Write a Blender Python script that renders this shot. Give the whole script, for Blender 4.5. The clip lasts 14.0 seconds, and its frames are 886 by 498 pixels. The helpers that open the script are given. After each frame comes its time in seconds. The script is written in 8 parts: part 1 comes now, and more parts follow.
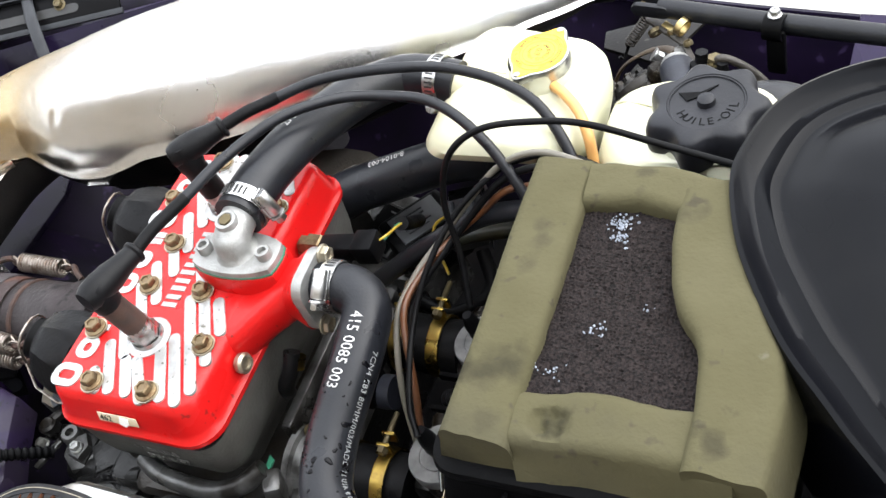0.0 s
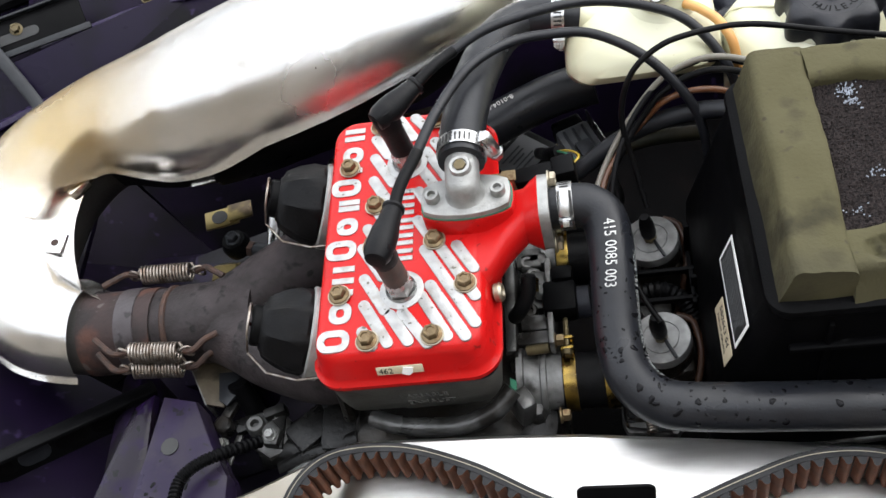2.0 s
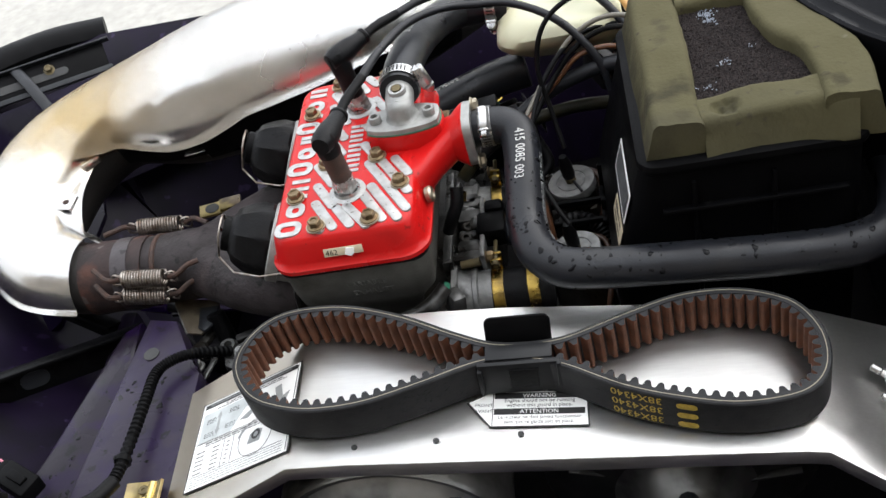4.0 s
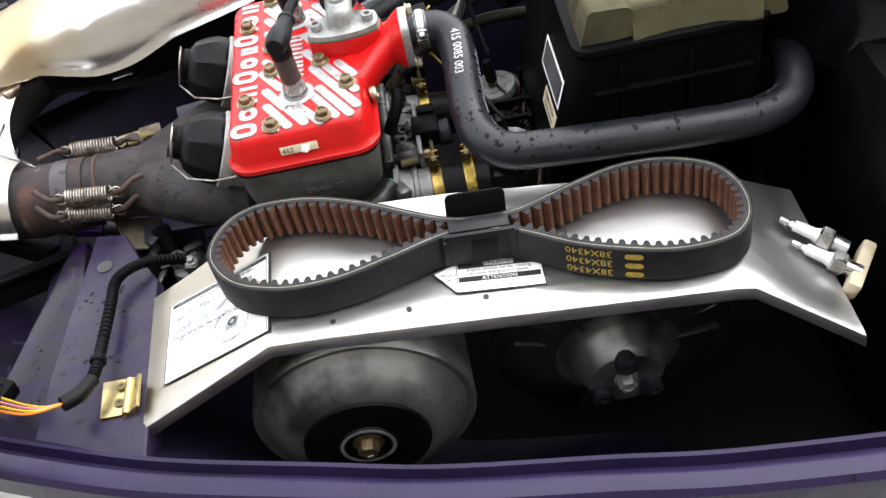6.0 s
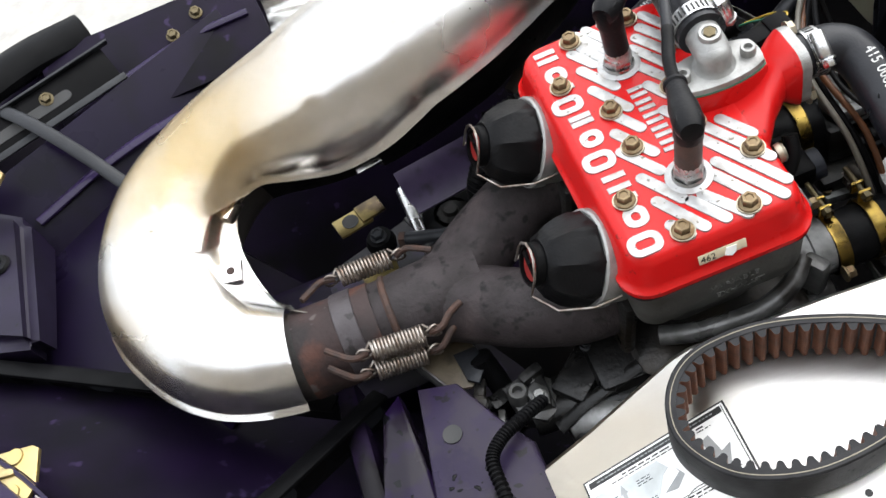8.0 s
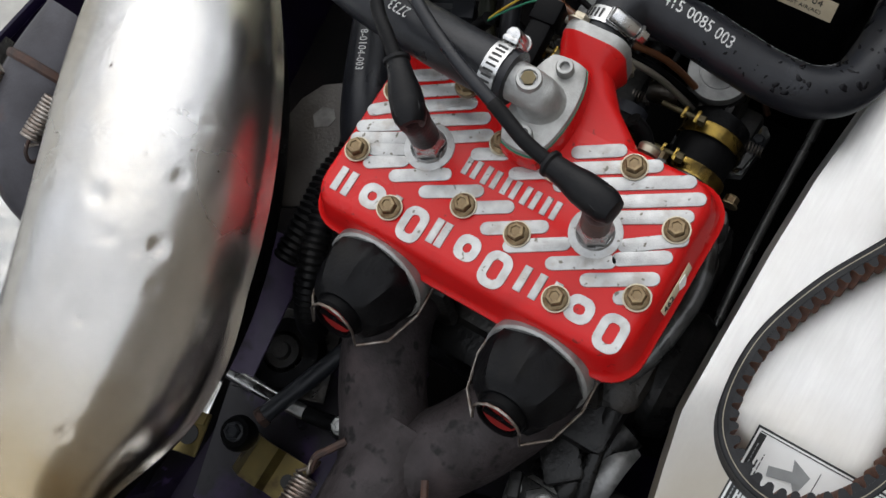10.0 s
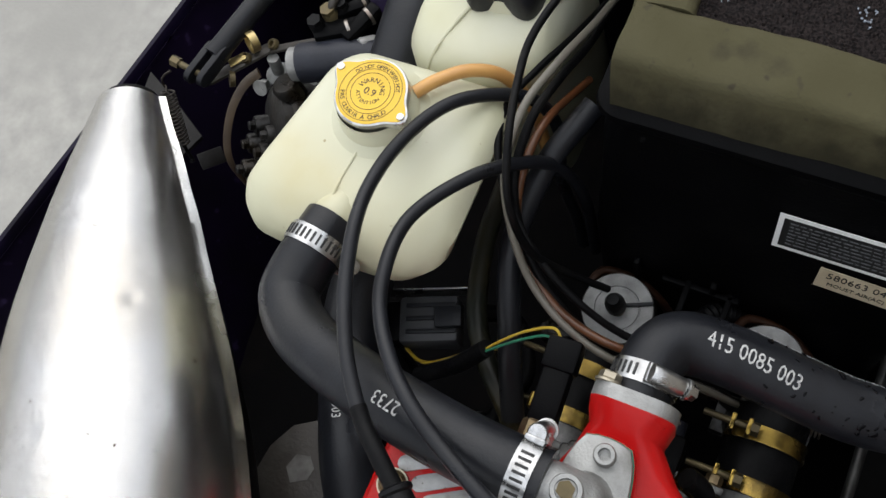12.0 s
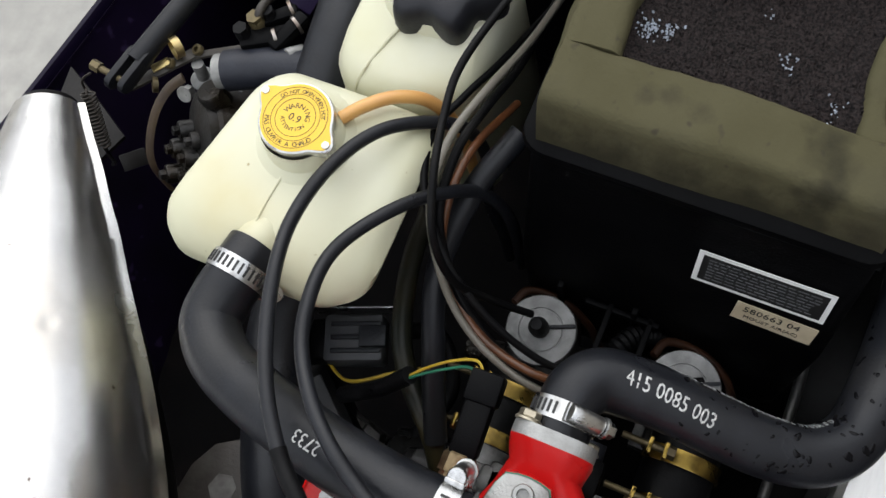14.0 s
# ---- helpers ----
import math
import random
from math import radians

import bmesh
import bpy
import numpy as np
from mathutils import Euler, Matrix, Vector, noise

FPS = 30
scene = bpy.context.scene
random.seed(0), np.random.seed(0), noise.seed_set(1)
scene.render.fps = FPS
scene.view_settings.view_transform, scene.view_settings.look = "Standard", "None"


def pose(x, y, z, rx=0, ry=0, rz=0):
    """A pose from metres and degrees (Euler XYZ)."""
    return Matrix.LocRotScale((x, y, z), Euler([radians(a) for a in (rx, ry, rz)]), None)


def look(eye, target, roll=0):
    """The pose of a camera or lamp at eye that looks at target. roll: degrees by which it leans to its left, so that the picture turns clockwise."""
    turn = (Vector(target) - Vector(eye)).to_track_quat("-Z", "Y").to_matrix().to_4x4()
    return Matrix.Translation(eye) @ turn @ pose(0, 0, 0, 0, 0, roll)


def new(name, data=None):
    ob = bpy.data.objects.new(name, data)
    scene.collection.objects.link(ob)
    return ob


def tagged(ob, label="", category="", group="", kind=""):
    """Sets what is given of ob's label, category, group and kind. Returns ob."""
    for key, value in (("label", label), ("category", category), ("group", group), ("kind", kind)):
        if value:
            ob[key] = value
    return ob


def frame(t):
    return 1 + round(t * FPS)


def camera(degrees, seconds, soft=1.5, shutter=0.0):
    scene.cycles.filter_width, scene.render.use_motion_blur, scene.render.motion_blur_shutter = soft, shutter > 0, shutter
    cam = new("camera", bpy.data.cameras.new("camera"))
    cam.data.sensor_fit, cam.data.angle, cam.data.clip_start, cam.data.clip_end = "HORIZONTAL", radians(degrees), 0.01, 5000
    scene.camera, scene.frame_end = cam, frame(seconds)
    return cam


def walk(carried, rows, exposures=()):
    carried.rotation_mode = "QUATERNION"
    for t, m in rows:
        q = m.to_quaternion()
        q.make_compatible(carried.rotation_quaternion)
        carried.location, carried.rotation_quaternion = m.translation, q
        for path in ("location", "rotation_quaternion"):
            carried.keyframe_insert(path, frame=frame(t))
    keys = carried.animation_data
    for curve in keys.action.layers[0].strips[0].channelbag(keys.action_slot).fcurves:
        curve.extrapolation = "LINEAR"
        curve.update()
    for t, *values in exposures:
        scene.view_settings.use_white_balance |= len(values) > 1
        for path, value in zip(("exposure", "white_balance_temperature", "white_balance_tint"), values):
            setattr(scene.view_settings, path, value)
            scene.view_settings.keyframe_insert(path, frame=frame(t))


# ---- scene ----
cam = camera(47.5, 14.0)
PATH = [
    (0, (0.468, -0.318, 1.135), (-0.373, 0.754, -0.33), -24.4),
    (0.2, (0.434, -0.318, 1.158), (-0.317, 0.778, -0.347), -23.8),
    (0.5, (0.353, -0.363, 1.206), (-0.248, 0.773, -0.326), -22.8),
    (0.7, (0.289, -0.4, 1.22), (-0.247, 0.76, -0.325), -22.6),
    (1, (0.239, -0.431, 1.231), (-0.236, 0.745, -0.316), -22.3),
    (1.2, (0.216, -0.432, 1.243), (-0.219, 0.72, -0.331), -21.8),
    (1.5, (0.187, -0.452, 1.237), (-0.22, 0.712, -0.338), -21.1),
    (2, (0.161, -0.455, 1.242), (-0.191, 0.694, -0.356), -20.0),
    (2.5, (0.146, -0.462, 1.246), (-0.193, 0.691, -0.352), -18.8),
    (3, (0.151, -0.512, 1.249), (-0.262, 0.679, -0.304), -19.9),
    (3.2, (0.171, -0.551, 1.234), (-0.263, 0.674, -0.271), -20.2),
    (3.5, (0.195, -0.615, 1.225), (-0.271, 0.641, -0.261), -20.6),
    (3.7, (0.215, -0.646, 1.208), (-0.221, 0.706, -0.189), -19.6),
    (4, (0.231, -0.715, 1.181), (-0.132, 0.716, -0.169), -18.1),
    (4.2, (0.219, -0.753, 1.169), (-0.063, 0.688, -0.19), -16.6),
    (6.3, (0.095, -0.811, 1.196), (0.018, 0.564, -0.254), -13.8),
    (6.5, (0.056, -0.812, 1.194), (-0.053, 0.582, -0.236), -14.1),
    (7, (-0.043, -0.723, 1.186), (-0.179, 0.6, -0.308), -16.4),
    (7.2, (-0.08, -0.67, 1.19), (-0.253, 0.637, -0.315), -19.7),
    (9.3, (-0.185, -0.238, 1.213), (0.008, 0.629, -0.578), -34.1),
    (9.5, (-0.171, -0.223, 1.21), (0.038, 0.573, -0.613), -36.5),
    (10, (-0.152, -0.181, 1.222), (0.169, 0.459, -0.645), -32.8),
    (10.2, (-0.146, -0.168, 1.224), (0.225, 0.43, -0.692), -29.7),
    (10.5, (-0.131, -0.167, 1.203), (0.288, 0.365, -0.679), -25.1),
    (11, (-0.097, -0.15, 1.192), (0.373, 0.314, -0.696), -20.5),
    (11.2, (-0.079, -0.14, 1.183), (0.397, 0.38, -0.686), -22.8),
    (11.5, (-0.047, -0.114, 1.173), (0.436, 0.468, -0.679), -26.3),
    (12, (0.016, -0.048, 1.165), (0.498, 0.579, -0.672), -30.6),
    (12.5, (0.065, 0.033, 1.156), (0.548, 0.528, -0.72), -26.3),
    (13, (0.094, 0.052, 1.156), (0.527, 0.444, -0.757), -25.7),
    (13.5, (0.082, 0.03, 1.167), (0.5, 0.468, -0.739), -29.4),
    (13.7, (0.071, 0.006, 1.169), (0.5, 0.47, -0.727), -27.2),
    (14, (0.054, -0.039, 1.176), (0.515, 0.442, -0.71), -24.0),
]
EXPO = [(0.0, 1.75), (0.5, 1.58), (1.0, 1.34), (2.0, 1.17), (3.0, 1.07), (4.0, 1.05), (6.5, 1.78), (7.0, 1.76), (9.5, 0.28), (10.0, 0.24), (11.0, 0.3), (12.5, 0.2), (13.0, 0.2), (13.5, 0.22), (14.0, 0.42)]
walk(cam, [(t, look(eye, target, roll)) for t, eye, target, roll in PATH], EXPO)

# ---- light ----
world = bpy.data.worlds.new("overcast_sky")
scene.world = world
world.use_nodes = True
wn = world.node_tree
wbg = wn.nodes["Background"]
sky = wn.nodes.new("ShaderNodeTexSky")
sky.sky_type = "NISHITA"
sky.sun_disc = False
sky.sun_elevation = radians(46)
sky.sun_rotation = radians(56)
sky.dust_density = 3.0
grey_sky = wn.nodes.new("ShaderNodeHueSaturation")
grey_sky.inputs["Saturation"].default_value = 0.22
wn.links.new(sky.outputs[0], grey_sky.inputs["Color"])
cloud = wn.nodes.new("ShaderNodeMix")
cloud.data_type = "RGBA"
cloud.inputs[0].default_value = 0.7
way = wn.nodes.new("ShaderNodeTexCoord")
way_z = wn.nodes.new("ShaderNodeSeparateXYZ")
wn.links.new(way.outputs["Generated"], way_z.inputs[0])
haze = wn.nodes.new("ShaderNodeMapRange")  # an overcast sky is dim at the horizon and brightest overhead
haze.inputs[2].default_value, haze.inputs[3].default_value, haze.inputs[4].default_value = 0.34, 2.2, 7.8
wn.links.new(way_z.outputs["Z"], haze.inputs[0])
high = wn.nodes.new("ShaderNodeMapRange")
high.inputs[1].default_value, high.inputs[3].default_value, high.inputs[4].default_value = 0.34, 0.0, 3.0
wn.links.new(way_z.outputs["Z"], high.inputs[0])
overcast = wn.nodes.new("ShaderNodeMath")
wn.links.new(haze.outputs[0], overcast.inputs[0])
wn.links.new(high.outputs[0], overcast.inputs[1])
grey = wn.nodes.new("ShaderNodeMix")
grey.data_type, grey.blend_type = "RGBA", "MULTIPLY"
grey.inputs[0].default_value = 1.0
grey.inputs[6].default_value = (0.955, 1.0, 1.07, 1)
wn.links.new(overcast.outputs[0], grey.inputs[7])
wn.links.new(grey.outputs[2], cloud.inputs[7])
wn.links.new(grey_sky.outputs[0], cloud.inputs[6])
wn.links.new(cloud.outputs[2], wbg.inputs["Color"])
wbg.inputs["Strength"].default_value = 0.15
sun = new("sun", bpy.data.lights.new("sun", "SUN"))
sun.data.energy, sun.data.angle, sun.data.color = 0.7, radians(75), (1.0, 0.96, 0.9)
sun.matrix_world = look((1.5, 1.0, 2.2), (0, 0, 0))

# ---- materials ----
MATS = {}


def mat(name, color, rough=0.5, metal=0.0, color2=None, scale=60.0, mix=0.5, bump=0.0, bscale=400.0, rvar=0.0, coat=0.0, detail=4.0, blotch=None, bl_scale=14.0, bl_pos=(0.5, 0.7), stretch=None, spec=0.5, trans=0.0, speck=None, sp_scale=180.0, sp_pos=(0.68, 0.74)):
    """Principled material: two tones by fine noise, a second, larger stain colour, relief and uneven gloss."""
    m = bpy.data.materials.new(name)
    m.use_nodes = True
    nt = m.node_tree
    b = nt.nodes["Principled BSDF"]
    b.inputs["Roughness"].default_value = rough
    b.inputs["Metallic"].default_value = metal
    b.inputs["Coat Weight"].default_value = coat
    b.inputs["Coat Roughness"].default_value = 0.08
    b.inputs["Specular IOR Level"].default_value = spec
    b.inputs["Transmission Weight"].default_value = trans
    co = nt.nodes.new("ShaderNodeTexCoord")
    src = co.outputs["Object"]
    if stretch:
        mp = nt.nodes.new("ShaderNodeMapping")
        mp.inputs["Scale"].default_value = stretch
        nt.links.new(src, mp.inputs[0])
        src = mp.outputs[0]
    n1 = nt.nodes.new("ShaderNodeTexNoise")
    n1.inputs["Scale"].default_value, n1.inputs["Detail"].default_value = scale, detail
    nt.links.new(src, n1.inputs["Vector"])
    r1 = nt.nodes.new("ShaderNodeValToRGB")
    r1.color_ramp.elements[0].position, r1.color_ramp.elements[1].position = 0.5 - mix / 2 * 0.7, 0.5 + mix / 2 * 0.7
    c2 = color2 or tuple(c * 0.72 for c in color)
    r1.color_ramp.elements[0].color, r1.color_ramp.elements[1].color = (*c2, 1), (*color, 1)
    nt.links.new(n1.outputs["Fac"], r1.inputs[0])
    out = r1.outputs[0]
    if blotch:
        n2 = nt.nodes.new("ShaderNodeTexNoise")
        n2.inputs["Scale"].default_value, n2.inputs["Detail"].default_value = bl_scale, 6.0
        nt.links.new(co.outputs["Object"], n2.inputs["Vector"])
        r2 = nt.nodes.new("ShaderNodeValToRGB")
        r2.color_ramp.interpolation = "EASE"
        r2.color_ramp.elements[0].position, r2.color_ramp.elements[1].position = bl_pos
        nt.links.new(n2.outputs["Fac"], r2.inputs[0])
        mx = nt.nodes.new("ShaderNodeMix")
        mx.data_type = "RGBA"
        nt.links.new(r2.outputs[0], mx.inputs[0])
        nt.links.new(out, mx.inputs[6])
        mx.inputs[7].default_value = (*blotch, 1)
        out = mx.outputs[2]
    if speck:
        n5 = nt.nodes.new("ShaderNodeTexNoise")
        n5.inputs["Scale"].default_value, n5.inputs["Detail"].default_value = sp_scale, 2.0
        nt.links.new(co.outputs["Object"], n5.inputs["Vector"])
        m5 = nt.nodes.new("ShaderNodeMapRange")
        m5.inputs[1].default_value, m5.inputs[2].default_value = sp_pos
        nt.links.new(n5.outputs["Fac"], m5.inputs[0])
        x5 = nt.nodes.new("ShaderNodeMix")
        x5.data_type = "RGBA"
        nt.links.new(m5.outputs[0], x5.inputs[0])
        nt.links.new(out, x5.inputs[6])
        x5.inputs[7].default_value = (*speck, 1)
        out = x5.outputs[2]
    nt.links.new(out, b.inputs["Base Color"])
    if rvar:
        n3 = nt.nodes.new("ShaderNodeTexNoise")
        n3.inputs["Scale"].default_value, n3.inputs["Detail"].default_value = scale * 0.4, 5.0
        nt.links.new(src, n3.inputs["Vector"])
        mr = nt.nodes.new("ShaderNodeMapRange")
        mr.inputs[1].default_value, mr.inputs[2].default_value = 0.3, 0.7
        mr.inputs[3].default_value, mr.inputs[4].default_value = max(0.02, rough - rvar), min(1, rough + rvar)
        nt.links.new(n3.outputs["Fac"], mr.inputs[0])
        nt.links.new(mr.outputs[0], b.inputs["Roughness"])
    if bump:
        n4 = nt.nodes.new("ShaderNodeTexNoise")
        n4.inputs["Scale"].default_value, n4.inputs["Detail"].default_value = bscale, 3.0
        nt.links.new(src, n4.inputs["Vector"])
        bp = nt.nodes.new("ShaderNodeBump")
        bp.inputs["Strength"].default_value, bp.inputs["Distance"].default_value = bump, 0.001
        nt.links.new(n4.outputs["Fac"], bp.inputs["Height"])
        nt.links.new(bp.outputs[0], b.inputs["Normal"])
    MATS[name] = m
    return m


RED = mat("red_paint", (0.46, 0.0065, 0.0065), 0.32, color2=(0.44, 0.008, 0.008), scale=25, coat=0.1, bump=0.12, bscale=500, rvar=0.12, spec=0.22, blotch=(0.36, 0.006, 0.006), bl_scale=30, bl_pos=(0.55, 0.8), speck=(0.20, 0.01, 0.008), sp_scale=170.0, sp_pos=(0.685, 0.725))
MACH = mat("machined_aluminium", (0.44, 0.44, 0.435), 0.46, 0.65, color2=(0.33, 0.33, 0.325), scale=120, bump=0.25, bscale=900, rvar=0.14, blotch=(0.30, 0.285, 0.26), bl_scale=80, bl_pos=(0.5, 0.72), speck=(0.13, 0.12, 0.10), sp_scale=210.0, sp_pos=(0.655, 0.71))
CAST = mat("cast_aluminium", (0.36, 0.36, 0.35), 0.48, 0.6, color2=(0.26, 0.26, 0.25), scale=90, bump=0.4, bscale=700, rvar=0.12, blotch=(0.17, 0.165, 0.155), bl_scale=40, bl_pos=(0.52, 0.75))
BLOCK = mat("grey_block_paint", (0.10, 0.099, 0.091), 0.55, 0.1, color2=(0.06, 0.058, 0.052), scale=40, bump=0.4, bscale=350, blotch=(0.035, 0.032, 0.026), bl_scale=22, bl_pos=(0.5, 0.8))
DIRTY = mat("oily_cast_metal", (0.044, 0.042, 0.040), 0.37, 0.5, color2=(0.010, 0.0095, 0.009), scale=55, bump=0.6, bscale=260, rvar=0.18, blotch=(0.018, 0.013, 0.008), bl_scale=24, bl_pos=(0.4, 0.65))
HOSE = mat("black_rubber_hose", (0.0108, 0.0118, 0.0150), 0.38, color2=(0.0078, 0.0083, 0.0106), scale=70, bump=0.18, bscale=500, rvar=0.14, spec=0.30, blotch=(0.014, 0.014, 0.015), bl_scale=18, bl_pos=(0.5, 0.75))
RUB = mat("black_rubber", (0.0052, 0.0052, 0.0058), 0.42, color2=(0.003, 0.003, 0.0033), scale=80, bump=0.3, bscale=400, rvar=0.16, spec=0.1, blotch=(0.010, 0.0095, 0.009), bl_scale=30, bl_pos=(0.5, 0.8))
# Near-black that paints in the deep shade on the floor of the bay.
BLACKF = mat("black_bay_shade", (0.0022, 0.0020, 0.0022), 0.7, color2=(0.0012, 0.0011, 0.0013), scale=30, bump=0.4, spec=0.05, blotch=(0.004, 0.003, 0.003), bl_scale=20)
BOOT = mat("plug_boot_rubber", (0.0052, 0.0052, 0.006), 0.38, color2=(0.003, 0.003, 0.0036), scale=90, bump=0.2, rvar=0.12, spec=0.15, blotch=(0.009, 0.009, 0.009), bl_scale=60, bl_pos=(0.5, 0.8))
BROWNB = mat("brown_boot_sleeve", (0.06, 0.032, 0.022), 0.6, color2=(0.03, 0.02, 0.016), scale=70, bump=0.2)
PLAS = mat("black_plastic", (0.0040, 0.0040, 0.0044), 0.4, color2=(0.002, 0.002, 0.0023), scale=40, bump=0.2, bscale=900, rvar=0.14, blotch=(0.005, 0.005, 0.005), bl_scale=9, bl_pos=(0.5, 0.9), spec=0.055)
ABLACK = mat("matt_black_airbox_plastic", (0.0024, 0.0024, 0.0028), 0.42, color2=(0.0014, 0.0014, 0.0017), scale=30, bump=0.25, bscale=700, rvar=0.16, spec=0.05, blotch=(0.0036, 0.0035, 0.0034), bl_scale=11, bl_pos=(0.5, 0.85), speck=(0.010, 0.010, 0.010), sp_scale=120.0, sp_pos=(0.72, 0.76))
GLOSSB = mat("glossy_black_plastic", (0.0035, 0.0037, 0.0050), 0.16, color2=(0.0027, 0.0029, 0.004), scale=30, rvar=0.10, spec=0.1, blotch=(0.006, 0.006, 0.0065), bl_scale=12, bl_pos=(0.5, 0.8))
CHROME = mat("polished_shield_aluminium", (0.955, 0.945, 0.925), 0.235, 1.0, color2=(0.91, 0.90, 0.88), scale=16, bump=0.05, bscale=55, rvar=0.05, blotch=(0.86, 0.76, 0.58), bl_scale=4.5, bl_pos=(0.5, 0.9), speck=(0.22, 0.18, 0.14), sp_scale=240.0, sp_pos=(0.72, 0.745))
BURNT = mat("burnt_exhaust_steel", (0.039, 0.0325, 0.034), 0.6, 0.15, color2=(0.018, 0.015, 0.015), scale=40, bump=0.9, bscale=260, rvar=0.16, blotch=(0.052, 0.040, 0.040), bl_scale=20, bl_pos=(0.52, 0.78), spec=0.2, speck=(0.010, 0.009, 0.009), sp_scale=90.0, sp_pos=(0.58, 0.68))
def tint(m, spots, grain=9.0, ragged=0.12):
    """Colour spots on a material, each round a place, with ragged edges."""
    nt = m.node_tree
    base = nt.nodes["Principled BSDF"].inputs["Base Color"]
    co = nt.nodes.new("ShaderNodeTexCoord")
    nz = nt.nodes.new("ShaderNodeTexNoise")
    nz.inputs["Scale"].default_value, nz.inputs["Detail"].default_value = grain, 4.0
    nt.links.new(co.outputs["Object"], nz.inputs["Vector"])
    for place, r0, r1, col, amount in spots:
        d = nt.nodes.new("ShaderNodeVectorMath")
        d.operation = "DISTANCE"
        d.inputs[1].default_value = place
        nt.links.new(co.outputs["Object"], d.inputs[0])
        ad = nt.nodes.new("ShaderNodeMath")
        ad.operation = "MULTIPLY_ADD"
        ad.inputs[1].default_value, ad.inputs[2].default_value = ragged, -0.5 * ragged
        nt.links.new(nz.outputs["Fac"], ad.inputs[0])
        sm = nt.nodes.new("ShaderNodeMath")
        nt.links.new(d.outputs["Value"], sm.inputs[0])
        nt.links.new(ad.outputs[0], sm.inputs[1])
        mr = nt.nodes.new("ShaderNodeMapRange")
        mr.inputs[1].default_value, mr.inputs[2].default_value, mr.inputs[3].default_value, mr.inputs[4].default_value = r0, r1, amount, 0.0
        nt.links.new(sm.outputs[0], mr.inputs[0])
        mx = nt.nodes.new("ShaderNodeMix")
        mx.data_type = "RGBA"
        nt.links.new(mr.outputs[0], mx.inputs[0])
        nt.links.new(base.links[0].from_socket, mx.inputs[6])
        mx.inputs[7].default_value = (*col, 1)
        nt.links.new(mx.outputs[2], base)


# Heat stains, with tan and dull reflections on the shield painted into them.
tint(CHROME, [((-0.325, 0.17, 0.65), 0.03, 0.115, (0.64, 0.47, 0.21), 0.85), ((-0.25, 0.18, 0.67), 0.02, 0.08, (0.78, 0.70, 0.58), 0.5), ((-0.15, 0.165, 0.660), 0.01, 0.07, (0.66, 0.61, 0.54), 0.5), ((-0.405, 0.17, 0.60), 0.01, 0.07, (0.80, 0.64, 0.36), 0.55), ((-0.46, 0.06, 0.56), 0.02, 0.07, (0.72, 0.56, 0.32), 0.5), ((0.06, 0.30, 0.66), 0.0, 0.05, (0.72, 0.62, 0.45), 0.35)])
DARKPIPE = mat("sooty_pipe_steel", (0.014, 0.012, 0.011), 0.7, 0.1, color2=(0.009, 0.008, 0.007), scale=40, bump=0.4, blotch=(0.035, 0.018, 0.010), bl_scale=12)
SPRING = mat("spring_steel", (0.36, 0.33, 0.30), 0.38, 0.9, color2=(0.15, 0.11, 0.085), scale=160, rvar=0.12)
RUST = mat("rusty_hook_steel", (0.062, 0.030, 0.020), 0.7, 0.3, color2=(0.025, 0.017, 0.015), scale=120, bump=0.5)
STEEL = mat("bright_steel", (0.60, 0.60, 0.595), 0.3, 1.0, color2=(0.42, 0.42, 0.415), scale=140, rvar=0.12, blotch=(0.26, 0.25, 0.24), bl_scale=90, bl_pos=(0.5, 0.75))
DKSLOT = mat("dark_slot", (0.02, 0.02, 0.02), 0.6)
ZINC = mat("yellow_zinc", (0.55, 0.42, 0.16), 0.35, 0.9, color2=(0.42, 0.34, 0.18), scale=60, rvar=0.12, blotch=(0.28, 0.2, 0.1), bl_scale=40)
BRASS = mat("brass_clamp", (0.42, 0.29, 0.065), 0.3, 1.0, color2=(0.24, 0.16, 0.045), scale=80, rvar=0.12, blotch=(0.10, 0.07, 0.03), bl_scale=45, bl_pos=(0.5, 0.7))
BOLT = mat("tarnished_bolt", (0.24, 0.18, 0.10), 0.4, 0.8, color2=(0.145, 0.105, 0.06), scale=200, rvar=0.14, bump=0.25, bscale=900, blotch=(0.09, 0.048, 0.022), bl_scale=140, bl_pos=(0.45, 0.7))
WASH = mat("washer_steel", (0.42, 0.38, 0.29), 0.4, 0.85, color2=(0.3, 0.26, 0.2), scale=150, rvar=0.1)
BELT = mat("belt_rubber", (0.0168, 0.0168, 0.0180), 0.55, color2=(0.011, 0.011, 0.012), scale=60, bump=0.25, bscale=700, rvar=0.14, blotch=(0.008, 0.008, 0.009), bl_scale=45, bl_pos=(0.5, 0.66), spec=0.2)
CORD = mat("belt_cord_line", (0.26, 0.23, 0.17), 0.7)
TEETH = mat("brown_belt_cogs", (0.150, 0.054, 0.023), 0.7, color2=(0.080, 0.030, 0.015), scale=70, bump=0.3)
GUARD = mat("brushed_guard_aluminium", (0.84, 0.832, 0.815), 0.33, 1.0, color2=(0.79, 0.78, 0.765), scale=40, stretch=(1, 12, 12), bump=0.0, rvar=0.05, blotch=(0.74, 0.725, 0.70), bl_scale=16, bl_pos=(0.4, 0.9))
# Tan on the slope: dirty film, with a dim tan reflection painted in.
tint(GUARD, [((-0.13, -0.22, 0.55), 0.05, 0.13, (0.60, 0.53, 0.42), 0.85)])
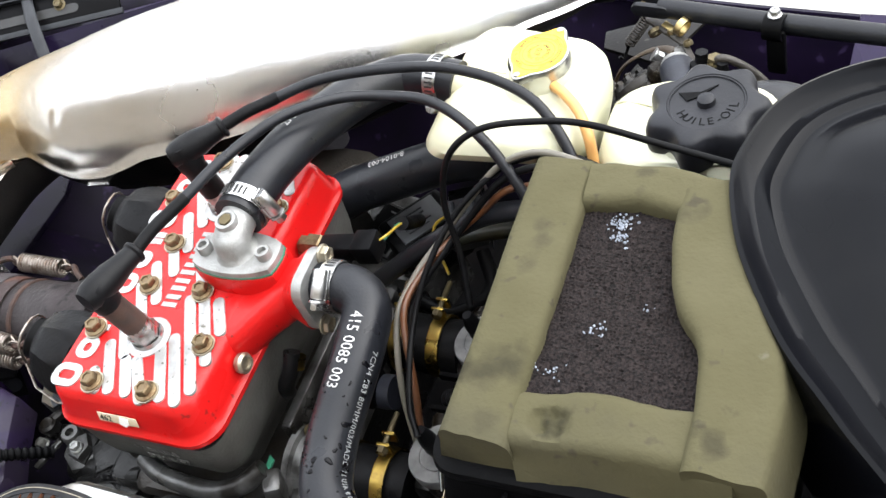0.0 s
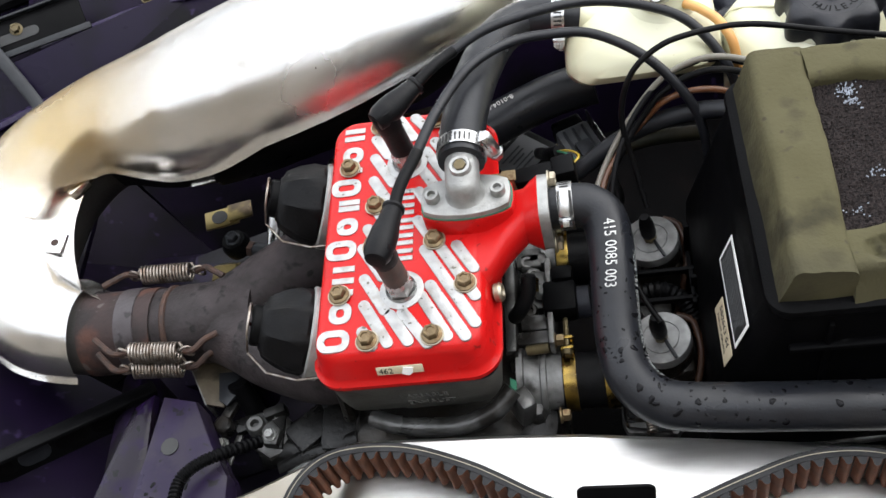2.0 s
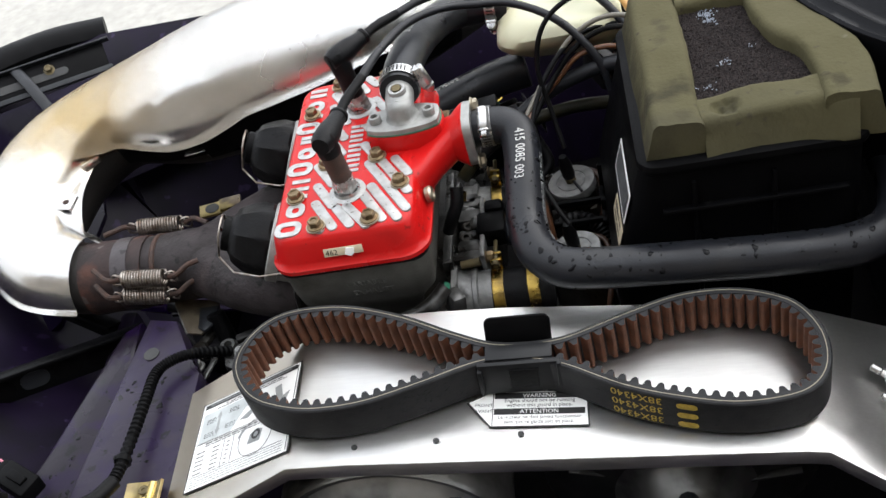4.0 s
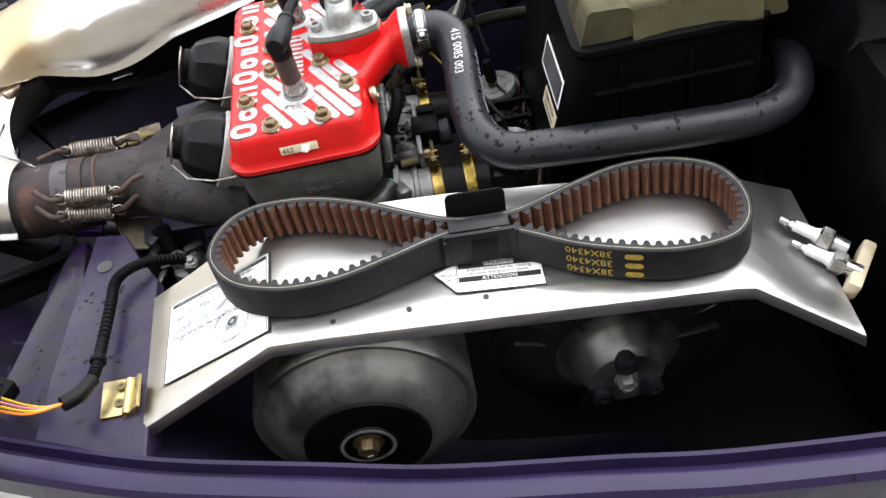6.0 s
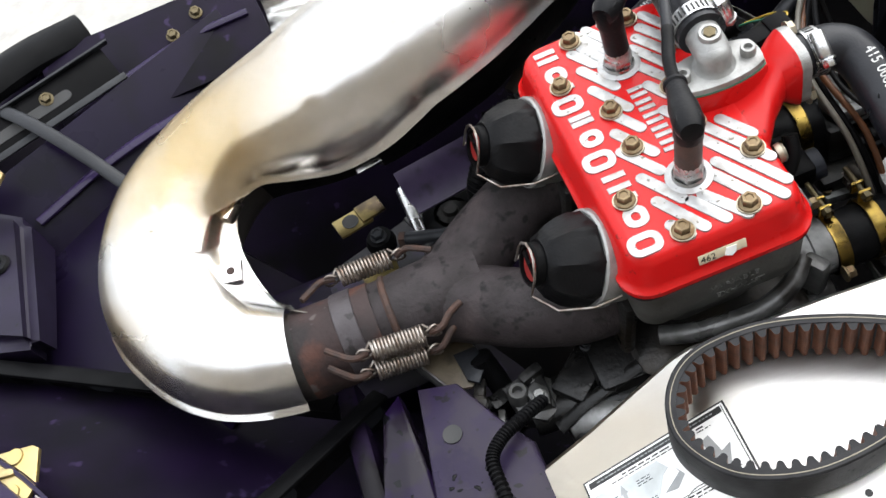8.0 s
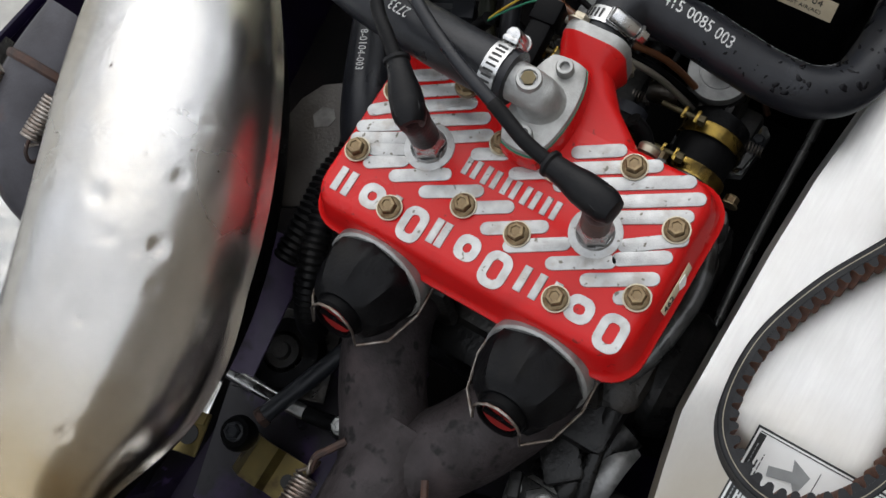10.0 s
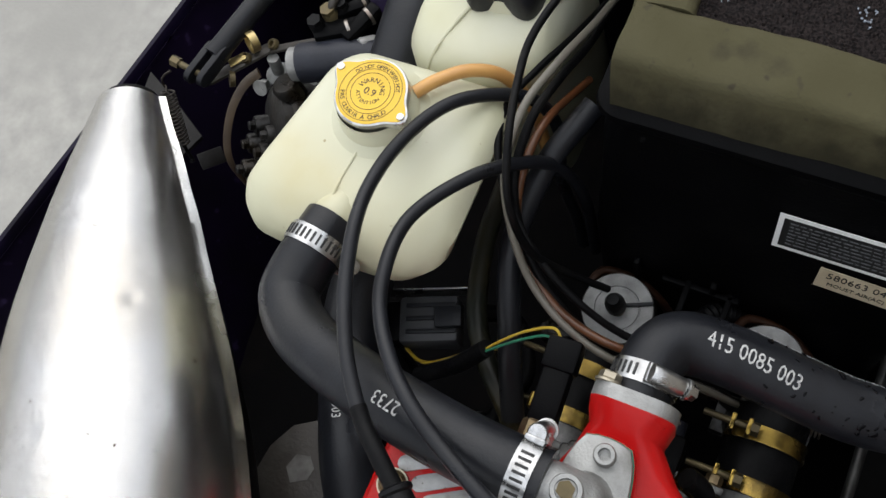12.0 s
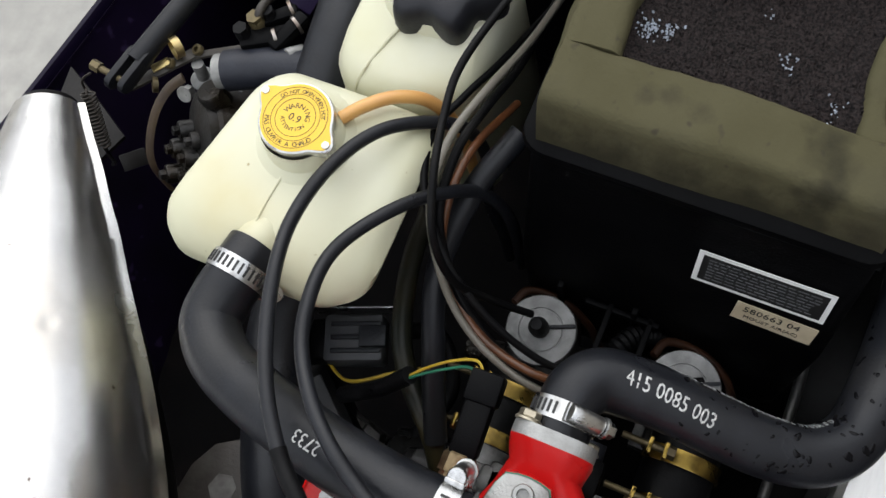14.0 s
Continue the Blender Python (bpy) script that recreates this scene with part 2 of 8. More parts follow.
ELBOW = mat("grey_exhaust_steel", (0.055, 0.053, 0.060), 0.5, 0.2, color2=(0.036, 0.034, 0.038), scale=40, bump=0.3, rvar=0.12, blotch=(0.06, 0.032, 0.022), bl_scale=20, bl_pos=(0.58, 0.75), spec=0.3)
NYLON = mat("yellowed_nylon", (0.62, 0.615, 0.485), 0.38, color2=(0.55, 0.535, 0.36), scale=14, bump=0.1, bscale=60, blotch=(0.52, 0.45, 0.22), bl_scale=7, bl_pos=(0.48, 0.8), speck=(0.36, 0.30, 0.16), sp_scale=110.0, sp_pos=(0.73, 0.77))
YEL = mat("yellow_cap_paint", (0.76, 0.49, 0.035), 0.4, color2=(0.70, 0.44, 0.03), scale=60, rvar=0.1)
FOAM = mat("olive_foam_gasket", (0.080, 0.073, 0.041), 0.9, color2=(0.068, 0.062, 0.033), scale=22, bump=0.6, bscale=300, spec=0.1, blotch=(0.052, 0.048, 0.030), bl_scale=11, bl_pos=(0.48, 0.78), speck=(0.05, 0.045, 0.03), sp_scale=90.0, sp_pos=(0.66, 0.74))
# Dirt stains, plus a painted corner shadow and a darker foot along the front.
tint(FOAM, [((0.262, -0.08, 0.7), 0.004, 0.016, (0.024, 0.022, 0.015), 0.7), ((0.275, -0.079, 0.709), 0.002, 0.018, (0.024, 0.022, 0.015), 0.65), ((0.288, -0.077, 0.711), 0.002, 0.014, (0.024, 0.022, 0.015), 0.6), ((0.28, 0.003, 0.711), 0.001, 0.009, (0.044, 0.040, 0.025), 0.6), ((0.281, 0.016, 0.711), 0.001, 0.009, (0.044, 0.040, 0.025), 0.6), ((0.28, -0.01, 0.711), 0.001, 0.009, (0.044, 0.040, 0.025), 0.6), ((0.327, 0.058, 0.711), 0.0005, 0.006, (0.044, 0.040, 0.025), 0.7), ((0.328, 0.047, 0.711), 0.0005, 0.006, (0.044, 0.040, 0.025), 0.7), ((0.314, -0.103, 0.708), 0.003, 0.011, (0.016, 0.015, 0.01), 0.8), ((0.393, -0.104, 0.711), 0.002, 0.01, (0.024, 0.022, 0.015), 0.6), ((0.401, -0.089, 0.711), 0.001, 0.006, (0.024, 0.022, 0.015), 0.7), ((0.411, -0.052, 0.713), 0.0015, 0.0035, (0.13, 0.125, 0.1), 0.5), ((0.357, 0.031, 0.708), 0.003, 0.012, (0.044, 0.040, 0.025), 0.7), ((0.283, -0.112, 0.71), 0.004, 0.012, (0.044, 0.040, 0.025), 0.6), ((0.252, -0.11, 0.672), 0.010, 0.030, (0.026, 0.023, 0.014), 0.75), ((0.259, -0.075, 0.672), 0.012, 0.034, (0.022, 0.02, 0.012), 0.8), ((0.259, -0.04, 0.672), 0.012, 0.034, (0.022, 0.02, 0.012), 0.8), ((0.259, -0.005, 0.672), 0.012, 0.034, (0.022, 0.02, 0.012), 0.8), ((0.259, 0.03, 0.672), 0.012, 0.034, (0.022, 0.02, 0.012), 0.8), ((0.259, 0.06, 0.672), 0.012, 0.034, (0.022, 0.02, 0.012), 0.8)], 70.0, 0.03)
FILT = mat("dark_filter_foam", (0.026, 0.020, 0.019), 0.95, color2=(0.008, 0.007, 0.007), scale=700, mix=0.3, bump=1.0, bscale=500, spec=0.15)
PURP = mat("purple_paint", (0.0185, 0.0112, 0.039), 0.33, color2=(0.0145, 0.0086, 0.031), scale=18, coat=0.04, rvar=0.14, blotch=(0.010, 0.007, 0.018), bl_scale=9, bl_pos=(0.5, 0.75), spec=0.18, speck=(0.006, 0.005, 0.008), sp_scale=90.0, sp_pos=(0.71, 0.75))
PURPM = mat("dirty_purple_metal", (0.027, 0.014, 0.048), 0.38, 0.0, color2=(0.016, 0.010, 0.030), scale=34, rvar=0.18, blotch=(0.007, 0.0055, 0.008), bl_scale=18, bl_pos=(0.41, 0.54), spec=0.2, bump=0.3, bscale=120, speck=(0.004, 0.004, 0.005), sp_scale=100.0, sp_pos=(0.62, 0.68))
# Darker purple than the rim's, for the nose pads.
PURPD = mat("pad_dark_purple", (0.012, 0.008, 0.023), 0.42, color2=(0.0085, 0.006, 0.016), scale=24, rvar=0.15, blotch=(0.008, 0.006, 0.012), bl_scale=14, bl_pos=(0.45, 0.75), spec=0.22, speck=(0.004, 0.004, 0.006), sp_scale=80.0, sp_pos=(0.68, 0.72))
PURPV = mat("stained_violet_paint", (0.0115, 0.0042, 0.026), 0.25, 0.0, color2=(0.0065, 0.0028, 0.015), scale=26, rvar=0.2, blotch=(0.010, 0.007, 0.013), bl_scale=34, bl_pos=(0.44, 0.56), spec=0.2, bump=0.25, bscale=120, speck=(0.003, 0.003, 0.004), sp_scale=80.0, sp_pos=(0.63, 0.67))
PURPL = mat("worn_lilac_paint", (0.0185, 0.0118, 0.034), 0.27, 0.0, color2=(0.0125, 0.0078, 0.024), scale=26, rvar=0.2, blotch=(0.020, 0.015, 0.028), bl_scale=34, bl_pos=(0.44, 0.56), spec=0.2, bump=0.25, bscale=120, speck=(0.006, 0.005, 0.007), sp_scale=90.0, sp_pos=(0.64, 0.68))
# Pan interior with the bay's shade painted in, darker than the rim's purple.
PAND = mat("shaded_pan_purple", (0.0072, 0.0036, 0.0145), 0.5, color2=(0.0035, 0.0026, 0.0065), scale=15, rvar=0.14, blotch=(0.0025, 0.0022, 0.003), bl_scale=11, spec=0.09, speck=(0.022, 0.014, 0.040), sp_scale=50.0, sp_pos=(0.66, 0.72))
CONC = mat("concrete", (0.40, 0.385, 0.35), 0.9, color2=(0.31, 0.30, 0.275), scale=30, bump=0.5, bscale=150, blotch=(0.30, 0.29, 0.265), bl_scale=3, bl_pos=(0.45, 0.7))
WALLP = mat("added_wall_tan", (0.30, 0.268, 0.225), 0.9, color2=(0.25, 0.222, 0.187), scale=6, bump=0.4, bscale=60, blotch=(0.21, 0.187, 0.155), bl_scale=1.5)
PURPK = mat("darker_purple", (0.007, 0.0042, 0.0155), 0.36, color2=(0.006, 0.004, 0.013), scale=22, rvar=0.15, blotch=(0.004, 0.003, 0.007), bl_scale=14, bl_pos=(0.45, 0.65), spec=0.1)
WHITE = mat("white_label", (0.8, 0.8, 0.78), 0.5, color2=(0.72, 0.72, 0.70), scale=40)
INK = mat("black_ink", (0.012, 0.012, 0.012), 0.5)
INKT = mat("thin_brown_print", (0.10, 0.045, 0.008), 0.5)
GREYINK = mat("grey_print", (0.30, 0.31, 0.31), 0.6)
DIMINK = mat("faint_print", (0.10, 0.103, 0.107), 0.6)
SOLP = mat("grey_plate_plastic", (0.060, 0.062, 0.066), 0.5, color2=(0.042, 0.043, 0.046), scale=60, rvar=0.1)
GUIDE = mat("brown_oily_sheet", (0.040, 0.034, 0.028), 0.5, 0.2, color2=(0.022, 0.018, 0.015), scale=40, bump=0.3, rvar=0.15, blotch=(0.060, 0.055, 0.048), bl_scale=30, bl_pos=(0.5, 0.75))
GUIDEW = mat("corrosion_spot", (0.15, 0.145, 0.135), 0.7, color2=(0.07, 0.065, 0.06), scale=120)
BEIGE = mat("beige_stained_steel", (0.13, 0.105, 0.070), 0.5, 0.2, color2=(0.075, 0.058, 0.038), scale=60, bump=0.3, rvar=0.12, blotch=(0.030, 0.022, 0.015), bl_scale=40, bl_pos=(0.5, 0.7))
VIOLET = mat("violet_plastic", (0.040, 0.014, 0.130), 0.25, color2=(0.028, 0.010, 0.09), scale=60, rvar=0.1)
CAPP = mat("slate_cap_plastic", (0.0145, 0.0150, 0.0185), 0.42, color2=(0.011, 0.0115, 0.014), scale=50, bump=0.15, rvar=0.12, spec=0.25)
CASTD = mat("wet_dark_casting", (0.11, 0.11, 0.107), 0.34, 0.5, color2=(0.05, 0.049, 0.047), scale=60, bump=0.35, bscale=300, rvar=0.16, blotch=(0.022, 0.020, 0.018), bl_scale=35, bl_pos=(0.45, 0.66))
OILY = mat("black_oily_casting", (0.013, 0.0125, 0.012), 0.36, 0.3, color2=(0.006, 0.006, 0.006), scale=60, bump=0.6, bscale=240, rvar=0.2, blotch=(0.024, 0.023, 0.022), bl_scale=45, bl_pos=(0.55, 0.75), spec=0.3)
BANDP = mat("lilac_burnt_steel", (0.050, 0.043, 0.047), 0.55, 0.2, color2=(0.032, 0.026, 0.028), scale=50, bump=0.6, bscale=240, rvar=0.16, blotch=(0.060, 0.030, 0.022), bl_scale=40, bl_pos=(0.58, 0.75), speck=(0.012, 0.010, 0.010), sp_scale=80.0, sp_pos=(0.62, 0.68))
CREAM = mat("cream_label", (0.55, 0.47, 0.33), 0.6, color2=(0.46, 0.38, 0.26), scale=80)
HOSETXT = mat("white_hose_print", (0.62, 0.62, 0.6), 0.6, color2=(0.3, 0.3, 0.3), scale=500)
GOLDTXT = mat("gold_belt_print", (0.5, 0.35, 0.05), 0.6, color2=(0.3, 0.21, 0.03), scale=400)
AMBER = mat("amber_reflector", (0.72, 0.17, 0.01), 0.15, color2=(0.55, 0.12, 0.01), scale=200, coat=0.4)
YSPR = mat("yellow_spring_paint", (0.75, 0.42, 0.02), 0.35)
CERAM = mat("white_ceramic", (0.8, 0.79, 0.76), 0.2)
REDPL = mat("red_plastic", (0.20, 0.008, 0.007), 0.4)
BROWNT = mat("brown_fuel_tube", (0.13, 0.050, 0.020), 0.3, color2=(0.085, 0.034, 0.015), scale=40)
BROWND = mat("dull_brown_tube", (0.050, 0.020, 0.010), 0.4, color2=(0.030, 0.013, 0.007), scale=40)
OLIVEH = mat("olive_stained_rubber", (0.012, 0.014, 0.010), 0.4, color2=(0.030, 0.024, 0.010), scale=26, bump=0.2, rvar=0.15, blotch=(0.05, 0.034, 0.012), bl_scale=22, bl_pos=(0.55, 0.75), spec=0.3)
CLEART = mat("clear_vent_tube", (0.145, 0.135, 0.108), 0.3, color2=(0.16, 0.145, 0.12), scale=30)
AMBT = mat("amber_overflow_tube", (0.66, 0.36, 0.11), 0.3, color2=(0.55, 0.28, 0.09), scale=30)
GREENW = mat("green_gasket", (0.02, 0.16, 0.09), 0.5)
YW = mat("yellow_wire", (0.50, 0.34, 0.03), 0.4)
PINKW = mat("pink_wire", (0.5, 0.16, 0.22), 0.4)
FOIL = mat("crinkled_foil", (0.8, 0.79, 0.76), 0.22, 1.0, color2=(0.68, 0.67, 0.64), scale=40, bump=0.35, bscale=90)
GREYM = mat("grey_metal_tube", (0.017, 0.0185, 0.022), 0.45, 0.1, color2=(0.011, 0.012, 0.0145), scale=50, bump=0.25, rvar=0.12, spec=0.28)
LINKG = mat("dark_painted_tube", (0.0085, 0.009, 0.012), 0.42, 0.0, color2=(0.006, 0.0065, 0.0085), scale=50, bump=0.2, rvar=0.12, spec=0.3, blotch=(0.014, 0.014, 0.015), bl_scale=30, bl_pos=(0.55, 0.8))
DKSHEET = mat("dark_oily_sheet", (0.012, 0.0108, 0.0098), 0.45, 0.1, color2=(0.007, 0.0062, 0.006), scale=30, bump=0.3, rvar=0.15, spec=0.2, speck=(0.04, 0.038, 0.035), sp_scale=70.0, sp_pos=(0.70, 0.74))
DKSPR = mat("dull_spring_steel", (0.035, 0.030, 0.026), 0.45, 0.8, color2=(0.06, 0.052, 0.045), scale=300, rvar=0.1)
BSTRAP = mat("brown_stained_strap", (0.062, 0.038, 0.017), 0.55, 0.1, color2=(0.036, 0.020, 0.010), scale=60, bump=0.3, rvar=0.12)
STRIPE = mat("yellow_stripe", (0.72, 0.4, 0.03), 0.4)
BUMP = mat("charcoal_bumper", (0.019, 0.023, 0.025), 0.42, color2=(0.014, 0.017, 0.019), scale=40, rvar=0.12, spec=0.3, speck=(0.006, 0.006, 0.006), sp_scale=60.0, sp_pos=(0.66, 0.72))
DOMED = mat("clutch_aluminium", (0.26, 0.26, 0.255), 0.36, 0.75, color2=(0.21, 0.21, 0.205), scale=30, rvar=0.14, blotch=(0.035, 0.035, 0.033), bl_scale=16, bl_pos=(0.45, 0.7))
CARBC = mat("dull_carb_cap", (0.22, 0.22, 0.215), 0.45, 0.5, color2=(0.13, 0.13, 0.127), scale=110, bump=0.25, bscale=700, rvar=0.1, blotch=(0.12, 0.12, 0.115), bl_scale=50, bl_pos=(0.55, 0.75))
CRYST = mat("salt_crystals", (0.26, 0.29, 0.34), 0.25)

PALEST = mat("pale_worn_casting", (0.27, 0.27, 0.265), 0.45, 0.5, color2=(0.13, 0.13, 0.127), scale=70, bump=0.4, bscale=400, rvar=0.14, blotch=(0.045, 0.043, 0.04), bl_scale=45, bl_pos=(0.48, 0.66))
DULLZ = mat("oily_yellow_zinc", (0.14, 0.11, 0.055), 0.5, 0.6, color2=(0.07, 0.055, 0.03), scale=70, bump=0.3, bscale=500, rvar=0.1)
BLUEB = mat("blue_black_rubber", (0.016, 0.018, 0.026), 0.5, color2=(0.011, 0.012, 0.018), scale=60, bump=0.25, bscale=400, rvar=0.1, spec=0.35)
ZINCO = mat("stained_yellow_zinc", (0.25, 0.19, 0.07), 0.38, 0.8, color2=(0.20, 0.155, 0.065), scale=60, rvar=0.14, blotch=(0.07, 0.05, 0.03), bl_scale=40, bl_pos=(0.45, 0.65))
DKDOME = mat("dark_clutch_metal", (0.055, 0.055, 0.054), 0.45, 0.5, color2=(0.03, 0.03, 0.03), scale=30, rvar=0.14, blotch=(0.016, 0.016, 0.016), bl_scale=14)
RUSTP = mat("flaking_rusty_pipe", (0.036, 0.024, 0.023), 0.65, 0.15, color2=(0.020, 0.016, 0.016), scale=30, mix=0.3, bump=0.7, bscale=220, rvar=0.14, blotch=(0.070, 0.033, 0.025), bl_scale=34, bl_pos=(0.48, 0.66), spec=0.25, speck=(0.075, 0.062, 0.060), sp_scale=70.0, sp_pos=(0.66, 0.70))
CLIPM = mat("charcoal_clip_plastic", (0.010, 0.0105, 0.0115), 0.42, color2=(0.007, 0.0073, 0.008), scale=50, rvar=0.12, spec=0.2)
ORANGEW = mat("orange_wire", (0.7, 0.2, 0.02), 0.4)
BLUEW = mat("blue_wire", (0.06, 0.12, 0.45), 0.4)
WATER = mat("water_drop", (0.004, 0.004, 0.005), 0.03, color2=(0.003, 0.003, 0.004), spec=0.12)
PURPF = mat("faded_purple_paint", (0.075, 0.048, 0.118), 0.4, 0.0, color2=(0.04, 0.026, 0.066), scale=30, rvar=0.12, blotch=(0.02, 0.014, 0.03), bl_scale=30, bl_pos=(0.5, 0.65))

# ---- mesh helpers ----


def bm_new():
    return bmesh.new()


def join(*bms):
    out = bms[0]
    for b in bms[1:]:
        me = bpy.data.meshes.new("tmp")
        b.to_mesh(me)
        b.free()
        out.from_mesh(me)
        bpy.data.meshes.remove(me)
    return out


def xf(bm, m):
    bmesh.ops.transform(bm, matrix=m, verts=bm.verts)
    return bm


def mesh_of(name, bm, material, angle=38):
    me = bpy.data.meshes.new(name)
    bmesh.ops.recalc_face_normals(bm, faces=bm.faces)
    bm.to_mesh(me)
    bm.free()
    me.materials.append(material)
    for p in me.polygons:
        p.use_smooth = True
    me.set_sharp_from_angle(angle=radians(angle))
    return me


def thing(name, label, category, at=(0, 0, 0), group="", kind=""):
    ob = new(name)
    ob.location = at
    ob.empty_display_size = 0.02
    return tagged(ob, label, category, group, kind)


def under(ob, parent):
    ob.parent = parent
    ob.matrix_parent_inverse = Matrix.Translation(-parent.location) if parent.parent is None else Matrix.Identity(4)
    return ob


def part(name, bm, material, parent, label=""):
    """One mesh object, in world coordinates, under a thing or a part."""
    ob = new(name, mesh_of(name, bm, material))
    if parent is not None:
        under(ob, parent)
    return tagged(ob, label) if label else ob


def alone(name, bm, material, label, category, group="", kind=""):
    return tagged(new(name, mesh_of(name, bm, material)), label, category, group, kind)


def copies(name, me, places, parent, label=""):
    for m in places:
        ob = new(name, me)
        under(ob, parent)
        ob.matrix_basis = m
        if label:
            tagged(ob, label)


def box(cx, cy, cz, sx, sy, sz, bev=0.0, seg=2):
    bm = bm_new()
    bmesh.ops.create_cube(bm, size=1, matrix=Matrix.Translation((cx, cy, cz)) @ Matrix.Diagonal((sx, sy, sz, 1)))
    if bev:
        bmesh.ops.bevel(bm, geom=bm.edges[:], offset=bev, segments=seg, profile=0.5, affect="EDGES", clamp_overlap=True)
    return bm


def box_m(m, sx, sy, sz, bev=0.0, seg=2):
    return xf(box(0, 0, 0, sx, sy, sz, bev, seg), m)


def spline(pts, n=8, closed=False):
    """Catmull-Rom through points of any length of tuple."""
    a = [np.array(p, float) for p in pts]
    k = len(a)
    out = []
    for i in range(k if closed else k - 1):
        p1, p2 = a[i], a[(i + 1) % k]
        p0 = a[i - 1] if (i or closed) else 2 * p1 - p2
        p3 = a[(i + 2) % k] if (i + 2 < k or closed) else 2 * p2 - p1
        for j in range(n):
            t = j / n
            out.append(0.5 * ((2 * p1) + (p2 - p0) * t + (2 * p0 - 5 * p1 + 4 * p2 - p3) * t * t + (3 * p1 - p0 - 3 * p2 + p3) * t ** 3))
    if not closed:
        out.append(a[-1])
    return out


def frames(c, up=(0, 0, 1)):
    """Tangent, normal, binormal along a polyline, carried without twist."""
    res = []
    n = None
    for i in range(len(c)):
        t = Vector(c[min(i + 1, len(c) - 1)][:3]) - Vector(c[max(i - 1, 0)][:3])
        t.normalize()
        if n is None:
            n = Vector(up) - t * t.dot(Vector(up))
            if n.length < 0.05:
                n = Vector((1, 0, 0)) - t * t.x
        else:
            n = n - t * t.dot(n)
        n.normalize()
        res.append((t, n.copy(), t.cross(n)))
    return res


def sweep(c, radius, seg=14, caps=True, arc=None, up=(0, 0, 1), wob=0.0, squash=1.0):
    """A tube along the polyline c; radius is a number, or the fourth value of each point. arc: from and to, degrees from the normal."""
    bm = bm_new()
    fr = frames(c, up)
    rings = []
    for p, (t, n, b) in zip(c, fr):
        r = p[3] if len(p) > 3 else radius
        ring = []
        cnt = seg if arc is None else seg + 1
        for k in range(cnt):
            a = 2 * math.pi * k / seg if arc is None else radians(arc[0] + (arc[1] - arc[0]) * k / seg)
            q = Vector(p[:3]) + n * (r * math.cos(a) * squash) + b * (r * math.sin(a))
            if wob:
                q += Vector((noise.noise(q * 60), noise.noise(q * 60 + Vector((9, 0, 0))), noise.noise(q * 60 + Vector((0, 9, 0))))) * wob
            ring.append(bm.verts.new(q))
        rings.append(ring)
    for r0, r1 in zip(rings, rings[1:]):
        m = len(r0)
        for k in range(m if arc is None else m - 1):
            bm.faces.new((r0[k], r0[(k + 1) % m], r1[(k + 1) % m], r1[k]))
    if caps and arc is None:
        bm.faces.new(rings[0][::-1])
        bm.faces.new(rings[-1])
    return bm


def tube(pts, radius=0.005, seg=12, n=8, **k):
    return sweep(spline(pts, n), radius, seg, **k)


def lathe(profile, origin=(0, 0, 0), axis=(0, 0, 1), seg=28, lobes=None):
    """Turns (radius, height) pairs round an axis."""
    bm = bm_new()
    q = Vector(axis).to_track_quat("Z", "Y").to_matrix().to_4x4()
    m = Matrix.Translation(origin) @ q
    rings = []
    for r, h in profile:
        if r < 1e-6:
            rings.append([bm.verts.new(m @ Vector((0, 0, h)))])
        else:
            rings.append([bm.verts.new(m @ Vector((r * math.cos(2 * math.pi * k / seg) * (lobes(k / seg, r) if lobes else 1), r * math.sin(2 * math.pi * k / seg) * (lobes(k / seg, r) if lobes else 1), h))) for k in range(seg)])
    for a, b in zip(rings, rings[1:]):
        if len(a) == 1 and len(b) == 1:
            continue
        for k in range(seg):
            k2 = (k + 1) % seg
            if len(a) == 1:
                bm.faces.new((a[0], b[k], b[k2]))
            elif len(b) == 1:
                bm.faces.new((a[k], a[k2], b[0]))
            else:
                bm.faces.new((a[k], a[k2], b[k2], b[k]))
    return bm


def loft(rings, cap=(True, True)):
    bm = bm_new()
    vs = [[bm.verts.new(p) for p in r] for r in rings]
    m = len(vs[0])
    for a, b in zip(vs, vs[1:]):
        for k in range(m):
            bm.faces.new((a[k], a[(k + 1) % m], b[(k + 1) % m], b[k]))
    if cap[0]:
        bm.faces.new(vs[0][::-1])
    if cap[1]:
        bm.faces.new(vs[-1])
    return bm


def rrect(x0, x1, y0, y1, r, z, n=6):
    """A rounded rectangle as a ring of points at height z."""
    r = min(r, (x1 - x0) / 2 - 1e-4, (y1 - y0) / 2 - 1e-4)
    out = []
    for cx, cy, a0 in ((x1 - r, y1 - r, 0), (x0 + r, y1 - r, 90), (x0 + r, y0 + r, 180), (x1 - r, y0 + r, 270)):
        for k in range(n + 1):
            a = radians(a0 + 90 * k / n)
            out.append(Vector((cx + r * math.cos(a), cy + r * math.sin(a), z)))
    return out


